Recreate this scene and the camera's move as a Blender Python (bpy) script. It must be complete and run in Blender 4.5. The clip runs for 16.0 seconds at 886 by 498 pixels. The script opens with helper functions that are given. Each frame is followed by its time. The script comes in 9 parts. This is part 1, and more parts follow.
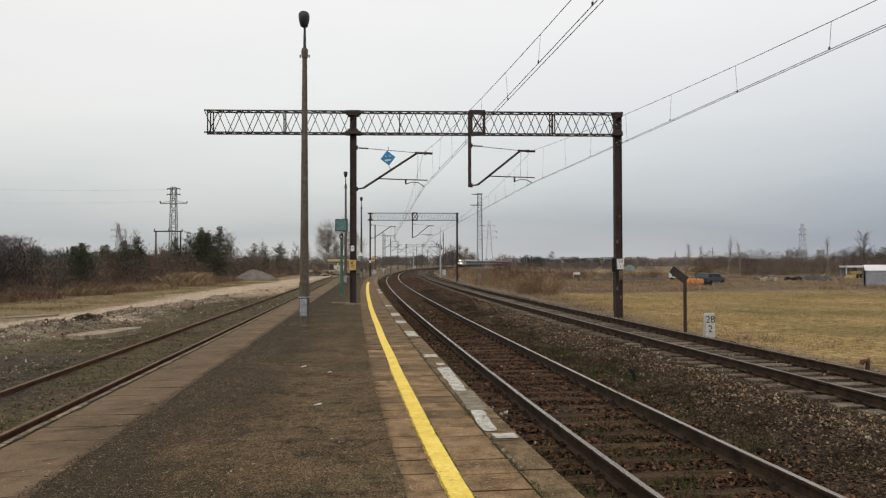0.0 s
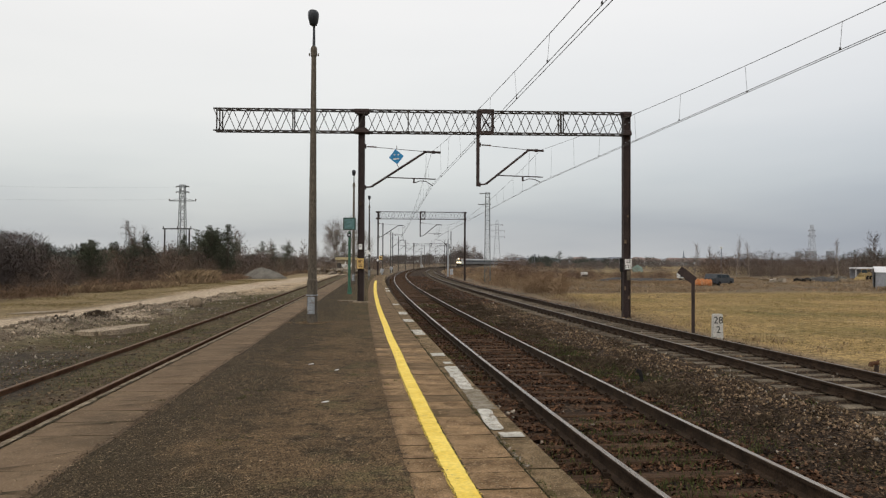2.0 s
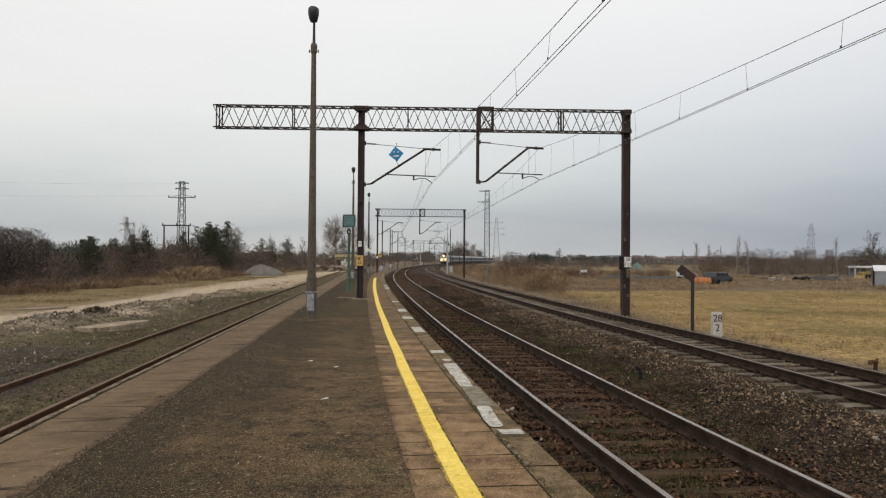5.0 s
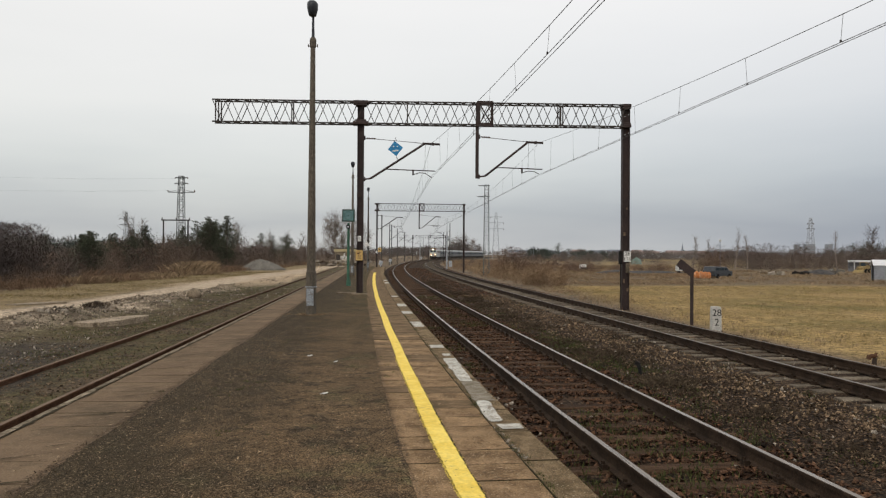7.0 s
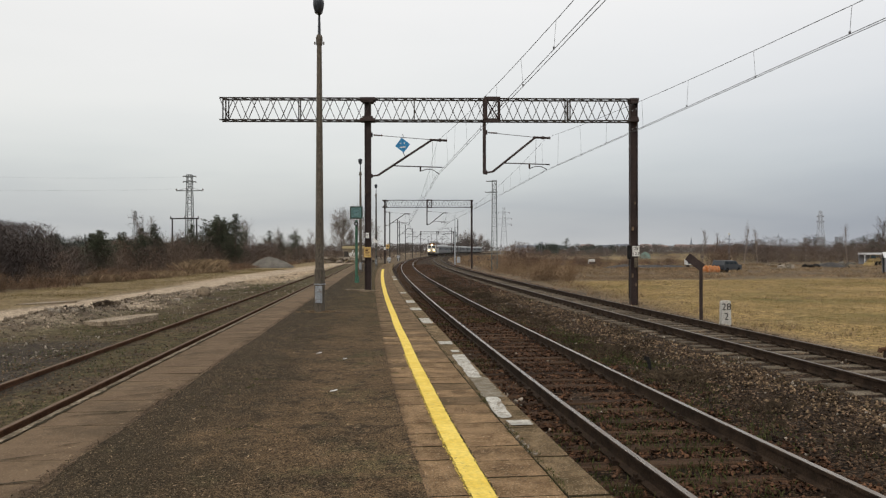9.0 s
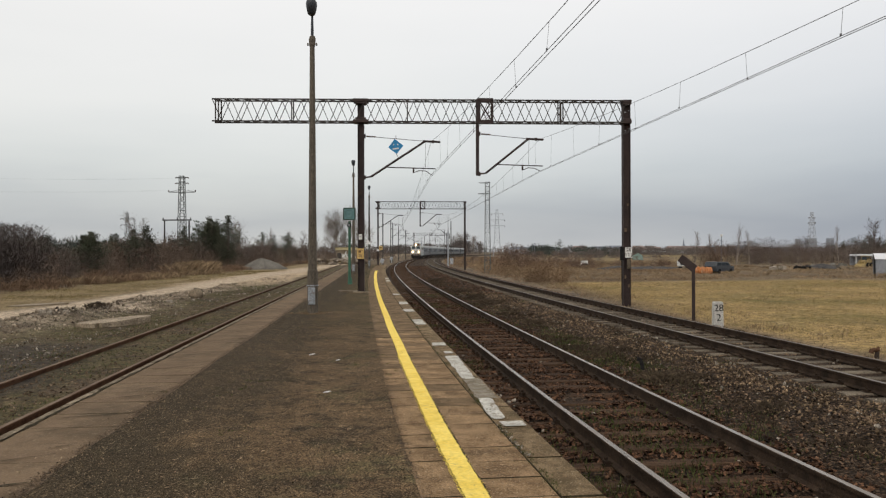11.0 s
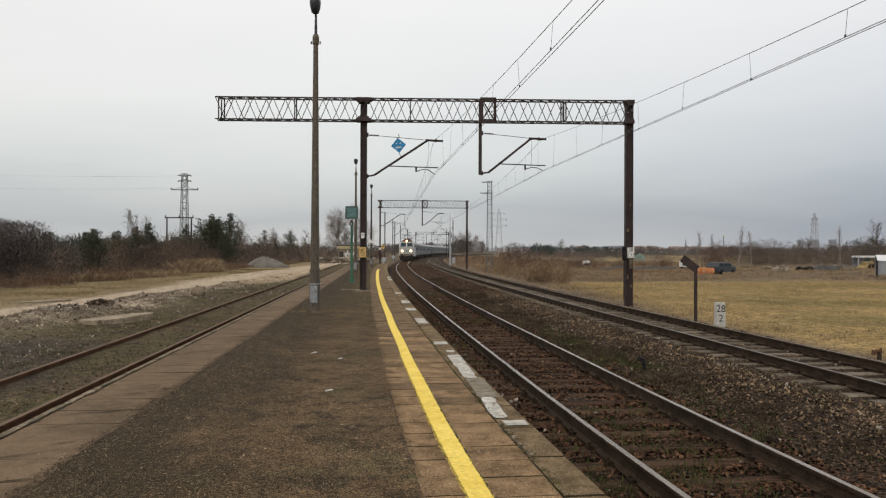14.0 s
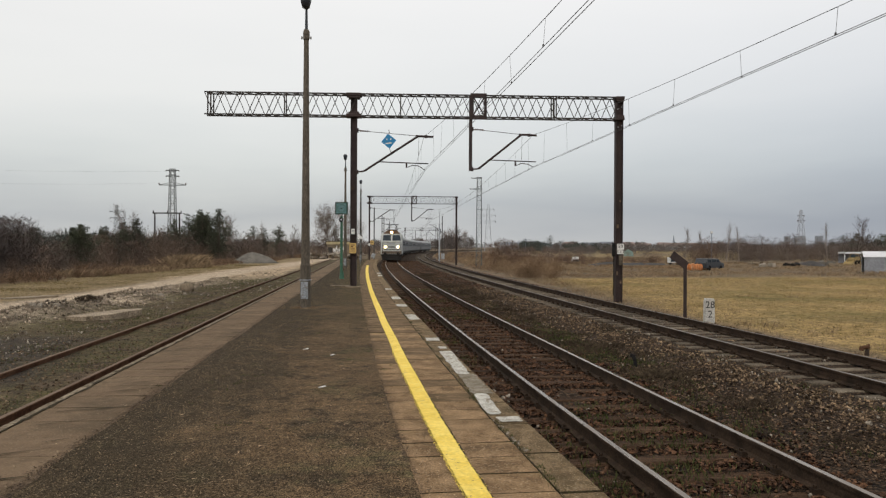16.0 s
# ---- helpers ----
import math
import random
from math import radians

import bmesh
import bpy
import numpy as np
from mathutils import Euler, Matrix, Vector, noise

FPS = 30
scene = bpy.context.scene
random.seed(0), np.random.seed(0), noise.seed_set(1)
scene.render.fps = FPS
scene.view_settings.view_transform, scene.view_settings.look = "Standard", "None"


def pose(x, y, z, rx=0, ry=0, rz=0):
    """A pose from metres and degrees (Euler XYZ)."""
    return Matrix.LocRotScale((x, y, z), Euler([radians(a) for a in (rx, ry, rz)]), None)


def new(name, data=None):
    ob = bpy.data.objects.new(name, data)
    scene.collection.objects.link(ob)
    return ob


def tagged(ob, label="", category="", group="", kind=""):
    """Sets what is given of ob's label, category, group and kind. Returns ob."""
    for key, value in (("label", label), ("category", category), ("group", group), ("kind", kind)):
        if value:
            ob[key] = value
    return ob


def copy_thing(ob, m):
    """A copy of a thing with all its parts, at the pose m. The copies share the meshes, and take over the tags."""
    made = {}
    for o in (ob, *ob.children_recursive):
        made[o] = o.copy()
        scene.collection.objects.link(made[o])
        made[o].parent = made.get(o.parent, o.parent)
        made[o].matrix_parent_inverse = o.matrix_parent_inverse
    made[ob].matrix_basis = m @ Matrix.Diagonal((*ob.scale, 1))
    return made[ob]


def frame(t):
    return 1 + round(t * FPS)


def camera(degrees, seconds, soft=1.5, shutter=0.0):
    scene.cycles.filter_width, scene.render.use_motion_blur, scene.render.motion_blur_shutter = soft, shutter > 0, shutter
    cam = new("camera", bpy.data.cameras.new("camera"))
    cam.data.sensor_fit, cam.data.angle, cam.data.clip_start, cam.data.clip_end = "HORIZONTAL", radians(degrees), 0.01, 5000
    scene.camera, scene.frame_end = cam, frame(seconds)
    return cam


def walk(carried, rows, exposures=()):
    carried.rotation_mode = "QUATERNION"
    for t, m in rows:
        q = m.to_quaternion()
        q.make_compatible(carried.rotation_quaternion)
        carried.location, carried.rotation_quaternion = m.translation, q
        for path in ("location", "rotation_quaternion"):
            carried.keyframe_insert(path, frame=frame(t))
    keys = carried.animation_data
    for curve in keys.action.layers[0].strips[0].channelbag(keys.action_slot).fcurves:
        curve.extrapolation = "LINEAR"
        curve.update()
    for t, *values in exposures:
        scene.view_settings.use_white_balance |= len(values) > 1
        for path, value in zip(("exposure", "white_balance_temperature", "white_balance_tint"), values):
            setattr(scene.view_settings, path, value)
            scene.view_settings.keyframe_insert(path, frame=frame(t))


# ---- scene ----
cam = camera(59.8, 16.0, soft=1.25)
walk(cam, [
    (0, pose(0.003, 0.003, 1.971, 91.050, 0.113, 0.007)),
    (0.5, pose(-0.003, 0.006, 1.974, 91.246, -0.131, -0.178)),
    (1, pose(0.004, -0.005, 1.969, 91.421, -0.164, 0.098)),
    (1.5, pose(0.002, 0.003, 1.967, 91.217, -0.198, 0.451)),
    (2, pose(0.001, -0.009, 1.967, 90.981, -0.242, 0.571)),
    (2.5, pose(-0.006, -0.006, 1.963, 90.775, -0.292, 0.942)),
    (3, pose(-0.006, -0.007, 1.969, 90.764, -0.436, 1.025)),
    (3.5, pose(-0.006, -0.006, 1.970, 91.113, -0.545, 0.919)),
    (4, pose(-0.001, -0.004, 1.960, 91.093, -0.501, 0.570)),
    (6.5, pose(-0.011, -0.001, 1.966, 90.366, -0.374, 0.533)),
    (7, pose(-0.002, -0.003, 1.965, 90.392, -0.388, 0.488)),
    (7.5, pose(0.002, -0.004, 1.967, 90.672, -0.283, 0.463)),
    (8, pose(0.006, 0.005, 1.965, 90.579, -0.033, 0.716)),
    (8.5, pose(-0.005, 0.003, 1.965, 90.179, 0.184, 1.113)),
    (9, pose(-0.001, -0.001, 1.973, 90.094, 0.105, 1.090)),
    (11.5, pose(-0.002, 0.002, 1.967, 90.220, 0.140, 0.535)),
    (12, pose(-0.004, -0.001, 1.969, 90.033, 0.237, 0.726)),
    (12.5, pose(-0.002, 0.003, 1.972, 90.358, 0.182, 0.708)),
    (13, pose(-0.008, -0.003, 1.966, 90.417, 0.132, 0.975)),
    (13.5, pose(-0.012, -0.004, 1.964, 90.219, 0.028, 0.961)),
    (14, pose(-0.015, -0.002, 1.966, 90.142, -0.206, 0.717)),
    (14.5, pose(-0.023, 0.003, 1.966, 89.871, -0.336, 0.284)),
    (15, pose(-0.047, 0.000, 1.968, 89.772, -0.435, -0.211)),
    (15.5, pose(-0.076, 0.012, 1.971, 89.810, -0.278, -0.494)),
    (16, pose(-0.067, 0.000, 1.974, 89.835, -0.264, -0.102)),
], exposures=[(0, 0.0), (16, 0.0)])

# ---- light: an overcast winter day ----
world = bpy.data.worlds.new("overcast")
scene.world = world
world.use_nodes = True
wn, wl = world.node_tree.nodes, world.node_tree.links
wn.clear()
w_out = wn.new("ShaderNodeOutputWorld")
w_bg = wn.new("ShaderNodeBackground")
w_sky = wn.new("ShaderNodeTexSky")
w_sky.sky_type, w_sky.sun_disc = "NISHITA", False
w_sky.sun_elevation, w_sky.sun_rotation = radians(38), radians(200)
w_sky.air_density, w_sky.dust_density = 1.0, 4.0
w_tc = wn.new("ShaderNodeTexCoord")
w_map = wn.new("ShaderNodeMapping")
w_map.inputs["Scale"].default_value = (1.0, 1.0, 5.0)
w_cloud = wn.new("ShaderNodeTexNoise")
w_cloud.inputs["Scale"].default_value, w_cloud.inputs["Detail"].default_value = 2.6, 5.0
w_sep = wn.new("ShaderNodeSeparateXYZ")
w_add = wn.new("ShaderNodeMath")
w_add.operation = "MULTIPLY_ADD"
w_add.inputs[1].default_value, w_add.inputs[2].default_value = 0.10, -0.05
w_sum = wn.new("ShaderNodeMath")
w_ramp = wn.new("ShaderNodeValToRGB")
w_mix = wn.new("ShaderNodeMix")
w_mix.data_type, w_mix.blend_type = "RGBA", "MIX"
w_mix.inputs["Factor"].default_value = 0.03
wl.new(w_tc.outputs["Generated"], w_map.inputs["Vector"])
wl.new(w_map.outputs["Vector"], w_cloud.inputs["Vector"])
wl.new(w_tc.outputs["Generated"], w_sep.inputs[0])
wl.new(w_cloud.outputs["Fac"], w_add.inputs[0])
wl.new(w_sep.outputs["Z"], w_sum.inputs[0])
wl.new(w_add.outputs[0], w_sum.inputs[1])
wl.new(w_sum.outputs[0], w_ramp.inputs["Fac"])
SKY = [(0.0, (0.60, 0.603, 0.588)), (0.045, (0.470, 0.487, 0.502)), (0.10, (0.626, 0.633, 0.614)), (0.19, (0.780, 0.764, 0.724)),
       (0.32, (0.880, 0.852, 0.810)), (1.0, (0.94, 0.885, 0.815))]
while len(w_ramp.color_ramp.elements) < len(SKY):
    w_ramp.color_ramp.elements.new(0.5)
for el, (p, c) in zip(w_ramp.color_ramp.elements, SKY):
    el.position, el.color = p, (*c, 1)
wl.new(w_ramp.outputs["Color"], w_mix.inputs["A"])
wl.new(w_sky.outputs["Color"], w_mix.inputs["B"])
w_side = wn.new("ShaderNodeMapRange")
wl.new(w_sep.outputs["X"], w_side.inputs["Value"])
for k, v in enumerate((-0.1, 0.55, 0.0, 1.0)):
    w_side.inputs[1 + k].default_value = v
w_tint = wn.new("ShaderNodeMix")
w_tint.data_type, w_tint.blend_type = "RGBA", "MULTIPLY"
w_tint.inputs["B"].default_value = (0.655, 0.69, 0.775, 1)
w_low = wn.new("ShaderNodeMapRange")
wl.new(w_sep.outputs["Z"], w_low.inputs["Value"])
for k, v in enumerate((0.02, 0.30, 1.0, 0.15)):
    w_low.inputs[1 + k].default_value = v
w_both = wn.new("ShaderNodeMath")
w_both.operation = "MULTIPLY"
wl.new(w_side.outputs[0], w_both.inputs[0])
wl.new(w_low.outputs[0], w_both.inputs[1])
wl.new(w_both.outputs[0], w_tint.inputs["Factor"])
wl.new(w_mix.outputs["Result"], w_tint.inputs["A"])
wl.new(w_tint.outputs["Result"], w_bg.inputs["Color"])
w_bg.inputs["Strength"].default_value = 1.0
wl.new(w_bg.outputs[0], w_out.inputs["Surface"])

sun_data = bpy.data.lights.new("sun", "SUN")
sun_data.energy, sun_data.angle, sun_data.color = 0.6, radians(25), (1.0, 0.97, 0.93)
sun = new("sun", sun_data)
sun.rotation_euler = (radians(52), 0, radians(-20))


# ---- mesh building ----
class Mesh:
    """Collects points and faces; each face carries a material slot."""

    def __init__(self):
        self.v, self.f, self.m = [], [], []

    def add(self, pts, faces, slot=0):
        n = len(self.v)
        self.v += [tuple(p) for p in pts]
        self.f += [tuple(i + n for i in f) for f in faces]
        self.m += [slot] * len(faces)
        return self

    def box(self, c, s, rz=0.0, slot=0, m=None):
        x, y, z = (a / 2 for a in s)
        pts = [Vector((i, j, k)) for k in (-z, z) for j in (-y, y) for i in (-x, x)]
        turn = m if m is not None else Matrix.Rotation(rz, 3, "Z")
        pts = [turn @ p + Vector(c) for p in pts]
        return self.add(pts, [(0, 2, 3, 1), (4, 5, 7, 6), (0, 1, 5, 4), (2, 6, 7, 3), (0, 4, 6, 2), (1, 3, 7, 5)], slot)

    def tube(self, p0, p1, r0, r1=None, n=8, slot=0, caps=True):
        p0, p1 = Vector(p0), Vector(p1)
        r1 = r0 if r1 is None else r1
        d = (p1 - p0).normalized()
        a = d.orthogonal().normalized()
        b = d.cross(a)
        pts = []
        for p, r in ((p0, r0), (p1, r1)):
            pts += [p + (a * math.cos(2 * math.pi * i / n) + b * math.sin(2 * math.pi * i / n)) * r for i in range(n)]
        faces = [(i, (i + 1) % n, n + (i + 1) % n, n + i) for i in range(n)]
        if caps:
            faces += [tuple(range(n - 1, -1, -1)), tuple(range(n, 2 * n))]
        return self.add(pts, faces, slot)

    def bar(self, p0, p1, w, h=None, slot=0):
        """A straight bar of rectangular section between two points."""
        p0, p1 = Vector(p0), Vector(p1)
        h = w if h is None else h
        d = p1 - p0
        side = d.cross(Vector((0, 0, 1)))
        side = side.normalized() if side.length > 1e-5 else Vector((1, 0, 0))
        up = side.cross(d).normalized()
        pts = [p + side * i * w / 2 + up * j * h / 2 for p in (p0, p1) for i, j in ((-1, -1), (1, -1), (1, 1), (-1, 1))]
        return self.add(pts, [(0, 3, 2, 1), (4, 5, 6, 7), (0, 1, 5, 4), (1, 2, 6, 5), (2, 3, 7, 6), (3, 0, 4, 7)], slot)

    def ball(self, c, r, nu=10, nv=6, scale=(1, 1, 1), slot=0):
        pts = [Vector((0, 0, 1))]
        for j in range(1, nv):
            t = math.pi * j / nv
            pts += [Vector((math.sin(t) * math.cos(2 * math.pi * i / nu), math.sin(t) * math.sin(2 * math.pi * i / nu), math.cos(t))) for i in range(nu)]
        pts.append(Vector((0, 0, -1)))
        faces = [(0, 1 + i, 1 + (i + 1) % nu) for i in range(nu)]
        for j in range(nv - 2):
            a, b = 1 + j * nu, 1 + (j + 1) * nu
            faces += [(a + i, b + i, b + (i + 1) % nu, a + (i + 1) % nu) for i in range(nu)]
        a = 1 + (nv - 2) * nu
        faces += [(a + (i + 1) % nu, a + i, len(pts) - 1) for i in range(nu)]
        return self.add([Vector(c) + Vector((p.x * scale[0], p.y * scale[1], p.z * scale[2])) * r for p in pts], faces, slot)

    def loft(self, rings, slot=0, caps=True, closed=True):
        """Joins rings of equally many points."""
        n = len(rings[0])
        pts = [p for ring in rings for p in ring]
        faces = []
        for k in range(len(rings) - 1):
            for i in range(n if closed else n - 1):
                j = (i + 1) % n
                faces.append((k * n + i, k * n + j, (k + 1) * n + j, (k + 1) * n + i))
        if caps:
            faces += [tuple(range(n - 1, -1, -1)), tuple(range((len(rings) - 1) * n, len(rings) * n))]
        return self.add(pts, faces, slot)

    def data(self, name, mats, smooth=False):
        me = bpy.data.meshes.new(name)
        me.from_pydata(self.v, [], self.f)
        for mt in (mats if isinstance(mats, (list, tuple)) else [mats]):
            me.materials.append(mt)
        me.polygons.foreach_set("material_index", self.m)
        if smooth:
            me.polygons.foreach_set("use_smooth", [True] * len(me.polygons))
        me.update()
        return me


def arrays_mesh(name, verts, faces, mats, smooth=False):
    """A mesh from numpy arrays of points and of equal-sided faces."""
    me = bpy.data.meshes.new(name)
    k = faces.shape[1]
    me.vertices.add(len(verts))
    me.vertices.foreach_set("co", np.asarray(verts, np.float32).ravel())
    me.loops.add(faces.size)
    me.loops.foreach_set("vertex_index", faces.astype(np.int32).ravel())
    me.polygons.add(len(faces))
    me.polygons.foreach_set("loop_start", np.arange(0, faces.size, k, dtype=np.int32))
    me.polygons.foreach_set("loop_total", np.full(len(faces), k, np.int32))
    if smooth:
        me.polygons.foreach_set("use_smooth", np.ones(len(faces), bool))
    for mt in (mats if isinstance(mats, (list, tuple)) else [mats]):
        me.materials.append(mt)
    me.update(calc_edges=True)
    return me


def thing(name, label, category, loc=(0, 0, 0), rz=0.0, group="", kind=""):
    ob = new(name)
    ob.matrix_basis = pose(*loc, 0, 0, rz)
    return tagged(ob, label, category, group, kind)


def part(name, mesh, mats, parent, label="", bevel=0.0, smooth=False, m=None):
    me = mesh if isinstance(mesh, bpy.types.Mesh) else mesh.data(name, mats, smooth)
    ob = new(name, me)
    ob.parent = parent
    if m is not None:
        ob.matrix_basis = m
    if label:
        tagged(ob, label)
    if bevel:
        mod = ob.modifiers.new("edges", "BEVEL")
        mod.width, mod.segments, mod.limit_method = bevel, 2, "ANGLE"
    return ob


def solo(name, mesh, mats, label, category, group="", kind="", smooth=False):
    me = mesh if isinstance(mesh, bpy.types.Mesh) else mesh.data(name, mats, smooth)
    return tagged(new(name, me), label, category, group, kind)


# ---- materials ----
def surface(name, dark, light, scale=3.0, fine=60.0, rough=0.85, bump=0.4, bump_scale=80.0, metal=0.0, fine_amount=0.5,
            stain=None, stain_scale=1.0, stain_at=0.6, island=0.0, objrand=0.0, depth=0.01, stretch=(1, 1, 1), spec=0.3,
            speck=None, speck_scale=120.0, speck_at=0.64, plan=False):
    """Two colours blended by coarse noise, broken up by fine noise, with stains and relief."""
    mt = bpy.data.materials.new(name)
    mt.use_nodes = True
    n, l = mt.node_tree.nodes, mt.node_tree.links
    b = n["Principled BSDF"]
    tc = n.new("ShaderNodeTexCoord")
    mp = n.new("ShaderNodeMapping")
    mp.inputs["Scale"].default_value = stretch
    l.new(n.new("ShaderNodeNewGeometry").outputs["Position"] if plan else tc.outputs["Object"], mp.inputs["Vector"])

    def noise_node(s, detail):
        q = n.new("ShaderNodeTexNoise")
        q.inputs["Scale"].default_value, q.inputs["Detail"].default_value, q.inputs["Roughness"].default_value = s, detail, 0.7
        l.new(mp.outputs["Vector"], q.inputs["Vector"])
        return q.outputs["Fac"]

    def mixed(fac, a, bb, blend="MIX"):
        q = n.new("ShaderNodeMix")
        q.data_type, q.blend_type = "RGBA", blend
        for sock, val in (("Factor", fac), ("A", a), ("B", bb)):
            if isinstance(val, (int, float)):
                q.inputs[sock].default_value = val
            elif isinstance(val, tuple):
                q.inputs[sock].default_value = (*val, 1)
            else:
                l.new(val, q.inputs[sock])
        return q.outputs["Result"]

    def spread(fac, lo, hi, to0=0.0, to1=1.0):
        q = n.new("ShaderNodeMapRange")
        l.new(fac, q.inputs["Value"])
        for k, val in enumerate((lo, hi, to0, to1)):
            q.inputs[1 + k].default_value = val
        return q.outputs[0]

    col = mixed(spread(noise_node(scale, 5), 0.37, 0.63), dark, light)
    grain = spread(noise_node(fine, 4), 0.36, 0.64, 1 - fine_amount, 1 + fine_amount * 0.75)
    g = n.new("ShaderNodeVectorMath")
    g.operation = "SCALE"
    l.new(col, g.inputs[0])
    l.new(grain, g.inputs["Scale"])
    col = g.outputs[0]
    if stain:
        col = mixed(spread(noise_node(stain_scale, 5), stain_at - 0.05, stain_at + 0.08), col, stain)
    if speck:
        col = mixed(spread(noise_node(speck_scale, 2), speck_at, speck_at + 0.06), col, speck)
    for amount, kind in ((island, "island"), (objrand, "object")):
        if amount:
            src = n.new("ShaderNodeNewGeometry").outputs["Random Per Island"] if kind == "island" else n.new("ShaderNodeObjectInfo").outputs["Random"]
            s = n.new("ShaderNodeVectorMath")
            s.operation = "SCALE"
            l.new(col, s.inputs[0])
            l.new(spread(src, 0, 1, 1 - amount, 1 + amount), s.inputs["Scale"])
            col = s.outputs[0]
    l.new(col, b.inputs["Base Color"])
    b.inputs["Metallic"].default_value = metal
    b.inputs["Specular IOR Level"].default_value = spec
    l.new(spread(noise_node(fine * 0.5, 2), 0.3, 0.7, max(0.05, rough - 0.12), min(1.0, rough + 0.1)), b.inputs["Roughness"])
    if bump:
        bp = n.new("ShaderNodeBump")
        bp.inputs["Strength"].default_value, bp.inputs["Distance"].default_value = bump, depth
        l.new(noise_node(bump_scale, 4), bp.inputs["Height"])
        l.new(bp.outputs["Normal"], b.inputs["Normal"])
    return mt


def glow(name, color, strength):
    mt = bpy.data.materials.new(name)
    mt.use_nodes = True
    b = mt.node_tree.nodes["Principled BSDF"]
    b.inputs["Base Color"].default_value = (*color, 1)
    b.inputs["Emission Color"].default_value = (*color, 1)
    b.inputs["Emission Strength"].default_value = strength
    return mt


def asphalt():
    """Old asphalt: gravel showing through a brown binder, dark damp patches, thin moss and bleached spots."""
    mt = bpy.data.materials.new("worn asphalt")
    mt.use_nodes = True
    n, l = mt.node_tree.nodes, mt.node_tree.links
    b = n["Principled BSDF"]
    tc = n.new("ShaderNodeTexCoord")

    def ramped(s, lo, hi, to0=0.0, to1=1.0, detail=5, rough=0.7):
        q = n.new("ShaderNodeTexNoise")
        q.inputs["Scale"].default_value, q.inputs["Detail"].default_value, q.inputs["Roughness"].default_value = s, detail, rough
        l.new(tc.outputs["Object"], q.inputs["Vector"])
        r = n.new("ShaderNodeMapRange")
        l.new(q.outputs["Fac"], r.inputs["Value"])
        for k, v in enumerate((lo, hi, to0, to1)):
            r.inputs[1 + k].default_value = v
        return r.outputs[0]

    def mixed(f, a, c):
        q = n.new("ShaderNodeMix")
        q.data_type = "RGBA"
        for sock, v in (("Factor", f), ("A", a), ("B", c)):
            if isinstance(v, tuple):
                q.inputs[sock].default_value = (*v, 1)
            else:
                l.new(v, q.inputs[sock])
        return q.outputs["Result"]

    def times(a, f):
        q = n.new("ShaderNodeVectorMath")
        q.operation = "SCALE"
        l.new(a, q.inputs[0])
        l.new(f, q.inputs["Scale"])
        return q.outputs[0]

    col = mixed(ramped(1.6, 0.36, 0.64), (0.068, 0.045, 0.024), (0.124, 0.083, 0.045))
    col = mixed(ramped(0.55, 0.50, 0.64, 0.0, 0.8), col, (0.050, 0.036, 0.020))
    col = mixed(ramped(2.6, 0.50, 0.62, 0.0, 0.85), col, (0.033, 0.0245, 0.0145))
    col = mixed(ramped(1.1, 0.57, 0.67, 0.0, 0.5), col, (0.085, 0.076, 0.034))
    col = mixed(ramped(3.5, 0.60, 0.72, 0.0, 0.7), col, (0.190, 0.140, 0.085))
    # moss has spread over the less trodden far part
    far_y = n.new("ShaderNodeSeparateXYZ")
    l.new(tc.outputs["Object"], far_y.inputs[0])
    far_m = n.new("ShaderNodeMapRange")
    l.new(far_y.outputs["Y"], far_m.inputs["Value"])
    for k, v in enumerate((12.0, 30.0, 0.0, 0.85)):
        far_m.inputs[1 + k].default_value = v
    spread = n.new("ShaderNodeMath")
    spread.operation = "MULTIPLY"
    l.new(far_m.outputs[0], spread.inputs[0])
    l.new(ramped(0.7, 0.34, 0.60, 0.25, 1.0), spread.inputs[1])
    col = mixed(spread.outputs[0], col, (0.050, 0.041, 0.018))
    # dirt washed towards the siding darkens that edge unevenly
    dot = n.new("ShaderNodeVectorMath")
    dot.operation = "DOT_PRODUCT"
    dot.inputs[1].default_value = (1.0, 0.097, 0.0)
    l.new(tc.outputs["Object"], dot.inputs[0])
    wob = n.new("ShaderNodeMath")
    wob.operation = "ADD"
    l.new(dot.outputs["Value"], wob.inputs[0])
    l.new(ramped(0.9, 0.3, 0.7, -0.75, 0.75), wob.inputs[1])
    edge = n.new("ShaderNodeMapRange")
    l.new(wob.outputs[0], edge.inputs["Value"])
    for k, v in enumerate((-1.75, -0.85, 0.8, 0.0)):
        edge.inputs[1 + k].default_value = v
    col = mixed(edge.outputs[0], col, (0.036, 0.027, 0.0155))
    vo = n.new("ShaderNodeTexVoronoi")
    vo.inputs["Scale"].default_value = 105.0
    l.new(tc.outputs["Object"], vo.inputs["Vector"])
    sep = n.new("ShaderNodeSeparateColor")
    l.new(vo.outputs["Color"], sep.inputs[0])
    peb = n.new("ShaderNodeMapRange")
    l.new(sep.outputs[0], peb.inputs["Value"])
    for k, v in enumerate((0.0, 1.0, 0.28, 1.84)):
        peb.inputs[1 + k].default_value = v
    col = times(col, peb.outputs[0])
    col = times(col, ramped(9, 0.34, 0.66, 0.80, 1.22, 4))
    col = times(col, ramped(75, 0.36, 0.64, 0.22, 1.88, 3))
    col = mixed(ramped(52, 0.645, 0.70, 0.0, 1.0, 2), col, (0.30, 0.235, 0.155))
    l.new(col, b.inputs["Base Color"])
    b.inputs["Roughness"].default_value, b.inputs["Specular IOR Level"].default_value = 0.95, 0.1
    bp = n.new("ShaderNodeBump")
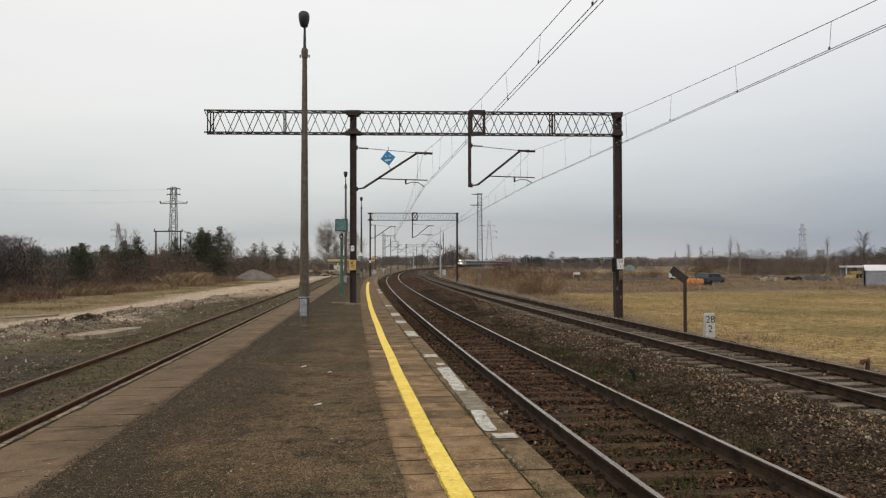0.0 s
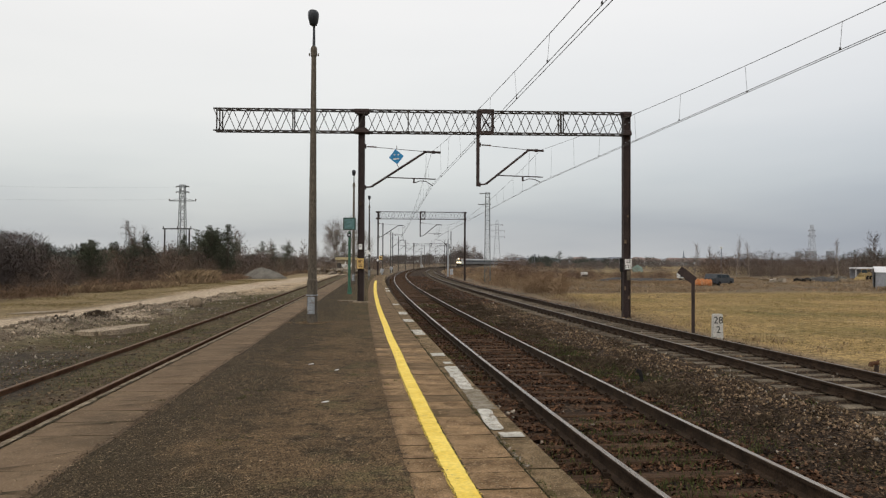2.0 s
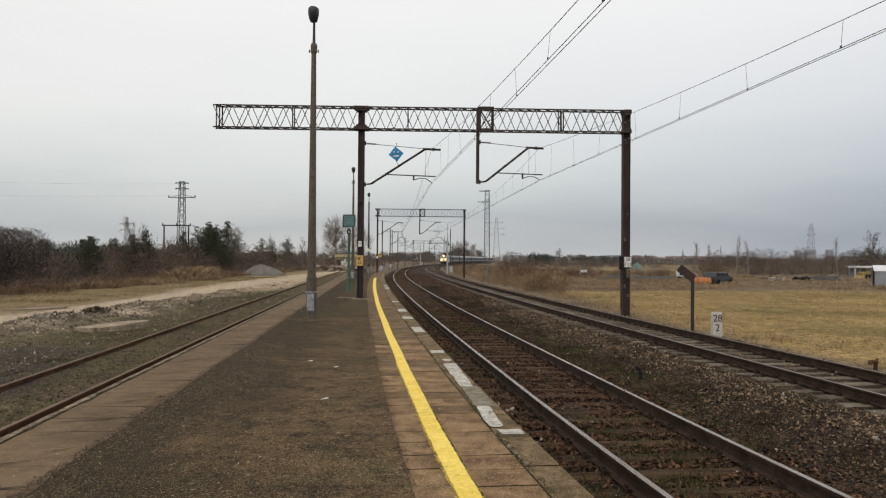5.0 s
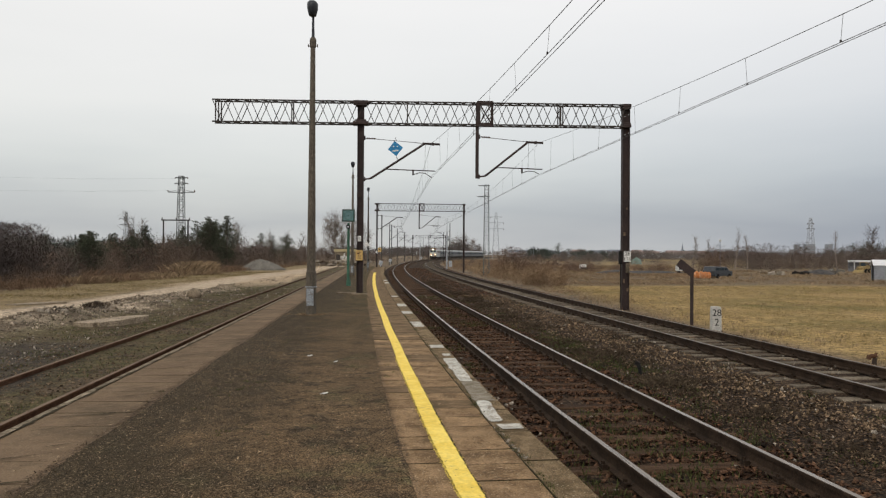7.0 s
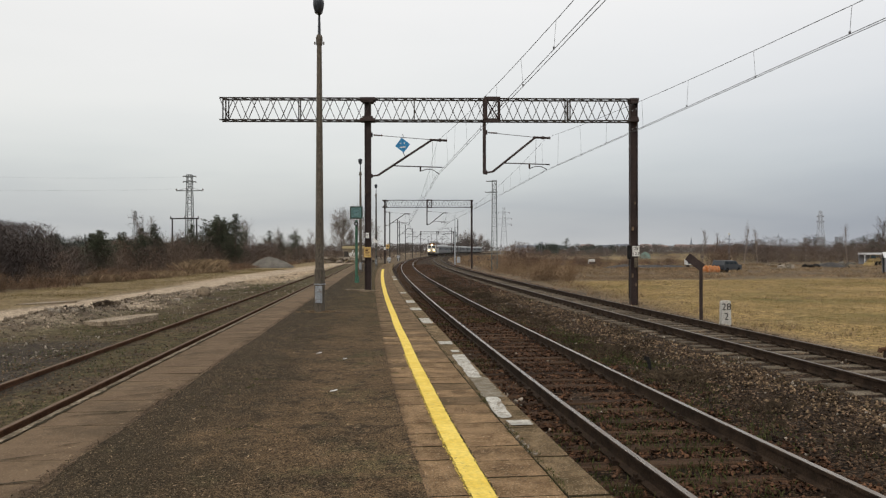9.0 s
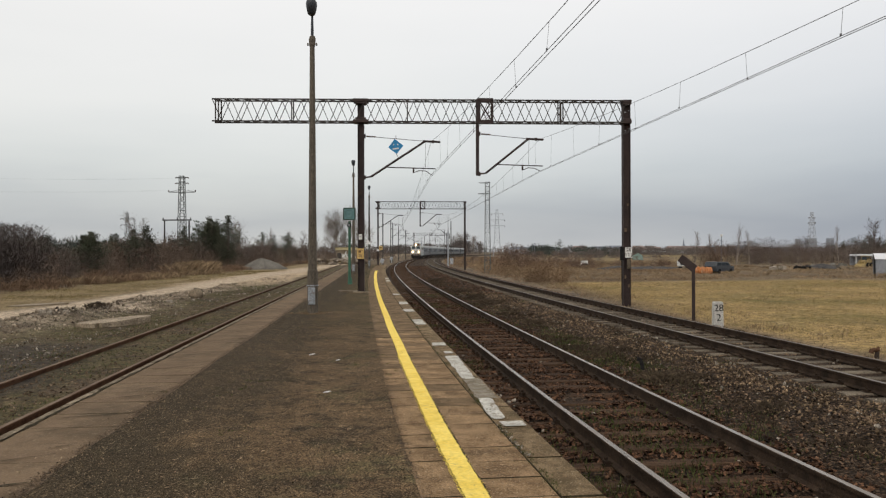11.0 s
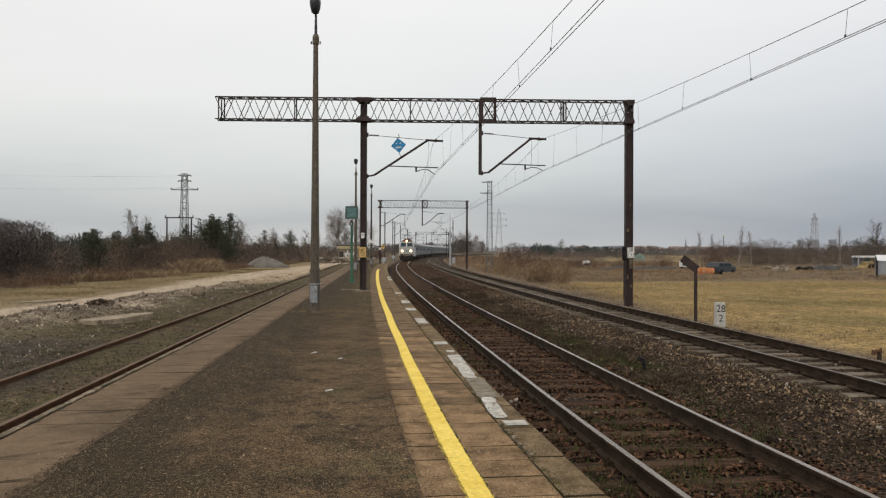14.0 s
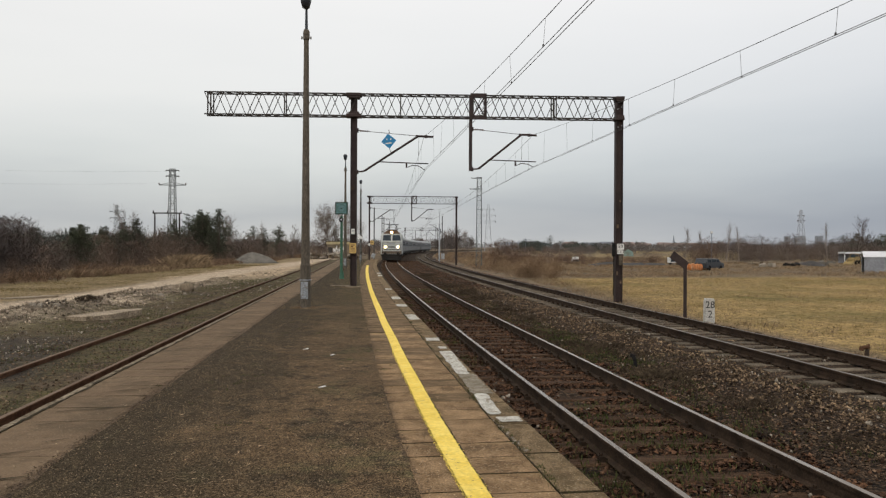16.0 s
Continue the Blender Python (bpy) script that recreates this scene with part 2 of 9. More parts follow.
    bp.inputs["Strength"].default_value, bp.inputs["Distance"].default_value = 0.7, 0.007
    l.new(peb.outputs[0], bp.inputs["Height"])
    l.new(bp.outputs["Normal"], b.inputs["Normal"])
    return mt


def ballast_bed():
    """Packed dirty ballast: small angular stones of many browns, with the gaps' shade painted between them."""
    mt = bpy.data.materials.new("dirty ballast bed")
    mt.use_nodes = True
    n, l = mt.node_tree.nodes, mt.node_tree.links
    b = n["Principled BSDF"]
    tc = n.new("ShaderNodeTexCoord")

    def ranged(src, lo, hi, to0, to1):
        r = n.new("ShaderNodeMapRange")
        l.new(src, r.inputs["Value"])
        for k, v in enumerate((lo, hi, to0, to1)):
            r.inputs[1 + k].default_value = v
        return r.outputs[0]

    def mixed(f, a, c):
        q = n.new("ShaderNodeMix")
        q.data_type = "RGBA"
        for sock, v in (("Factor", f), ("A", a), ("B", c)):
            if isinstance(v, tuple):
                q.inputs[sock].default_value = (*v, 1)
            else:
                l.new(v, q.inputs[sock])
        return q.outputs["Result"]

    def times(a, f):
        q = n.new("ShaderNodeVectorMath")
        q.operation = "SCALE"
        l.new(a, q.inputs[0])
        l.new(f, q.inputs["Scale"])
        return q.outputs[0]

    big = n.new("ShaderNodeTexNoise")
    big.inputs["Scale"].default_value, big.inputs["Detail"].default_value = 1.3, 5.0
    l.new(tc.outputs["Object"], big.inputs["Vector"])
    col = mixed(ranged(big.outputs["Fac"], 0.36, 0.64, 0.0, 1.0), (0.050, 0.033, 0.021), (0.098, 0.066, 0.043))
    height = None
    for scale, lo, hi in ((24.0, 0.25, 1.9), (52.0, 0.6, 1.4)):
        vo = n.new("ShaderNodeTexVoronoi")
        vo.inputs["Scale"].default_value = scale
        l.new(tc.outputs["Object"], vo.inputs["Vector"])
        sep = n.new("ShaderNodeSeparateColor")
        l.new(vo.outputs["Color"], sep.inputs[0])
        col = times(col, ranged(sep.outputs[0], 0.0, 1.0, lo, hi))
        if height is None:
            # colour falls off towards each stone's rim, painting the shade of the gaps
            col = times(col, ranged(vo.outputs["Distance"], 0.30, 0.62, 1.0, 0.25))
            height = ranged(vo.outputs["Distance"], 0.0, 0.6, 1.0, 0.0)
    l.new(col, b.inputs["Base Color"])
    b.inputs["Roughness"].default_value, b.inputs["Specular IOR Level"].default_value = 0.95, 0.1
    bp = n.new("ShaderNodeBump")
    bp.inputs["Strength"].default_value, bp.inputs["Distance"].default_value = 1.0, 0.03
    l.new(height, bp.inputs["Height"])
    l.new(bp.outputs["Normal"], b.inputs["Normal"])
    return mt


ASPHALT = asphalt()
SLAB = surface("worn concrete slab", (0.152, 0.096, 0.050), (0.308, 0.204, 0.112), 4.0, 85, 0.95, 0.6, 90, fine_amount=0.6, objrand=0.09, stain=(0.108, 0.070, 0.037), stain_scale=2.6, stain_at=0.60, spec=0.1, speck=(0.48, 0.38, 0.25), speck_scale=55, speck_at=0.62, plan=True)
EDGE = surface("mossy edge concrete", (0.112, 0.077, 0.040), (0.242, 0.172, 0.098), 3.5, 80, 0.95, 0.7, 80, fine_amount=0.62, objrand=0.12, stain=(0.090, 0.064, 0.032), stain_scale=2.6, stain_at=0.54, spec=0.1, speck=(0.40, 0.33, 0.23), speck_scale=55, speck_at=0.61, plan=True)
SLAB_LEFT = surface("brownish platform slab", (0.124, 0.085, 0.052), (0.170, 0.119, 0.074), 1.4, 90, 0.95, 0.4, 80, fine_amount=0.28, objrand=0.05, stain=(0.088, 0.064, 0.039), stain_scale=0.9, stain_at=0.56, spec=0.12, speck=(0.25, 0.195, 0.13), speck_scale=60, speck_at=0.63, plan=True)
PALE_EDGE = surface("pale crumbling edge", (0.168, 0.132, 0.092), (0.295, 0.240, 0.176), 5, 50, 0.95, 0.8, 40, fine_amount=0.5, objrand=0.15, stain=(0.085, 0.065, 0.043), stain_scale=7, stain_at=0.54, spec=0.12, plan=True)
DIRT = surface("damp dirt and moss in joints", (0.024, 0.019, 0.010), (0.052, 0.042, 0.022), 6, 40, 0.95, 0.6, 50, spec=0.1)
RED_STONE = surface("reddish brown stone", (0.046, 0.026, 0.016), (0.112, 0.064, 0.039), 1.5, 40, 0.95, 0.3, 70, island=0.75, spec=0.12)
YELLOW = surface("yellow line paint", (0.74, 0.53, 0.085), (0.84, 0.65, 0.15), 5, 30, 0.85, 0.5, 50, fine_amount=0.14, stain=(0.50, 0.36, 0.08), stain_scale=18, stain_at=0.64, spec=0.2)
WHITE_PAINT = surface("flaking white paint", (0.36, 0.345, 0.30), (0.58, 0.565, 0.51), 7, 50, 0.85, 0.4, 80, stain=(0.18, 0.145, 0.10), stain_scale=10, stain_at=0.58)
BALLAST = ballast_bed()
STONE = surface("ballast stone", (0.056, 0.039, 0.024), (0.242, 0.172, 0.107), 1.2, 40, 0.95, 0.3, 70, island=0.8, spec=0.1)
PALE_STONE = surface("pale stone", (0.17, 0.145, 0.11), (0.34, 0.30, 0.25), 2.0, 40, 0.9, 0.3, 70, island=0.35, spec=0.2)
LEAF = surface("dead leaf", (0.030, 0.015, 0.009), (0.112, 0.058, 0.032), 9.0, 60, 0.85, 0.2, 60, island=0.75, spec=0.12)
RAIL_SIDE = surface("rusty rail side", (0.022, 0.0145, 0.0095), (0.052, 0.034, 0.022), 3.0, 60, 0.92, 0.4, 60, fine_amount=0.5, spec=0.15)
RAIL_TOP = surface("polished rail head", (0.175, 0.140, 0.106), (0.245, 0.200, 0.155), 1.0, 30, 0.30, 0.05, 60, metal=0.75, fine_amount=0.18, stretch=(1, 0.1, 1), spec=0.4)
RAIL_TOP_DULL = surface("less used rail head", (0.13, 0.112, 0.10), (0.21, 0.19, 0.17), 1.0, 20, 0.6, 0.05, 60, metal=0.4, fine_amount=0.15, stretch=(1, 0.1, 1), spec=0.3)
RAIL_RUST_TOP = surface("pale brown rusted rail head", (0.120, 0.082, 0.057), (0.185, 0.134, 0.096), 3.0, 40, 0.85, 0.2, 60, fine_amount=0.3, stretch=(1, 0.2, 1), spec=0.15)
RAIL_RUST = surface("brown rusted rail", (0.070, 0.034, 0.019), (0.122, 0.066, 0.039), 3.0, 40, 0.92, 0.3, 60, fine_amount=0.35, spec=0.12)
SLEEPER_WOOD = surface("oiled timber sleeper", (0.034, 0.020, 0.012), (0.086, 0.052, 0.031), 2.5, 24, 0.95, 0.9, 24, objrand=0.4, fine_amount=0.6, stretch=(0.5, 6, 2), spec=0.1, plan=True)
SLEEPER_PALE = surface("pale weathered sleeper", (0.082, 0.067, 0.049), (0.160, 0.134, 0.101), 2.5, 40, 0.95, 0.6, 40, objrand=0.3, spec=0.1, plan=True)
IRON = surface("rusty iron", (0.035, 0.024, 0.018), (0.075, 0.048, 0.034), 6, 50, 0.8, 0.4, 60, objrand=0.2)
STEEL_DARK = surface("dark brown painted steel", (0.024, 0.016, 0.016), (0.048, 0.032, 0.029), 1.2, 30, 0.7, 0.25, 40, stain=(0.085, 0.042, 0.026), stain_scale=2.2, stain_at=0.66)
STEEL_BEAM = surface("weathered steel lattice", (0.030, 0.027, 0.026), (0.060, 0.054, 0.050), 2.0, 30, 0.75, 0.2, 40)
GALV = surface("galvanised lattice steel", (0.10, 0.11, 0.105), (0.17, 0.18, 0.175), 1.0, 20, 0.7, 0.1, 30, metal=0.2)
WIRE = surface("overhead wire", (0.045, 0.042, 0.045), (0.075, 0.07, 0.07), 3, 20, 0.6, 0.0, metal=0.3)
POST = surface("grey brown lamp post concrete", (0.078, 0.066, 0.051), (0.122, 0.104, 0.082), 2.0, 40, 0.9, 0.35, 50, stretch=(1, 1, 0.3), stain=(0.060, 0.050, 0.038), stain_scale=2, stain_at=0.62)
LAMP_GREY = surface("dark grey lamp housing", (0.022, 0.026, 0.034), (0.042, 0.048, 0.058), 4, 40, 0.5, 0.1, 40)
ZINC = surface("pale zinc sheet", (0.30, 0.32, 0.34), (0.42, 0.44, 0.46), 5, 40, 0.6, 0.1, 40, metal=0.3)
GREEN_PAINT = surface("green paint", (0.035, 0.10, 0.065), (0.055, 0.145, 0.095), 3, 40, 0.6, 0.15, 40, stain=(0.05, 0.06, 0.04), stain_scale=5, stain_at=0.68)
TEAL = surface("teal clock glass", (0.075, 0.165, 0.172), (0.105, 0.215, 0.222), 3, 20, 0.25, 0.0, spec=0.5, fine_amount=0.1)
DARK_GREEN = surface("dark green frame", (0.018, 0.048, 0.036), (0.028, 0.065, 0.05), 3, 20, 0.5, 0.1, 30)
BLACK = surface("black paint", (0.012, 0.012, 0.012), (0.022, 0.021, 0.021), 4, 30, 0.9, 0.1, 40, spec=0.12)
WHITE = surface("off-white enamel", (0.58, 0.58, 0.56), (0.70, 0.70, 0.68), 4, 30, 0.6, 0.1, 40, stain=(0.40, 0.36, 0.30), stain_scale=9, stain_at=0.66)
YELLOW_PLATE = surface("faded yellow plate", (0.46, 0.30, 0.10), (0.58, 0.40, 0.15), 5, 40, 0.7, 0.1, 40, stain=(0.35, 0.22, 0.09), stain_scale=12, stain_at=0.62)
BLUE = surface("blue enamel", (0.015, 0.17, 0.38), (0.03, 0.24, 0.48), 5, 40, 0.5, 0.05, 40)
KM_STONE = surface("whitewashed concrete", (0.40, 0.39, 0.36), (0.54, 0.53, 0.49), 6, 60, 0.9, 0.4, 60, stain=(0.24, 0.22, 0.19), stain_scale=6, stain_at=0.6)
PORCELAIN = surface("brown glazed insulator", (0.06, 0.03, 0.022), (0.09, 0.05, 0.035), 5, 40, 0.3, 0.0)


# ---- the line's plan: a straight that runs into a wide right-hand bend ----
def centre_np(y):
    """Middle line of the near track, for arrays."""
    y = np.asarray(y, float)
    t = np.clip((y - 60) / 140, 0, 1)
    n = np.maximum(12 - y, 0)
    near = np.where(n < 9, 0.0018 * n ** 2, 0.1458 + 0.0324 * (n - 9))
    return 3.33 - 0.122 * y + 0.00029 * np.maximum(y - 12.5, 0) ** 2 + 0.000035 * np.maximum(y - 90, 0) ** 2 + 0.56 * t * t * (3 - 2 * t) + near


def slope_np(y):
    y = np.asarray(y, float)
    t = np.clip((y - 60) / 140, 0, 1)
    return -0.122 + 0.00058 * np.maximum(y - 12.5, 0) + 0.00007 * np.maximum(y - 90, 0) + 0.024 * t * (1 - t) - 0.0036 * np.clip(12 - y, 0, 9)


def centre(y):
    return float(centre_np(y))


def slope(y):
    return float(slope_np(y))


def beside(y, off, z=0.0):
    """The point off metres to the right of the near track's middle line."""
    s = slope(y)
    q = 1 / math.hypot(1, s)
    return Vector((centre(y) + off * q, y - s * off * q, z))


def siding(y, off, z=0.0):
    """The point off metres to the right of the siding's middle line."""
    return Vector((-4.95 - 0.097 * y + off * 0.9953, y + 0.0966 * off, z))


def heading(y):
    return math.atan(-slope(y))


SECOND = 5.05       # spacing of the two main tracks
PLATFORM = 0.31     # platform above the rails
STEPS_Y = [-14 + i * 1.0 for i in range(114)] + [100 + i * 6 for i in range(150)]


def sweep(profile, line, ys, mats_of=None, closed=True, caps=True):
    """A profile of (sideways, up) points drawn along a line of the plan."""
    ms = Mesh()
    n = len(profile)
    pts = [line(y, u, w) for y in ys for u, w in profile]
    ms.v = [tuple(p) for p in pts]
    for k in range(len(ys) - 1):
        for i in range(n if closed else n - 1):
            j = (i + 1) % n
            ms.f.append((k * n + i, (k + 1) * n + i, (k + 1) * n + j, k * n + j))
            ms.m.append(mats_of[i] if mats_of else 0)
    if closed and caps:
        ms.f += [tuple(range(n)), tuple(range(len(ys) * n - 1, (len(ys) - 1) * n - 1, -1))]
        ms.m += [0, 0]
    return ms


# ---- ground: one sheet to the horizon ----
def smooth01(a, lo, hi):
    t = np.clip((a - lo) / (hi - lo), 0, 1)
    return t * t * (3 - 2 * t)


def value_noise(x, y, s, seed=0):
    """Smooth noise from 0 to 1 on arrays."""
    x, y = x / s + seed * 17.3, y / s + seed * 9.1
    xi, yi = np.floor(x), np.floor(y)
    fx, fy = x - xi, y - yi
    fx, fy = fx * fx * (3 - 2 * fx), fy * fy * (3 - 2 * fy)

    def h(a, b):
        q = np.sin(a * 127.1 + b * 311.7 + seed * 74.7) * 43758.5453
        return q - np.floor(q)
    return (h(xi, yi) * (1 - fx) + h(xi + 1, yi) * fx) * (1 - fy) + (h(xi, yi + 1) * (1 - fx) + h(xi + 1, yi + 1) * fx) * fy


def zones(x, y):
    """Shares of field grass, sandy road, rubble and mown verge at places of the plan."""
    n1, n2 = value_noise(x, y, 3.0, 1), value_noise(x, y, 11.0, 2)
    off = x - centre_np(y)
    right = smooth01(off, 7.6, 8.6)
    limit = 55 + 5 * np.clip((x - 10) / 18, 0, 1) + 6 * (n2 - 0.5)
    field = right * (1 - smooth01(y - limit, -1.5, 2.5)) * smooth01(x + 3 * n2 - 0.06 * y, 5.5, 8.0)
    road_x = -15.2 - 0.035 * (y - 26)
    road = (1 - smooth01(np.abs(x - road_x) + 0.7 * (n1 - 0.5), 1.0, 1.6)) * smooth01(y, 5, 10)
    sand = smooth01(y + 6 * (n2 - 0.5), 46, 56) * (1 - smooth01(y, 125, 140)) * smooth01(x + 0.03 * y, -18.5, -16) * (1 - smooth01(off, -7.5, -6.5)) * (1 - smooth01(x + 4.95 + 0.097 * y + 0.8 * (n1 - 0.5), -1.7, -0.9))
    sid = x + 4.95 + 0.097 * y
    rubble = (1 - smooth01(sid + 1.6 * (n1 - 0.5), -4.4, -2.9)) * smooth01(x - road_x, 1.0, 1.8) * smooth01(y + 3 * (n1 - 0.5), 18, 24) * (1 - sand) * (1 - smooth01(y, 60, 80))
    verge = (1 - smooth01(x - road_x, -1.7, -0.9)) * smooth01(x + 2.5 * (n2 - 0.5) + 0.02 * y, -25.0, -22.5)
    far_meadow = right * smooth01(y, 130, 150) * smooth01(n2, 0.35, 0.6) * smooth01(x, 15, 40)
    return field, road, np.maximum(sand, 0), rubble, verge, far_meadow, off, sid


MOUNDS = ((-12.75, 27.6, 0.42, 0.18), (-12.5, 31.0, 1.4, 0.14), (-10.9, 31.8, 1.2, 0.14), (-11.9, 35.5, 1.3, 0.12), (-13.0, 39.0, 1.3, 0.12), (-12.7, 24.2, 0.8, 0.10), (-13.4, 33.5, 1.0, 0.18), (-9.6, 17.0, 1.1, 0.08))
SOIL = ((-12.75, 27.5, 0.50), (-10.4, 33.0, 0.6), (-8.9, 15.6, 1.6), (-11.8, 23.5, 0.32), (-8.2, 13.0, 1.2), (-7.3, 11.6, 0.9))


def mounds(x, y):
    return sum(h * np.exp(-((x - a) ** 2 + ((y - b) / 1.3) ** 2) / r ** 2) for a, b, r, h in MOUNDS)


def soil(x, y):
    """Share of bare dug-up soil at places of the plan."""
    s = sum(np.exp(-((x - a) ** 2 + ((y - b) / 1.3) ** 2) / r ** 2) for a, b, r in SOIL)
    return np.clip(s * 1.5 * (0.35 + 0.9 * value_noise(x, y, 0.6, 9)), 0, 1)


def ground_height(x, y):
    field, road, sand, rubble, verge, far, off, sid = zones(x, y)
    z = np.full_like(x, -0.33) + 0.10 * (value_noise(x, y, 14, 3) - 0.5)
    left = 1 - smooth01(off, -4.5, -3.0)
    z = z * (1 - left) + left * (-0.19 + 0.05 * (value_noise(x, y, 2.5, 4) - 0.5))
    heaps = np.maximum(value_noise(x, y, 1.9, 5) - 0.50, 0) * 0.80 + 0.09 * value_noise(x, y, 0.6, 6)
    z += rubble * heaps * (1 - smooth01(y, 38, 60) * 0.5) * smooth01(y, 8, 14)
    z += mounds(x, y) * (0.75 + 0.5 * value_noise(x, y, 0.7, 10))
    z += sand * 0.16 * value_noise(x, y, 3.0, 7)
    z -= road * 0.05
    under = smooth01(off, -3.4, -2.9) * (1 - smooth01(off, 6.6, 7.4)) * (1 - smooth01(y, 600, 700))
    z = z * (1 - under) + under * -0.62
    plat = smooth01(sid, 1.5, 1.8) * (1 - smooth01(off, -2.6, -2.0)) * (1 - smooth01(y, 98, 102))
    z = z * (1 - plat) + plat * -0.5
    packed = (1 - smooth01(np.abs(sid), 1.35, 2.6)) * (plat < 0.01)
    z = z * (1 - packed) + packed * (-0.102 + 0.03 * (value_noise(x, y, 0.9, 8) - 0.5))
    return z


def axis(*spans):
    out = []
    for a, b, s in spans:
        out += list(np.arange(a, b, s))
    return np.array(out)


far_out = [160, 200, 260, 340, 450, 600, 800, 1100, 1500, 2100, 3000, 4200]
gx = np.concatenate([-np.array(far_out)[::-1], axis((-140, -30, 8), (-30, -20, 1.0), (-20, -4, 0.33), (-4, 12, 0.6), (12, 60, 2.0), (60, 150, 8)), far_out])
gy = np.concatenate([[-400, -120, -60], axis((-40, 4, 4), (4, 60, 0.4), (60, 140, 2.0), (140, 300, 10)), [320, 360, 420, 500, 600, 700, 800, 1000, 1300, 1800, 2600, 4200]])
GX, GY = np.meshgrid(gx, gy)
GZ = ground_height(GX, GY)
nx, ny = len(gx), len(gy)
ii = (np.arange(ny - 1)[:, None] * nx + np.arange(nx - 1)[None, :]).ravel()
ground_me = arrays_mesh("ground", np.stack([GX.ravel(), GY.ravel(), GZ.ravel()], 1), np.stack([ii, ii + 1, ii + nx + 1, ii + nx], 1), [], True)
for nm, arr in zip(("field", "road", "sand", "rubble", "verge", "meadow"), zones(GX, GY)):
    at = ground_me.attributes.new(nm, "FLOAT", "POINT")
    at.data.foreach_set("value", arr.ravel().astype(np.float32))


def ground_material():
    mt = bpy.data.materials.new("open ground")
    mt.use_nodes = True
    n, l = mt.node_tree.nodes, mt.node_tree.links
    b = n["Principled BSDF"]
    b.inputs["Roughness"].default_value, b.inputs["Specular IOR Level"].default_value = 0.95, 0.15
    tc = n.new("ShaderNodeTexCoord")

    def fac(s, lo, hi, to0=0.0, to1=1.0, detail=5):
        q = n.new("ShaderNodeTexNoise")
        q.inputs["Scale"].default_value, q.inputs["Detail"].default_value, q.inputs["Roughness"].default_value = s, detail, 0.65
        l.new(tc.outputs["Object"], q.inputs["Vector"])
        r = n.new("ShaderNodeMapRange")
        l.new(q.outputs["Fac"], r.inputs["Value"])
        for k, v in enumerate((lo, hi, to0, to1)):
            r.inputs[1 + k].default_value = v
        return r.outputs[0]

    def mixed(f, a, c):
        q = n.new("ShaderNodeMix")
        q.data_type = "RGBA"
        for sock, v in (("Factor", f), ("A", a), ("B", c)):
            if isinstance(v, tuple):
                q.inputs[sock].default_value = (*v, 1)
            else:
                l.new(v, q.inputs[sock])
        return q.outputs["Result"]

    def attr(nm):
        q = n.new("ShaderNodeAttribute")
        q.attribute_name = nm
        return q.outputs["Fac"]

    col = mixed(fac(0.12, 0.35, 0.65), (0.098, 0.073, 0.046), (0.170, 0.128, 0.083))
    col = mixed(fac(0.35, 0.55, 0.7), col, (0.085, 0.07, 0.055))
    near_dirt = mixed(fac(0.9, 0.35, 0.65), (0.040, 0.028, 0.017), (0.092, 0.065, 0.041))
    near_dirt = mixed(fac(0.8, 0.40, 0.58, 0.0, 0.85), near_dirt, (0.076, 0.065, 0.026))
    near_dirt = mixed(fac(2.6, 0.56, 0.68), near_dirt, (0.118, 0.094, 0.050))
    grass = mixed(fac(0.16, 0.35, 0.62), (0.214, 0.148, 0.056), (0.302, 0.212, 0.088))
    grass = mixed(fac(0.09, 0.50, 0.66), grass, (0.135, 0.110, 0.038))
    grass = mixed(fac(0.5, 0.56, 0.68, 0.0, 0.7), grass, (0.150, 0.108, 0.050))
    grass = mixed(fac(1.1, 0.60, 0.72), grass, (0.36, 0.275, 0.145))
    road = mixed(fac(0.7, 0.3, 0.7), (0.33, 0.262, 0.186), (0.43, 0.350, 0.256))
    sand = mixed(fac(0.45, 0.35, 0.65), (0.25, 0.185, 0.118), (0.44, 0.345, 0.235))
    rubble = mixed(fac(0.8, 0.35, 0.62), (0.115, 0.091, 0.066), (0.33, 0.270, 0.200))
    verge = mixed(fac(0.5, 0.35, 0.65), (0.135, 0.102, 0.050), (0.25, 0.187, 0.102))
    dug = mixed(fac(1.5, 0.35, 0.65), (0.030, 0.024, 0.018), (0.068, 0.054, 0.041))
    meadow = mixed(fac(0.02, 0.4, 0.6), (0.20, 0.15, 0.07), (0.27, 0.20, 0.09))
    base = attr("base")
    col = mixed(base, col, near_dirt)
    for nm, c in (("meadow", meadow), ("field", grass), ("verge", verge), ("rubble", rubble), ("soil", dug), ("sand", sand), ("road", road)):
        col = mixed(attr(nm), col, c)
    g = n.new("ShaderNodeVectorMath")
    g.operation = "SCALE"
    l.new(col, g.inputs[0])
    l.new(fac(5, 0.36, 0.64, 0.55, 1.4, 5), g.inputs["Scale"])
    g2 = n.new("ShaderNodeVectorMath")
    g2.operation = "SCALE"
    l.new(g.outputs[0], g2.inputs[0])
    l.new(fac(26, 0.36, 0.64, 0.5, 1.55, 3), g2.inputs["Scale"])
    l.new(g2.outputs[0], b.inputs["Base Color"])
    bp = n.new("ShaderNodeBump")
    bp.inputs["Strength"].default_value, bp.inputs["Distance"].default_value = 0.8, 0.05
    l.new(fac(14, 0.0, 1.0), bp.inputs["Height"])
    l.new(bp.outputs["Normal"], b.inputs["Normal"])
    return mt


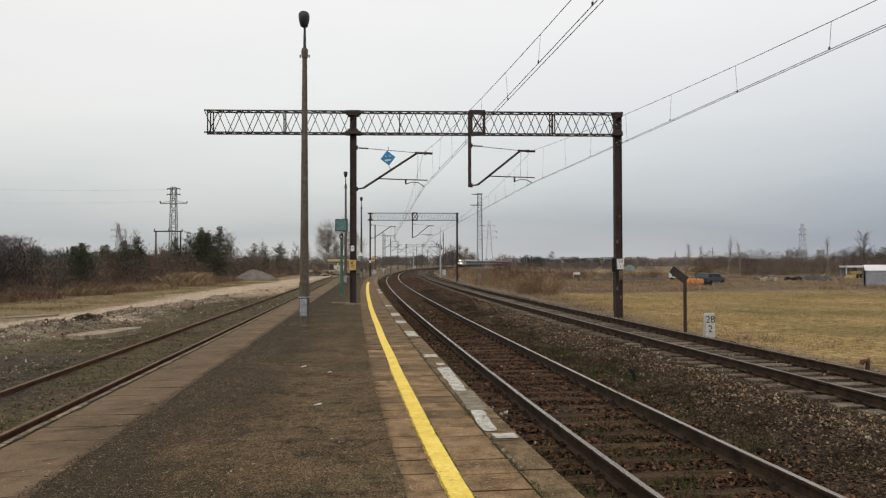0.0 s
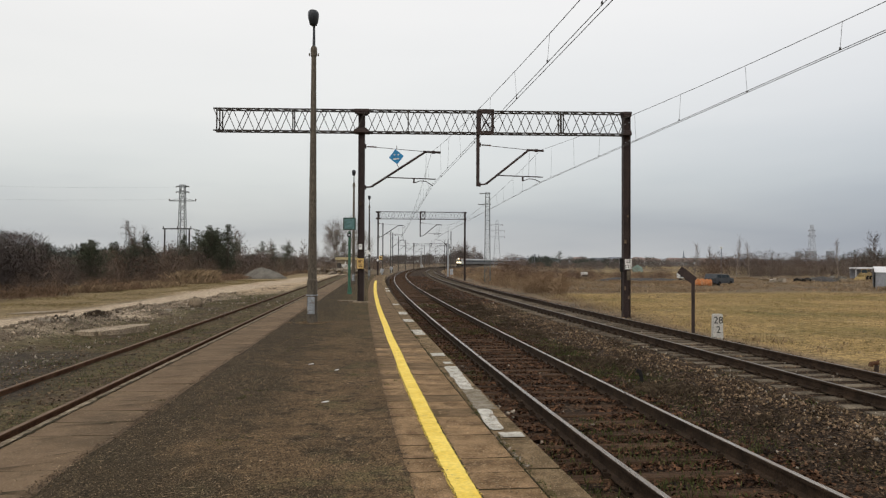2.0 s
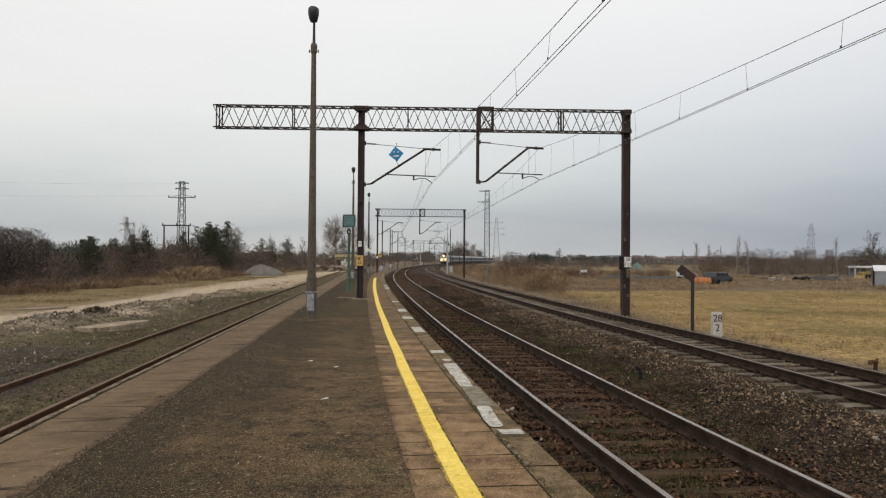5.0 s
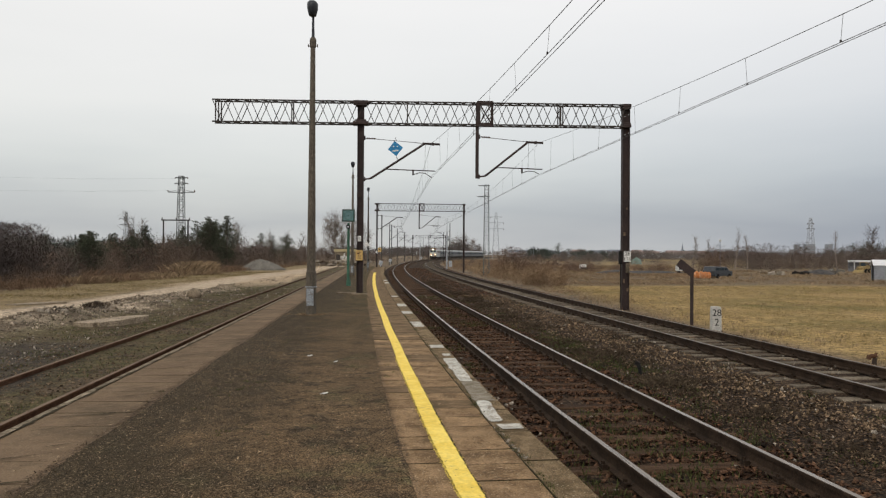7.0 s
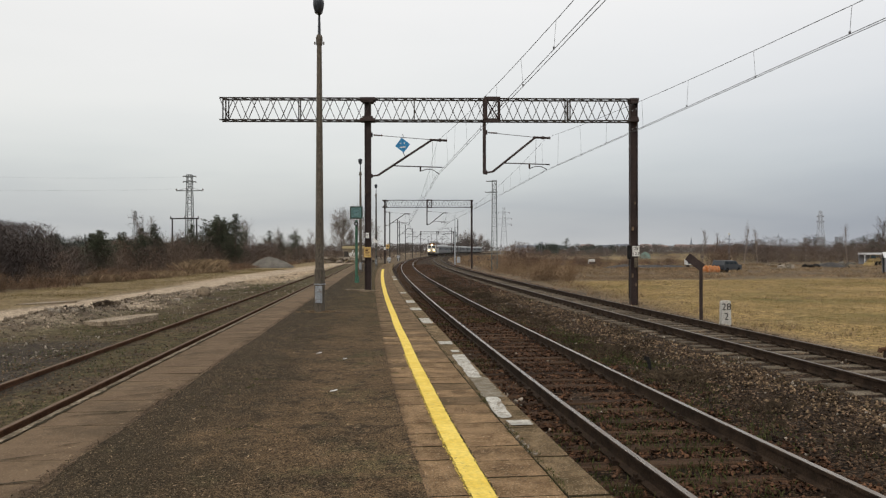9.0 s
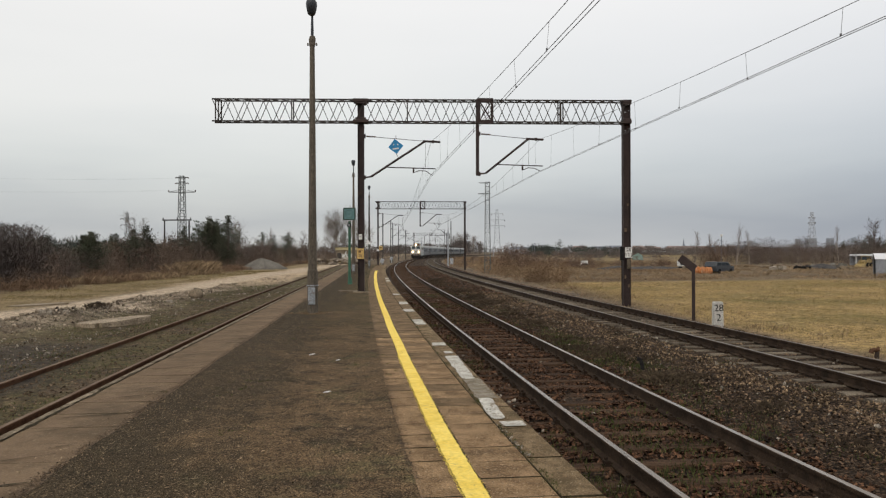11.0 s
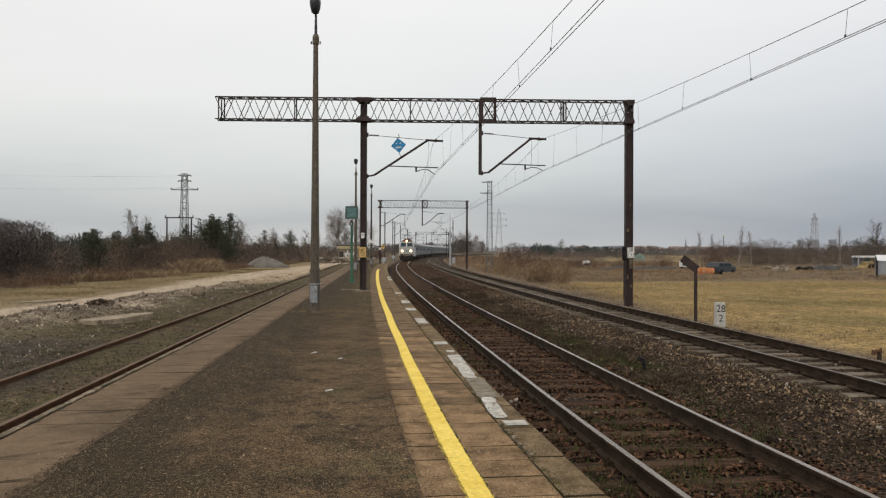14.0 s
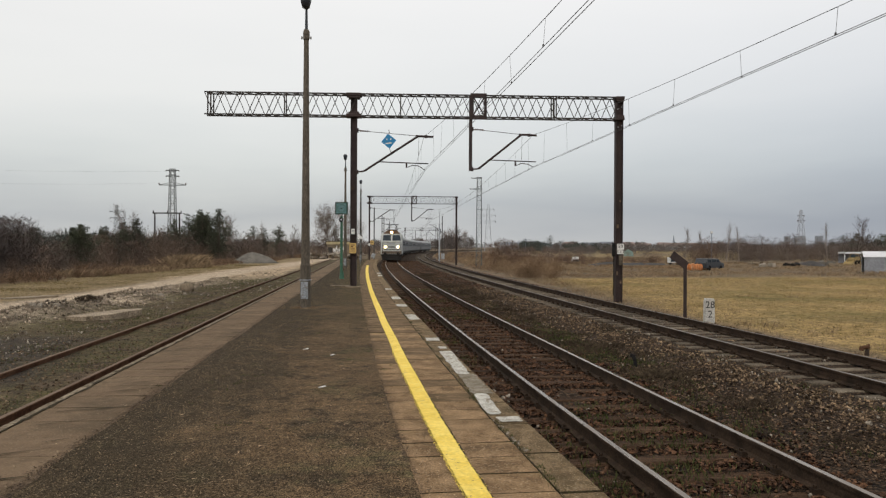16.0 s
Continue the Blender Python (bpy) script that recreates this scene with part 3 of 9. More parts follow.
at = ground_me.attributes.new("base", "FLOAT", "POINT")
_z = zones(GX, GY)
at.data.foreach_set("value", (smooth01(GX + 0.097 * GY, -16, -12) * (1 - smooth01(_z[6], -5, -3)) * (1 - smooth01(GY, 120, 150))).ravel().astype(np.float32))
at = ground_me.attributes.new("soil", "FLOAT", "POINT")
at.data.foreach_set("value", soil(GX, GY).ravel().astype(np.float32))
ground_me.materials.append(ground_material())
ground = tagged(new("ground", ground_me), "flat open ground of dry grass, sand and dirt", "ground", kind="structure")

# ---- ballast of the two main tracks ----
b_off = np.concatenate([np.arange(-1.74, 7.0, 0.13), np.array([7.0, 7.25, 7.55, 7.9])])
b_y = np.concatenate([np.arange(-8, 34, 0.16), np.arange(34, 120, 1.0), np.arange(120, 900, 10)])
BO, BY = np.meshgrid(b_off, b_y)
s_np = slope_np(BY)
q_np = 1 / np.hypot(1, s_np)
BX, BYY = centre_np(BY) + BO * q_np, BY - s_np * BO * q_np
rough_z = 0.055 * (value_noise(BX, BYY, 0.35, 11) - 0.5) + 0.04 * (value_noise(BX, BYY, 0.13, 12) - 0.5)
between = np.exp(-((BO - 2.75) / 0.75) ** 2)
BZ = -0.178 + rough_z * np.where((np.abs(BO) < 1.3) | (np.abs(BO - 5.05) < 1.3), 0.45, 1.0) - 0.022 * (np.abs(BO) < 1.3) - 0.01 * (np.abs(BO - 5.05) < 1.3) + between * 0.07 * (0.3 + value_noise(BX, BYY, 1.1, 13)) - smooth01(BO, 6.5, 7.9) * 0.28
BZ += smooth01(BO, 3.4, 4.2) * 0.042
nbx, nby = len(b_off), len(b_y)
ii = (np.arange(nby - 1)[:, None] * nbx + np.arange(nbx - 1)[None, :]).ravel()
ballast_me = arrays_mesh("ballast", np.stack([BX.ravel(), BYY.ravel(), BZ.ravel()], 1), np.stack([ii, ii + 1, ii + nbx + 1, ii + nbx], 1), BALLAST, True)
ballast = tagged(new("ballast", ballast_me), "dirty brown stone ballast bed under both main tracks", "ballast", kind="structure")

# ---- platform ----
PY = [-12 + i for i in range(113)]


body = Mesh()
rows_top = []
for y in PY:
    l_edge, r_edge = siding(y, 1.60), beside(y, -1.75)
    rows_top.append((l_edge, r_edge))
body.loft([[Vector((a.x, a.y, -0.6)), Vector((a.x, a.y, PLATFORM - 0.10)), Vector((b.x, b.y, PLATFORM - 0.10)), Vector((b.x, b.y, -0.6))] for a, b in rows_top])
platform = thing("platform", "low island platform of worn asphalt with concrete slab edges", "platform", kind="structure")
body.m = [1 if all(body.v[i][2] > 0.1 for i in f) else 0 for f in body.f]
part("platform_body", body, [EDGE, DIRT], platform, "stained concrete platform wall")

asph_y = np.concatenate([np.arange(-12, 3, 0.3), np.arange(3, 18, 0.09), np.arange(18, 30, 0.3), np.arange(30, 101, 1.0)])
verts = []
NU = 22
for y in asph_y:
    a, b = siding(y, 2.515 + 0.04 * noise.noise(Vector((y * 0.9, 3.1, 0))) + 0.022 * noise.noise(Vector((y * 4.5, 8.1, 0))) + 0.012 * noise.noise(Vector((y * 13.0, 2.1, 0)))), beside(y, -2.955 + 0.016 * noise.noise(Vector((y * 2.1, 0, 5))))
    for k in range(NU + 1):
        p = a.lerp(b, k / NU)
        verts.append((p.x, p.y, 0.0))
verts = np.array(verts)
verts[:, 2] = PLATFORM + 0.007 + 0.010 * (value_noise(verts[:, 0], verts[:, 1], 1.7, 21) - 0.5) + 0.006 * (value_noise(verts[:, 0], verts[:, 1], 0.4, 22) - 0.5)
ii = (np.arange(len(asph_y) - 1)[:, None] * (NU + 1) + np.arange(NU)[None, :]).ravel()
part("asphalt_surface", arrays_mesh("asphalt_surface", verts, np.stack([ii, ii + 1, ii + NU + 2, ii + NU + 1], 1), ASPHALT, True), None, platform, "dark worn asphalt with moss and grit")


# ---- tracks ----
RAIL = [(-0.075, -0.172), (-0.075, -0.160), (-0.012, -0.140), (-0.010, -0.048), (-0.034, -0.036), (-0.036, -0.008), (-0.030, -0.001),
        (0.030, -0.001), (0.036, -0.008), (0.034, -0.036), (0.010, -0.048), (0.012, -0.140), (0.075, -0.160), (0.075, -0.172)]
RAIL_SLOTS = [0, 0, 0, 0, 0, 0, 1, 0, 0, 0, 0, 0, 0, 0]


def plain_sleeper(mat, length=2.5, width=0.24, thick=0.14):
    ms = Mesh()
    c, w = 0.02, width / 2
    prof = [(-w, 0), (-w, thick - c), (-w + c, thick), (w - c, thick), (w, thick - c), (w, 0)]
    ms.loft([[Vector((x, a, b)) for a, b in prof] for x in (-length / 2, -length / 2 + 0.02, length / 2 - 0.02, length / 2)])
    return ms.data("sleeper", mat)


def fastening():
    ms = Mesh()
    ms.box((0, 0, 0.006), (0.30, 0.14, 0.012))
    for s in (-1, 1):
        ms.box((s * 0.10, 0, 0.036), (0.055, 0.10, 0.045))
        ms.tube((s * 0.105, 0, 0.05), (s * 0.105, 0, 0.088), 0.020, n=6)
        ms.box((s * 0.08, 0, 0.036), (0.045, 0.10, 0.018))
    return ms.data("rail_fastening", RAIL_SIDE)


FASTENING = fastening()


def track(name, label, line, z, sleeper_mesh, top_mat, side_mat, y_far, pitch, near_to, turn, sink=0.0, jitter=0.012, lift=0.0):
    rnd = random.Random(name)
    tr = thing(name, label, "railway track", kind="structure")
    ys = [y for y in STEPS_Y if y < y_far]
    for side in (-0.7535, 0.7535):
        prof = [(u + side, w + z + (lift if side > 0 else 0.0)) for u, w in RAIL]
        part("rail", sweep(prof, line, ys, RAIL_SLOTS), [side_mat, top_mat], tr)
    rest = Mesh()
    fast = Mesh()
    y = -7.0
    while y < min(y_far, 260):
        yy = y + rnd.uniform(-0.03, 0.03)
        p = line(yy, rnd.uniform(-0.03, 0.03), z - 0.322 - sink + rnd.uniform(-jitter, jitter))
        m = Matrix.Translation(p) @ Matrix.Rotation(turn(yy) + rnd.uniform(-0.012, 0.012), 4, "Z")
        if y < near_to:
            part("sleeper", sleeper_mesh, None, tr, m=m)
            for side in (-0.7535, 0.7535):
                part("rail_fastening", FASTENING, None, tr, m=Matrix.Translation(line(yy, side, z - 0.184)) @ Matrix.Rotation(turn(yy), 4, "Z"))
        else:
            c = m @ Vector((0, 0, 0.07))
            rest.box(c, (2.5, 0.24, 0.14), turn(yy))
        y += pitch
    if rest.v:
        tagged(part("far_sleepers", rest, sleeper_mesh.materials[0], tr), kind="stuff")
    return tr


def main_line(y, u, w):
    return beside(y, u, w)


def second_line(y, u, w):
    return beside(y, SECOND + u, w)


track("track_1", "main line track with bright rails on dark timber sleepers", main_line, 0.0, plain_sleeper(SLEEPER_WOOD), RAIL_TOP, RAIL_SIDE, 880, 0.62, 44, heading, sink=-0.006)
track("track_2", "second main track with dull rails on pale weathered sleepers", second_line, 0.05, plain_sleeper(SLEEPER_PALE), RAIL_TOP_DULL, RAIL_SIDE, 880, 0.62, 62, heading, sink=-0.004)
track("track_3", "rusty disused siding sunk in dirt and grass", siding, -0.01, plain_sleeper(SLEEPER_WOOD), RAIL_RUST_TOP, RAIL_RUST, 150, 0.66, 34, lambda y: 0.0966, sink=0.03, lift=0.035)


# ---- overhead line ----
def insulator(ms, p0, p1, r=0.06, n=5, slot=1):
    p0, p1 = Vector(p0), Vector(p1)
    ms.tube(p0, p1, 0.02, n=6, slot=slot)
    for i in range(n):
        a = p0.lerp(p1, (i + 0.25) / n)
        b = p0.lerp(p1, (i + 0.7) / n)
        ms.tube(a, b, r, r * 0.55, n=8, slot=slot)


def h_beam(ms, x, z0, z1, w=0.26, t=0.02, y=0.0, slot=0):
    """One upright of H section."""
    a, b, c = w / 2, w / 2 - t, 0.007
    ring = [(-a, -a), (-b, -a), (-b, -c), (b, -c), (b, -a), (a, -a), (a, a), (b, a), (b, c), (-b, c), (-b, a), (-a, a)]
    ms.loft([[Vector((x + p, y + q, z)) for p, q in ring] for z in (z0, z1)], slot)


def cantilever(parent, x, z_low, z_top, reach, arm_z, contact_x, contact_z, messenger_x):
    """A bracket that carries the wires of one track; x is the face of its post."""
    tube = Mesh()
    knee = Vector((x + reach, 0, z_top))
    foot = Vector((x + 0.28, 0, z_low + 0.03))
    tube.tube((x, 0, z_low), foot, 0.03, n=6)
    tube.tube(foot, knee, 0.045, n=8)
    tube.tube(knee - Vector((0.1, 0, 0.0)), knee + Vector((0.62, 0, -0.03)), 0.045, n=8)
    tube.box((messenger_x, 0, z_top - 0.02), (0.10, 0.08, 0.12))
    part("bracket_tube", tube, STEEL_DARK, parent, "dark steel cantilever tube", smooth=False)
    for a, b in (((x + 0.05, 0, z_low), foot), ((x + 0.10, 0, z_top + 0.19), (x + 0.48, 0, z_top + 0.17))):
        ins = Mesh()
        insulator(ins, a, b, 0.048, 4, 0)
        part("insulator", ins, PORCELAIN, parent, "brown ribbed insulator")
    tie = Mesh()
    tie.tube((x, 0, z_top + 0.2), knee, 0.012, n=5)
    part("tie_rod", tie, STEEL_DARK, parent)
    for z in (z_top + 0.2, z_low):
        ms = Mesh()
        ms.box((x + 0.02, 0, z), (0.08, 0.10, 0.17))
        part("hinge", ms, STEEL_DARK, parent)
    arm = Mesh()
    f = (arm_z - foot.z) / (knee.z - foot.z)
    root = foot.lerp(knee, f)
    end = Vector((contact_x + 0.12, 0, arm_z - 0.06))
    arm.tube(root, end, 0.022, n=6)
    hook = root.lerp(end, 0.56)
    arm.box(hook + Vector((0, 0, -0.10)), (0.07, 0.04, 0.2))
    arm.tube(hook + Vector((0.0, 0, -0.19)), hook + Vector((0.25, 0, -0.10)), 0.016, n=6)
    arm.tube(hook + Vector((0.25, 0, -0.10)), hook + Vector((0.5, 0, -0.12)), 0.016, n=6)
    arm.tube(hook + Vector((0.5, 0, -0.12)), (contact_x, 0, contact_z + 0.02), 0.016, n=6)
    arm.tube(knee + Vector((0.02, 0, 0)), (knee.x, 0, arm_z - 0.03), 0.007, n=4)
    part("steady_arm", arm, STEEL_DARK, parent, "thin registration and steady arm")


def gantry(label, origin, rz, x_left, x_right, overhang, base_left, base_right, x_drop, z_drop, top=8.17, bottom=7.28, slim=1.0, uprights=(0.14, 0.26)):
    """A lattice portal across the tracks, built with its left mast at the origin."""
    g = thing("overhead_gantry", label, "railway gantry", origin, rz, group="gantries over the line")
    for x, zb, wide in ((x_left, base_left, 0.26), (x_right, base_right, 0.30)):
        ms = Mesh()
        h_beam(ms, x, zb - 0.3, top + 0.03, wide * slim)
        part("mast", ms, STEEL_DARK, g, "dark brown riveted steel mast with rust patches")
        for z in (top - 0.02, bottom + 0.02):
            cap = Mesh()
            cap.box((x, 0, z), (0.62 if x == x_left else 0.36, 0.5, 0.13))
            cap.box((x, 0, z - 0.1 if z > 8 else z + 0.1), (0.44 if x == x_left else 0.33, 0.46, 0.09))
            part("mast_collar", cap, STEEL_DARK, g, bevel=0.02)
    x0, x1 = x_left - overhang, x_right
    for y in (-0.22, 0.22):
        for z in (top, bottom):
            ms = Mesh()
            ms.box(((x0 + x1) / 2, y, z), (x1 - x0, 0.05, 0.05))
            part("chord", ms, STEEL_BEAM, g)
    pitch = 0.38
    n = int((x1 - x0) / pitch)
    zig = {}
    for sgn in (1, -1):
        d = Mesh()
        d.bar((-pitch / 2, 0, -sgn * (top - bottom) / 2), (pitch / 2, 0, sgn * (top - bottom) / 2), 0.03, 0.026)
        zig[sgn] = d.data("diagonal", STEEL_BEAM)
    flat = Mesh()
    flat.bar((-pitch / 2, -0.22, 0), (pitch / 2, 0.22, 0), 0.05, 0.03)
    flat = flat.data("lacing", STEEL_BEAM)
    for i in range(n):
        xm = x0 + (i + 0.5) * (x1 - x0) / n
        s = 1 if i % 2 else -1
        part("diagonal", zig[s], None, g, m=Matrix.Translation((xm, -0.22, (top + bottom) / 2)))
        part("diagonal", zig[-s], None, g, m=Matrix.Translation((xm + 0.05, 0.22, (top + bottom) / 2)))
        for z in (top, bottom):
            part("lacing", flat, None, g, m=Matrix.Translation((xm, 0, z)) @ Matrix.Rotation(0 if s > 0 else math.pi, 4, "Z"))
    for x in [x0 + k for k in uprights]:
        ms = Mesh()
        ms.box((x, -0.23, (top + bottom) / 2), (0.045, 0.05, top - bottom))
        ms.box((x, 0.23, (top + bottom) / 2), (0.045, 0.05, top - bottom))
        part("upright", ms, STEEL_BEAM, g)
    ms = Mesh()
    ms.box((x_drop, 0, (top + z_drop) / 2), (0.13, 0.13, top - z_drop + 0.06))
    ms.box((x_drop + 0.02, -0.24, (top + bottom) / 2), (0.17, 0.06, top - bottom))
    part("drop_post", ms, STEEL_DARK, g, "dark steel hanging post between the tracks")
    ms = Mesh()
    ms.box((x_drop + 0.58, -0.24, (top + bottom) / 2), (0.11, 0.06, top - bottom))
    for z in (top, bottom):
        ms.box((x_drop + 0.3, -0.24, z), (0.66, 0.06, 0.15))
    ms.bar((x_drop + 0.08, -0.25, bottom + 0.06), (x_drop + 0.55, -0.25, top - 0.06), 0.05)
    ms.bar((x_drop + 0.08, -0.22, top - 0.06), (x_drop + 0.55, -0.22, bottom + 0.06), 0.05)
    part("joint_frame", ms, STEEL_DARK, g)
    return g


G1 = (-3.67, 31.5, 0.0)
gantry_near = gantry("dark steel lattice gantry on two masts spanning platform and tracks", G1, 2.6, 0.0, 10.95, 5.98, PLATFORM, -0.28, 4.78, 5.13, uprights=(0.14, 0.26, 3.20, 7.88, 14.14, 14.26))
for bx, bz in ((10.87, 7.70), (11.03, 7.78), (10.88, 6.95), (11.03, 7.02)):
    ms = Mesh()
    ms.tube((bx, -0.175, bz), (bx, -0.14, bz), 0.022, n=8)
    part("bolt", ms, ZINC, gantry_near, "pale bolt head")
cantilever(gantry_near, 0.13, 5.02, 6.51, 2.50, 5.44, 2.93, 5.08, 2.95)
cantilever(gantry_near, 4.84, 5.17, 6.62, 2.05, 5.56, 7.36, 5.28, 7.2)
G2 = (-8.98, 95.0, 0.0)
gantry_far = gantry("dark steel lattice gantry on two masts over both main tracks", G2, 3.6, 0.0, 10.75, 0.05, PLATFORM, -0.28, 5.2, 5.13, slim=0.72)
cantilever(gantry_far, 0.13, 5.05, 6.51, 2.40, 5.44, 2.9, 5.10, 2.8)
cantilever(gantry_far, 5.26, 5.17, 6.62, 2.0, 5.56, 7.7, 5.28, 7.5)

yc = 254.0
pc = beside(yc, -2.95, 0.0)
gantry_last = gantry("distant dark lattice gantry over the bend", pc, math.degrees(heading(yc)), 0.0, 10.85, 0.05, -0.2, -0.28, 5.3, -0.2, slim=0.7)
cantilever(gantry_last, 0.13, 5.05, 6.51, 2.40, 5.44, 2.9, 5.10, 2.8)
cantilever(gantry_last, 5.36, 5.17, 6.62, 2.0, 5.56, 7.7, 5.28, 7.5)

# single masts farther along the bend
# paler than the gantry steel: some distance haze sits in the colour
MAST_GREY = surface("grey mast steel with haze", (0.043, 0.040, 0.037), (0.072, 0.066, 0.062), 2.0, 30, 0.8, 0.1, 40, objrand=0.25)
for y, left, right in ((126, 2, 0), (158, 1, 1), (166, 2, 0), (190, 1, 0), (221, 1, 1), (300, 1, 1), (345, 1, 1), (410, 1, 1), (480, 1, 1)):
    for off, sgn, use in ((-3.1, 1, left), (SECOND + (4.2 if y == 158 else 3.1), -1, right)):
        if not use:
            continue
        p = beside(y, off, -0.3)
        mst = thing("catenary_mast", "slim steel mast with a bracket holding the overhead wires", "mast", p, math.degrees(heading(y)) + (0 if sgn > 0 else 180), group="masts along the bend")
        ms = Mesh()
        h_beam(ms, 0, 0, 8.6, 0.17)
        part("mast", ms, MAST_GREY, mst)
        if use == 1:
            cantilever(mst, 0.12, 5.3, 6.8, 2.0, 5.72, 2.9, 5.4, 2.6)

SUP1 = [(-28, Vector((6.29, -28, 0))), (31.55, Vector((-0.80, 31.6, 0))), (95, Vector((-6.08, 95.2, 0)))] + [(y, beside(y, 0.1 * (-1) ** i, 0)) for i, y in enumerate((158, 221, 284, 345, 410, 480))]
SUP2 = [(-28, Vector((10.79, -28, 0))), (31.85, Vector((3.69, 31.9, 0))), (95, Vector((-1.3, 95.5, 0)))] + [(y, beside(y, SECOND + 0.1 * (-1) ** i, 0)) for i, y in enumerate((158, 224, 284, 345, 410, 480))]
def wire(row):
    """One unbroken wire through points, each with its radius."""
    ms = Mesh()
    ms.loft([[p + Vector((math.cos(q) * r, 0, math.sin(q) * r)) for q in (0.6, 1.86, 3.11, 4.37, 5.63)] for p, r in row])
    return ms


for supports, zc, zm, start, gap in ((SUP1, 5.09, 6.50, 11.95, 2.7), (SUP2, 5.28, 6.62, 11.9, 3.0)):
    ow = thing("overhead_line", "pair of contact wires hung by droppers from a sagging carrier wire", "overhead wire", group="overhead lines")
    contact, carrier = ([], []), []
    for (ya, a), (yb, b) in zip(supports, supports[1:]):
        N = 24
        first = math.ceil((ya + 1.0 - start) / gap) * gap + start
        hang = np.arange(first, yb - 0.9, gap)
        pts = [a.lerp(b, k / N) for k in range(N + 1)]
        low = zc + 0.33
        mz = [low + (zm - low) * (2 * k / N - 1) ** 2 for k in range(N + 1)]
        thin = 1.0 if ya < 60 else 1.5
        for k in range(N):
            carrier.append((Vector((*pts[k].xy, mz[k])), 0.0062 * thin))
            if k % 8 == 0:
                for s, row in ((-0.036, contact[0]), (0.036, contact[1])):
                    row.append((Vector((pts[k].x + s, pts[k].y, zc)), 0.006 * thin))
        if ya < 150:
            for yd in hang:
                f = (yd - ya) / (yb - ya)
                p = a.lerp(b, f)
                ms = Mesh()
                ms.tube((p.x + 0.036 * (-1) ** int(yd), p.y, zc), (p.x, p.y, low + (zm - low) * (2 * f - 1) ** 2), 0.0036 * thin, n=4, caps=False)
                ms.box((p.x + 0.036 * (-1) ** int(yd), p.y, zc + 0.02), (0.022, 0.03, 0.04))
                part("dropper", ms, WIRE, ow)
    part("carrier_wire", wire(carrier), WIRE, ow)
    for row in contact:
        part("contact_wire", wire(row), WIRE, ow)


# ---- lamps along the platform ----
COVER = surface("weathered grey sheet", (0.20, 0.22, 0.24), (0.30, 0.32, 0.34), 5, 30, 0.7, 0.2, 40, stain=(0.14, 0.12, 0.10), stain_scale=6, stain_at=0.58)

def platform_lamp(x, y, height, lattice=False):
    lamp = thing("platform_lamp", "tall grey-brown concrete lamp post with a dark lantern head" if not lattice else "pale concrete lamp post with slotted shaft and dark lantern", "street lamp", (x, y, PLATFORM), group="lamps on the platform")
    h = height - PLATFORM
    ms = Mesh()
    n = 8
    ms.loft([[Vector((math.cos(2 * math.pi * (i + 0.5) / n) * r, math.sin(2 * math.pi * (i + 0.5) / n) * r, z)) for i in range(n)]
             for r, z in ((0.146, -0.2), (0.142, 1.15), (0.120, 1.20), (0.064, h - 0.78))])
    part("post", ms, POST, lamp)
    if lattice:
        for k in range(13):
            z = 1.7 + k * 0.44
            # black box on the shaft, painting the shade inside each slot
            ms = Mesh()
            ms.box((0, -0.120 + 0.056 * (z - 1.2) / (h - 2.0) - 0.002, z), (0.13, 0.03, 0.22))
            part("slot", ms, BLACK, lamp)
    ms = Mesh()
    ms.loft([[Vector((math.cos(2 * math.pi * i / 10) * r, math.sin(2 * math.pi * i / 10) * r, z)) for i in range(10)]
             for r, z in ((0.074, h - 1.02), (0.090, h - 0.98), (0.090, h - 0.80), (0.066, h - 0.74))])
    ms.box((-0.12, 0, h - 0.96), (0.03, 0.05, 0.07))
    ms.box((0.12, 0, h - 0.96), (0.03, 0.05, 0.07))
    part("collar", ms, POST, lamp)
    ms = Mesh()
    ms.tube((0, 0, h - 0.76), (0, 0, h - 0.16), 0.042, 0.03, n=8)
    part("stem", ms, LAMP_GREY, lamp)
    ms = Mesh()
    prof = [(0.06, -0.20), (0.10, -0.17), (0.142, 0.0), (0.150, 0.08), (0.142, 0.15), (0.11, 0.195), (0.06, 0.215)]
    ms.loft([[Vector((math.cos(2 * math.pi * i / 12) * r, math.sin(2 * math.pi * i / 12) * r * 1.5 - 0.1, h + z)) for i in range(12)] for r, z in prof])
    part("lantern", ms, LAMP_GREY, lamp, "dark grey lantern housing", smooth=True)
    ms = Mesh()
    ms.box((0.0, -0.150, 0.48), (0.19, 0.03, 0.46))
    part("inspection_cover", ms, COVER, lamp, "grey sheet cover on the post foot", bevel=0.006)
    ms = Mesh()
    for z in (0.74,):
        ms.loft([[Vector((math.cos(2 * math.pi * (i + 0.5) / n) * r, math.sin(2 * math.pi * (i + 0.5) / n) * r, zz)) for i in range(n)] for r, zz in ((0.166, z), (0.166, z + 0.03))])
    part("band", ms, COVER, lamp)
    rr = random.Random(int(y))
    for k in range(14):
        a = rr.uniform(0, 6.28)
        r = rr.uniform(0.13, 0.34)
        s = rr.uniform(0.04, 0.11)
        ms = Mesh()
        ms.box((r * math.cos(a), r * math.sin(a), 0.012), (s, s * 0.7, rr.uniform(0.03, 0.06)), a)
        part("broken_concrete", ms, SLAB_LEFT, lamp)
    return lamp


platform_lamp(-3.74, 20.8, 8.55)
platform_lamp(-7.20, 57.0, 8.55)
platform_lamp(-8.37, 79.0, 8.55, True)

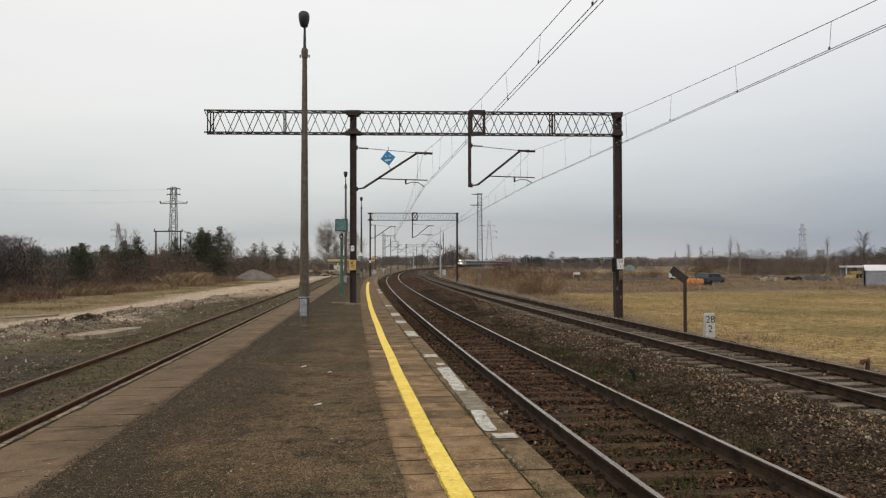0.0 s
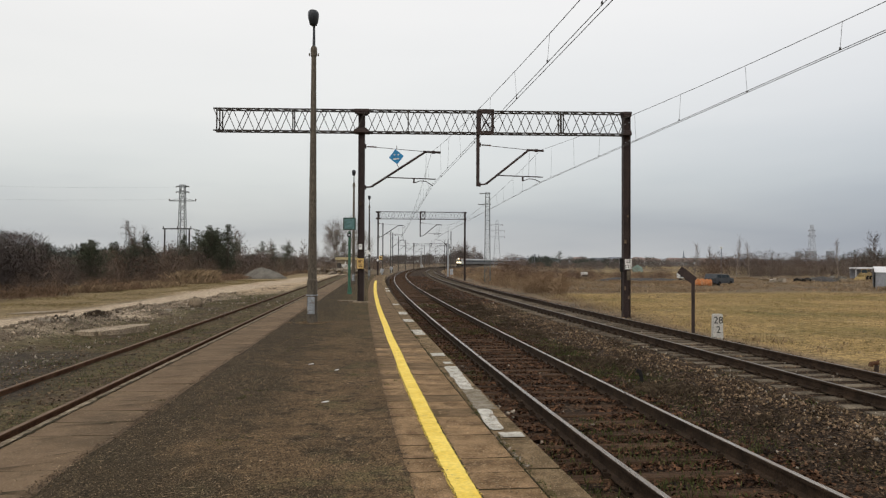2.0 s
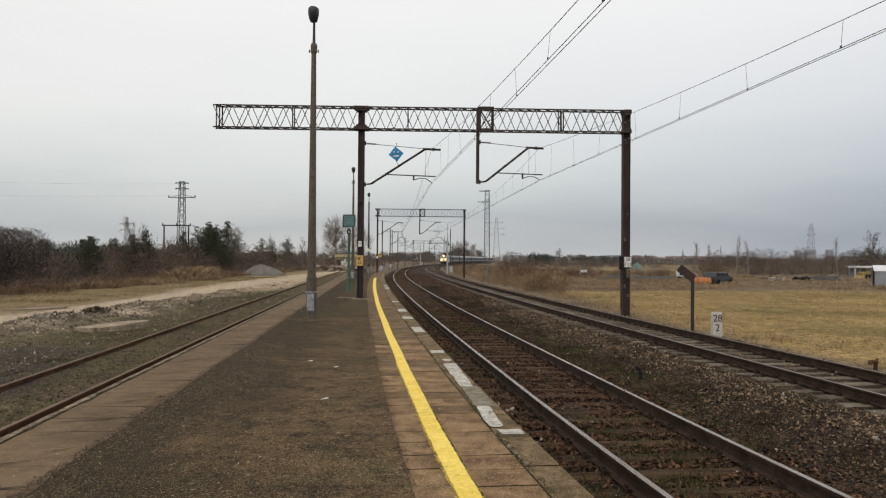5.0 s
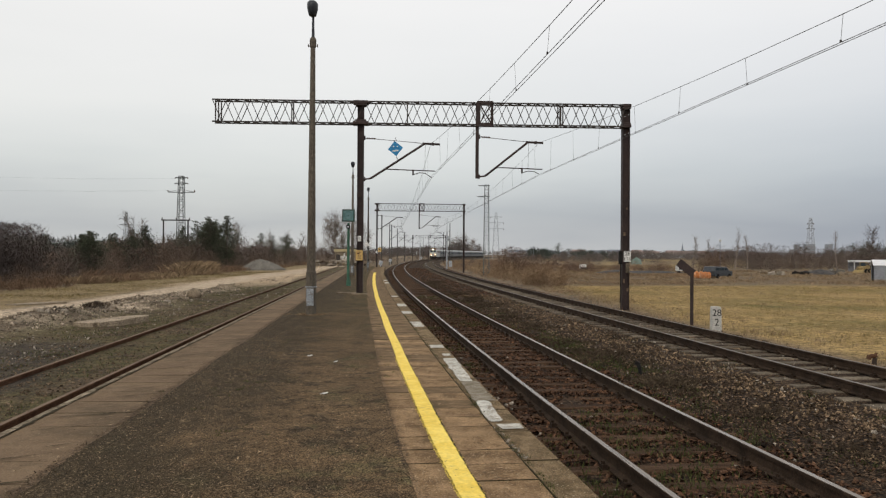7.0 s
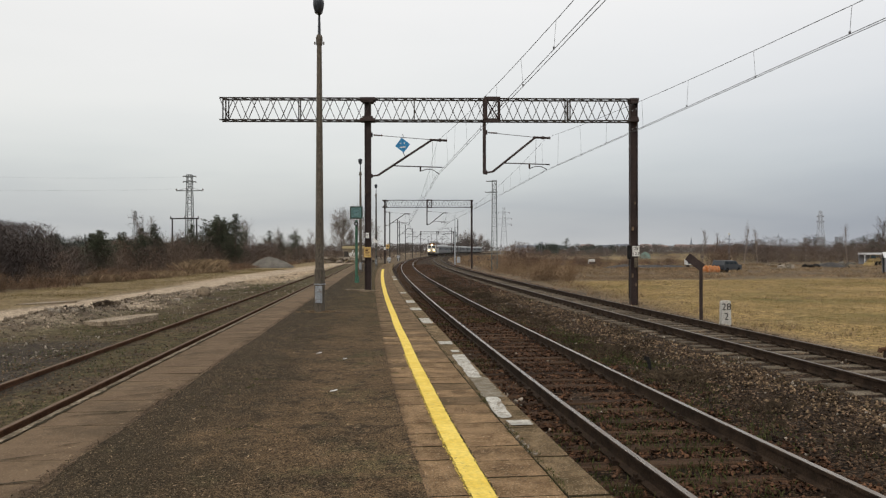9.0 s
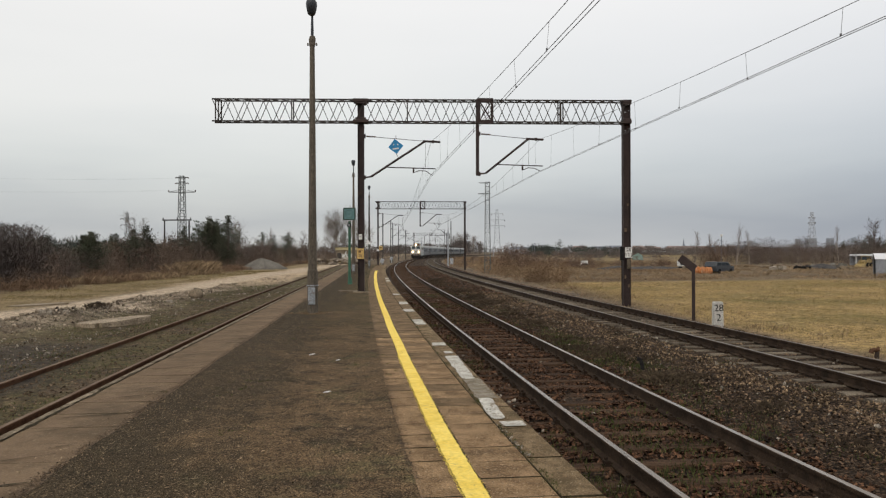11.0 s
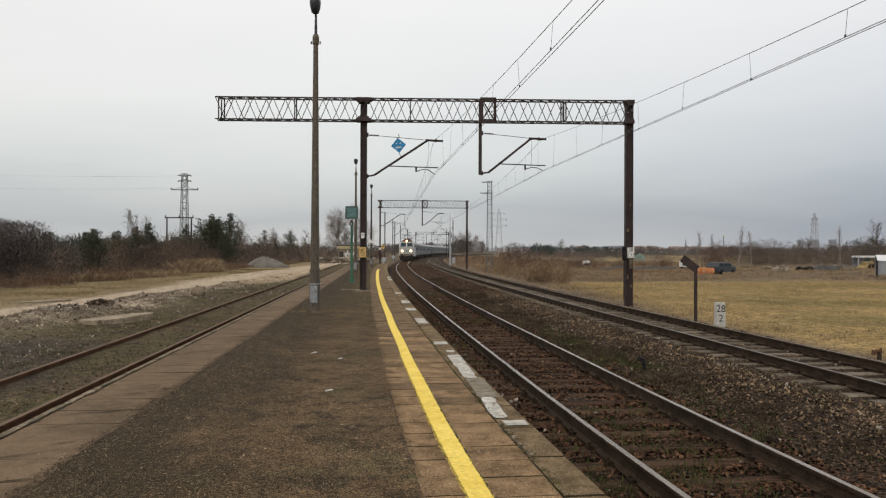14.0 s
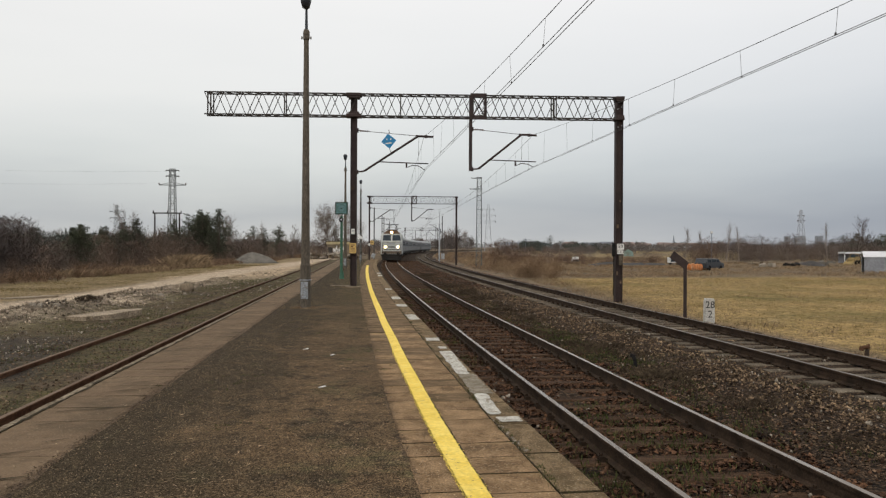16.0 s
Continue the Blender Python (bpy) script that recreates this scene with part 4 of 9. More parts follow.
# ---- clock on its green post ----
clock = thing("platform_clock", "teal station clock in a dark green frame on a green post", "clock", (-5.20, 39.5, PLATFORM - 0.07))
ms = Mesh()
ms.tube((0, 0, -0.1), (0, 0, 3.30), 0.075, 0.06, n=10)
part("post", ms, GREEN_PAINT, clock, "green painted steel post")
ms = Mesh()
ms.tube((0.02, 0, 0), (0.02, 0, 0.42), 0.13, 0.10, n=10)
ms.box((0, 0, 0.02), (0.36, 0.36, 0.06))
part("post_base", ms, GREEN_PAINT, clock, bevel=0.01)
ms = Mesh()
for a, s in (((-0.285, 0, 3.68), (0.06, 0.24, 0.63)), ((0.285, 0, 3.68), (0.06, 0.24, 0.63)), ((0, 0, 3.965), (0.51, 0.24, 0.06)), ((0, 0, 3.395), (0.51, 0.24, 0.06))):
    ms.box(a, s)
part("frame", ms, DARK_GREEN, clock, bevel=0.008)
ms = Mesh()
ms.box((0, 0, 3.68), (0.51, 0.2, 0.51))
part("face", ms, TEAL, clock, "teal clock face")
ms = Mesh()
for k in range(24):
    a, b = 2 * math.pi * k / 24, 2 * math.pi * (k + 1) / 24
    ms.bar((0.2 * math.cos(a), -0.103, 3.68 + 0.2 * math.sin(a)), (0.2 * math.cos(b), -0.103, 3.68 + 0.2 * math.sin(b)), 0.004, 0.016)
part("dial_ring", ms, DARK_GREEN, clock)
ms = Mesh()
ms.bar((-0.02, -0.106, 3.66), (0.13, -0.106, 3.73), 0.02, 0.006)
ms.bar((0.02, -0.106, 3.66), (-0.17, -0.106, 3.62), 0.02, 0.006)
ms.tube((0, -0.102, 3.67), (0, -0.112, 3.67), 0.025, n=10)
part("clock_pointer", ms, BLACK, clock, "dark pointers")
ms = Mesh()
ms.tube((0, -0.10, 3.10), (0, 0.05, 3.10), 0.115, 0.09, n=14)
part("loudspeaker", ms, BLACK, clock)
ms = Mesh()
ms.tube((0, -0.115, 3.10), (0, -0.10, 3.10), 0.05, n=12)
part("speaker_cone", ms, ZINC, clock)


for x, y, w, d, rz in ((-4.20, 31.95, 0.95, 0.50, 4), (-3.66, 31.2, 0.62, 0.42, 2)):
    ms = Mesh()
    ms.box((0, 0, 0.02), (w, d, 0.06))
    ob = solo("concrete_pad", ms, PALE_EDGE, "small weathered concrete pad set in the asphalt", "concrete pad", "concrete pads")
    ob.matrix_basis = pose(x, y, PLATFORM, 0, 0, rz)


# ---- plates and signs on the gantries ----
def flat_plate(name, label, category, c, size, mat, marks=(), rz=0.0, roll=0.0):
    """A thin sign facing the platform; marks are (x, z, width, height, material)."""
    t = thing(name, label, category, c, rz)
    ms = Mesh()
    ms.box((0, 0, 0), (size[0], 0.008, size[1]), m=Matrix.Rotation(roll, 3, "Y"))
    part("plate", ms, mat, t, bevel=0.002)
    for x, z, w, h, mm in marks:
        ms = Mesh()
        ms.box(Matrix.Rotation(roll, 3, "Y") @ Vector((x, -0.006, z)), (w, 0.004, h), m=Matrix.Rotation(roll, 3, "Y"))
        part("marking", ms, mm, t)
    return t


def lettering(text, size, mat, parent, loc):
    cu = bpy.data.curves.new("lettering", "FONT")
    cu.body, cu.size, cu.align_x, cu.align_y, cu.extrude = text, size, "CENTER", "CENTER", 0.002
    ob = bpy.data.objects.new("lettering", cu)
    me = bpy.data.meshes.new_from_object(ob)
    bpy.data.objects.remove(ob)
    me.materials.clear()
    me.materials.append(mat)
    o = new("lettering", me)
    o.parent = parent
    o.matrix_basis = pose(*loc, 90, 0, 0)
    return o


flat_plate("warning_plate", "faded yellow plate with dark writing on the gantry mast", "sign", (-3.68, 31.34, 1.90), (0.28, 0.42), YELLOW_PLATE,
           [(0, 0.13, 0.16, 0.025, IRON), (-0.03, 0.07, 0.10, 0.06, RAIL_RUST), (0, -0.02, 0.18, 0.02, IRON), (0, -0.07, 0.14, 0.02, IRON), (0, -0.12, 0.16, 0.02, IRON)])
flat_plate("notice_plate", "small white notice plate on the gantry mast", "sign", (-3.68, 31.34, 2.58), (0.14, 0.22), WHITE, [(0, 0.02, 0.08, 0.06, ZINC)])
flat_plate("rusty_plate", "small faded rust-red plate on the gantry mast", "sign", (-3.70, 31.345, 4.35), (0.13, 0.13), IRON)
flat_plate("warning_plate", "small faded yellow plate on the far gantry mast", "sign", (-8.62, 94.8, 2.45), (0.42, 0.50), YELLOW_PLATE, [(0, 0.05, 0.2, 0.12, BLACK)])
flat_plate("notice_plate", "small white notice plate on the far gantry mast", "sign", (-8.98, 94.8, 2.2), (0.2, 0.3), WHITE)
mp = flat_plate("mast_number_plate", "white plate lettered 28 over 2 on the gantry mast", "sign", (7.32, 31.80, 1.92), (0.29, 0.42), WHITE,
                [(-0.115, -0.10, 0.02, 0.15, BLACK), (0.115, -0.10, 0.02, 0.15, BLACK)], rz=2.6)
lettering("28", 0.19, BLACK, mp, (0, -0.007, 0.11))
lettering("2", 0.17, BLACK, mp, (0, -0.007, -0.10))
flat_plate("paint_patch", "pale worn paint patch on the gantry mast", "paint patch", (7.33, 31.81, 1.45), (0.15, 0.40), SLEEPER_PALE, rz=2.6)
for x, z, w, h in ((7.20, 2.85, 0.09, 0.15), (7.19, 0.92, 0.07, 0.16), (7.34, 0.55, 0.08, 0.12), (7.30, 3.9, 0.06, 0.10)):
    flat_plate("paint_patch", "small rusty pale paint patch on the gantry mast", "paint patch", (x, 31.81, z), (w, h), RAIL_RUST_TOP, rz=2.6)
ms = Mesh()
ms.box((0, 0, 0), (0.13, 0.16, 0.55))
ms.tube((0, 0, -1.9), (0, 0, -0.25), 0.02, n=6)
jb = thing("cable_box", "narrow dark cable box with conduit on the gantry mast", "cable box", (7.06, 31.9, 1.88))
part("box", ms, BLACK, jb, bevel=0.01)

sign = flat_plate("platform_sign", "blue diamond railway sign with white marks on the overhead bracket", "sign", (-2.24, 31.42, 6.27), (0.44, 0.44), BLUE,
           [(-0.115, 0.010, 0.05, 0.055, WHITE), (0.010, 0.115, 0.05, 0.055, WHITE)], 0, radians(38))
ms = Mesh()
ms.box((0.0, -0.0065, -0.085), (0.24, 0.005, 0.055), m=Matrix.Rotation(radians(-7), 3, "Y"))
part("marking", ms, WHITE, sign)
ms = Mesh()
ms.tube((0.03, 0.0, 0.30), (0.0, 0.0, 0.45), 0.012, n=5)
ms.tube((0.02, 0.0, -0.30), (0.12, 0.0, -0.50), 0.012, n=5)
part("hanger", ms, STEEL_DARK, sign)

# ---- lineside posts ----
km = thing("kilometre_stone", "whitewashed concrete kilometre stone lettered 28 over 2", "marker", (7.86, 22.8, -0.37), 5.0)
ms = Mesh()
prof = [(-0.155, 0), (-0.140, 0.80), (-0.115, 0.85), (0.115, 0.85), (0.140, 0.80), (0.155, 0)]
ms.loft([[Vector((x, y, z)) for x, z in prof] for y in (-0.08, 0.08)])
part("stone", ms, KM_STONE, km, bevel=0.012)
lettering("28", 0.29, BLACK, km, (0.0, -0.0845, 0.66))
lettering("2", 0.29, BLACK, km, (0.0, -0.0845, 0.38))

sp = thing("bent_sign", "rusty dark sign post with a tilted plate", "sign", (7.56, 24.1, -0.34), 3.0)
ms = Mesh()
ms.box((0, 0, 0.85), (0.10, 0.035, 1.85))
ms.box((0.045, 0.03, 0.85), (0.012, 0.06, 1.85))
part("post", ms, STEEL_DARK, sp, "rusty angle-iron post")
ms = Mesh()
ms.box((-0.20, -0.03, 1.93), (0.60, 0.012, 0.25), m=Matrix.Rotation(radians(37), 3, "Y"))
part("plate", ms, STEEL_DARK, sp, "weathered blank plate seen from its dark side", bevel=0.004)
ms = Mesh()
ms.box((0.0, -0.015, 1.80), (0.06, 0.04, 0.04))
part("clamp", ms, IRON, sp)

st = thing("rusty_stub", "short rusted iron stub with a bent cap beside the track", "post", (8.72, 15.9, -0.30))
ms = Mesh()
ms.tube((0, 0, 0), (0.02, 0, 0.20), 0.055, 0.042, n=8)
part("stem", ms, IRON, st)
ms = Mesh()
ms.ball((-0.02, 0, 0.235), 0.075, 8, 6, (1.35, 0.9, 0.62))
ms.box((-0.095, 0, 0.21), (0.06, 0.09, 0.09), m=Matrix.Rotation(radians(20), 3, "Y"))
ms.tube((0.03, 0, 0.25), (0.06, 0, 0.30), 0.03, 0.02, n=6)
part("cap", ms, RAIL_RUST, st, "rust-brown bent cap")

st = thing("track_peg", "small crooked black peg with a rusty top in the ballast", "marker", (3.43, 13.8, -0.20))
ms = Mesh()
ms.tube((0.0, 0, -0.05), (-0.025, 0, 0.16), 0.030, 0.034, n=7)
ms.tube((-0.025, 0, 0.15), (-0.055, 0, 0.26), 0.040, 0.030, n=7)
ms.box((-0.085, 0, 0.245), (0.05, 0.05, 0.07), m=Matrix.Rotation(radians(18), 3, "Y"))
part("peg", ms, BLACK, st, bevel=0.006)
ms = Mesh()
ms.ball((-0.06, 0, 0.275), 0.022, 6, 4)
part("rusty_top", ms, IRON, st)

# small white marker boards and signals near the platform end
for x, y, z, s in ((-7.44, 70.0, 2.6, 0.35),):
    wb = thing("warning_board", "small white triangular board on a thin grey post", "sign", (x, y, PLATFORM))
    ms = Mesh()
    ms.tube((0, 0, -0.1), (0, 0, 2.7), 0.03, n=6)
    part("post", ms, GALV, wb)
    ms = Mesh()
    ms.add([Vector(p) for p in ((-0.28, -0.04, 2.35), (0.30, -0.04, 2.35), (-0.2, -0.04, 2.85), (-0.28, -0.02, 2.35), (0.30, -0.02, 2.35), (-0.2, -0.02, 2.85))],
           [(0, 1, 2), (5, 4, 3), (0, 3, 4, 1), (1, 4, 5, 2), (2, 5, 3, 0)])
    part("board", ms, WHITE, wb)
    ms = Mesh()
    ms.box((0.06, -0.06, 1.1), (0.1, 0.08, 0.16))
    part("box", ms, BLACK, wb)


def signal(x, y, z, h, label):
    sg = thing("signal_post", label, "railway signal", (x, y, z), group="signals along the line")
    ms = Mesh()
    ms.tube((0, 0, 0), (0, 0, h * 0.72), 0.13, 0.11, n=8)
    ms.tube((0, 0, h * 0.72), (0, 0, h), 0.05, 0.04, n=6)
    part("post", ms, ZINC, sg, "pale grey post")
    ms = Mesh()
    ms.box((0.1, 0.2, h * 0.6), (0.3, 0.22, 0.8))
    part("signal_head", ms, GALV, sg, "grey back of the signal head", bevel=0.03)
    ms = Mesh()
    for sx in (0.3, 0.62):
        ms.tube((sx, 0.1, 0.2), (sx, 0.1, h * 0.55), 0.02, n=4)
    for k in range(8):
        ms.tube((0.3, 0.1, 0.4 + k * h * 0.06), (0.62, 0.1, 0.4 + k * h * 0.06), 0.015, n=4)
    part("ladder", ms, GALV, sg)
    ms = Mesh()
    ms.box((0.55, -0.05, 0.8), (0.5, 0.3, 0.9))
    part("cabinet", ms, ZINC, sg, bevel=0.03)


signal(*beside(118, SECOND + 2.15, -0.3), 7.8, "pale grey signal post with ladder beside the second track")
signal(*beside(290, -3.4, -0.3), 9.0, "pale grey signal post beside the bend")
for y, off in ((108, -2.6), (150, -2.6)):
    p = beside(y, off, -0.15)
    dw = thing("dwarf_signal", "small pale ground signal beside the track", "railway signal", p, group="dwarf signals")
    ms = Mesh()
    ms.tube((0, 0, 0), (0, 0, 0.7), 0.07, n=6)
    part("stand", ms, ZINC, dw)
    ms = Mesh()
    ms.box((0, 0, 0.85), (0.5, 0.3, 0.6), m=Matrix.Rotation(radians(20), 3, "Y"))
    part("signal_head", ms, ZINC, dw, bevel=0.04)


# ---- lattice pylons ----
# far pylon steel, with the haze before it mixed into the colour
PALE_GALV = surface("galvanised steel paled by haze", (0.26, 0.275, 0.30), (0.34, 0.355, 0.38), 1.0, 20, 0.7, 0.0, metal=0.0)


def lattice_pylon(x, y, zb, zt, w0, w1, arms, label, bays=12, thick=0.06, mat=None, right=1.0):
    py = thing("lattice_pylon", label, "pylon", (x, y, zb), group="power pylons")
    mat = mat or GALV
    h = zt - zb

    def cor(f):
        w = (w0 + (w1 - w0) * f) / 2
        return [Vector((sx * w, sy * w, f * h)) for sx, sy in ((-1, -1), (1, -1), (1, 1), (-1, 1))]
    c0, c1 = cor(0), cor(1)
    for a, b in zip(c0, c1):
        ms = Mesh()
        ms.bar(a, b, thick)
        part("leg", ms, mat, py)
    ms = Mesh()
    for k in range(bays):
        a, b = cor(k / bays), cor((k + 1) / bays)
        for i in range(4):
            j = (i + 1) % 4
            if k % 2:
                ms.bar(a[i], b[j], thick * 0.6)
            else:
                ms.bar(a[j], b[i], thick * 0.6)
            ms.bar(b[i], b[j], thick * 0.6)
    part("bracing", ms, mat, py, "zigzag lattice bracing")
    for z, half, drop in arms:
        ms = Mesh()
        ms.bar((-half, 0, z - zb), (half * right, 0, z - zb), thick * 1.5, thick * 1.5)
        ms.bar((-half, 0, z - zb), (0, 0, z - zb + drop * 1.5), thick * 0.7)
        ms.bar((half * right, 0, z - zb), (0, 0, z - zb + drop * 1.5), thick * 0.7)
        part("crossarm", ms, mat, py)
        for sx in (-half, half * right):
            ms = Mesh()
            ms.tube((sx, 0, z - zb), (sx, 0, z - zb + drop), thick * 0.9, n=6)
            ms.tube((sx, 0, z - zb + drop * 0.4), (sx, 0, z - zb + drop * 0.7), thick * 1.6, n=6)
            part("insulator", ms, PORCELAIN, py)
    return py


lattice_pylon(4.05, 85, -0.5, 9.65, 0.64, 0.44, [(9.55, 0.85, 0.08), (8.35, 1.0, 0.08)], "slender galvanised lattice pylon beside the line", 20, 0.046, right=0.3)
lattice_pylon(-38.5, 110, -0.3, 12.9, 1.15, 0.62, [(10.6, 1.9, 0.30), (12.7, 0.9, -0.15), (11.9, 0.9, -0.15)], "grey lattice pylon with crossarms above the scrub", 16, 0.075)
lattice_pylon(-168.6, 400, -0.3, 22.8, 3.6, 0.7, [(16.4, 3.4, -0.7), (19.6, 3.6, -0.7)], "distant lattice pylon behind the trees", 10, 0.12, GALV)
lattice_pylon(21.0, 350, -0.3, 21.2, 3.4, 0.8, [(13.8, 3.4, -0.8), (16.5, 3.4, -0.8), (19.2, 2.6, -0.8)], "distant pale lattice pylon beyond the bend", 10, 0.075, PALE_GALV)
lattice_pylon(420, 900, -0.3, 47, 9.0, 2.2, [(35, 4.2, -1.5), (41, 3.6, -1.5)], "distant high-voltage pylon on the horizon", 10, 0.30, PALE_GALV)
hp = thing("pole_switch", "dark two-pole wooden line support with insulators among the shrubs", "utility pole", (-37.0, 103.0, -0.3))
ms = Mesh()
ms.tube((-1.4, 0, 0), (-1.4, 0, 6.6), 0.13, 0.10, n=8)
part("pole", ms, STEEL_BEAM, hp)
ms = Mesh()
ms.tube((1.9, 0, 0), (1.9, 0, 6.6), 0.13, 0.10, n=8)
part("pole", ms, STEEL_BEAM, hp)
ms = Mesh()
ms.box((0.25, 0, 6.6), (3.9, 0.14, 0.16))
for x in (-1.6, 0.3, 2.1):
    ms.tube((x, 0, 6.6), (x, 0, 6.95), 0.1, 0.06, n=6)
part("crossbeam", ms, STEEL_BEAM, hp)
pl = thing("power_line", "thin sagging power cables from the lattice pylon", "cable")
for dz, dx in ((10.9, -1.9), (10.9, 1.9), (12.6, -0.9), (12.6, 0.9)):
    ms = Mesh()
    a, b = Vector((-38.5 + dx, 110, dz)), Vector((-110, 70 + dx, dz + 2))
    pts = [a.lerp(b, k / 12) + Vector((0, 0, -2.0 * (1 - (2 * k / 12 - 1) ** 2))) for k in range(13)]
    for p, q in zip(pts, pts[1:]):
        ms.tube(p, q, 0.003, n=4, caps=False)
    part("cable", ms, WIRE, pl)


# ---- the train ----
CREAM = surface("dusty pale train paint", (0.38, 0.40, 0.39), (0.49, 0.51, 0.495), 2, 30, 0.55, 0.05, 40, fine_amount=0.15, stain=(0.20, 0.18, 0.15), stain_scale=3, stain_at=0.60, spec=0.4)
BROWN_DIRT = surface("brake-dust brown paint", (0.11, 0.085, 0.062), (0.17, 0.13, 0.095), 2, 30, 0.7, 0.1, 40)
COACH_SIDE = surface("grey blue coach paint", (0.120, 0.126, 0.126), (0.165, 0.172, 0.172), 1.0, 25, 0.5, 0.05, 40, fine_amount=0.15, spec=0.4)
COACH_BAND = surface("dark blue coach band", (0.040, 0.055, 0.080), (0.055, 0.075, 0.105), 1.0, 25, 0.5, 0.05, 40)
# the sky light lying on the roofs is put into this pale base colour
ROOF = surface("coach roof paled by sky light", (0.30, 0.31, 0.315), (0.40, 0.41, 0.415), 0.8, 25, 0.5, 0.1, 40)
ROOF_BROWN = surface("brown loco roof", (0.12, 0.070, 0.042), (0.18, 0.11, 0.070), 1.5, 25, 0.7, 0.1, 40)
UNDER = surface("oily underframe", (0.014, 0.013, 0.012), (0.028, 0.025, 0.022), 3, 30, 0.8, 0.2, 40)
GLASS_DARK = surface("dark cab glass", (0.030, 0.040, 0.048), (0.046, 0.060, 0.072), 2, 20, 0.22, 0.0, spec=0.12, fine_amount=0.1)
HEADLIGHT = glow("headlight", (1.0, 0.66, 0.28), 120.0)
# glow of a ring added round each headlight for its halo of glare
HALO_GLOW = glow("headlight halo glow", (1.0, 0.62, 0.28), 0.75)


def bogie(parent, y, wheel_r, base):
    fr = Mesh()
    for s in (-1, 1):
        fr.box((s * 1.05, y, 0.62), (0.14, base + 1.0, 0.22))
        for k in (-1, 1):
            fr.box((s * 1.05, y + k * base / 2, 0.52), (0.22, 0.34, 0.3))
    fr.box((0, y, 0.62), (2.0, 0.5, 0.25))
    bg = part("bogie", fr, UNDER, parent)
    for k in (-1, 1):
        ms = Mesh()
        for s in (-1, 1):
            ms.tube((s * 0.71, y + k * base / 2, wheel_r), (s * 0.84, y + k * base / 2, wheel_r), wheel_r, n=20)
            ms.tube((s * 0.68, y + k * base / 2, wheel_r), (s * 0.71, y + k * base / 2, wheel_r), wheel_r + 0.03, n=20)
        ms.tube((-0.7, y + k * base / 2, wheel_r), (0.7, y + k * base / 2, wheel_r), 0.09, n=8)
        part("wheelset", ms, UNDER, bg)


def body_ring(y, half, z0, z1, roof, nroof=6, tuck=0.0):
    """A cross-section of a rail vehicle with an arched roof."""
    pts = [Vector((-half + tuck, y, z0)), Vector((-half, y, z0 + 0.35)), Vector((-half, y, z1))]
    for k in range(1, nroof):
        a = math.pi * k / nroof
        pts.append(Vector((-half * math.cos(a), y, z1 + roof * math.sin(a) ** 0.8)))
    pts += [Vector((half, y, z1)), Vector((half, y, z0 + 0.35)), Vector((half - tuck, y, z0))]
    return pts


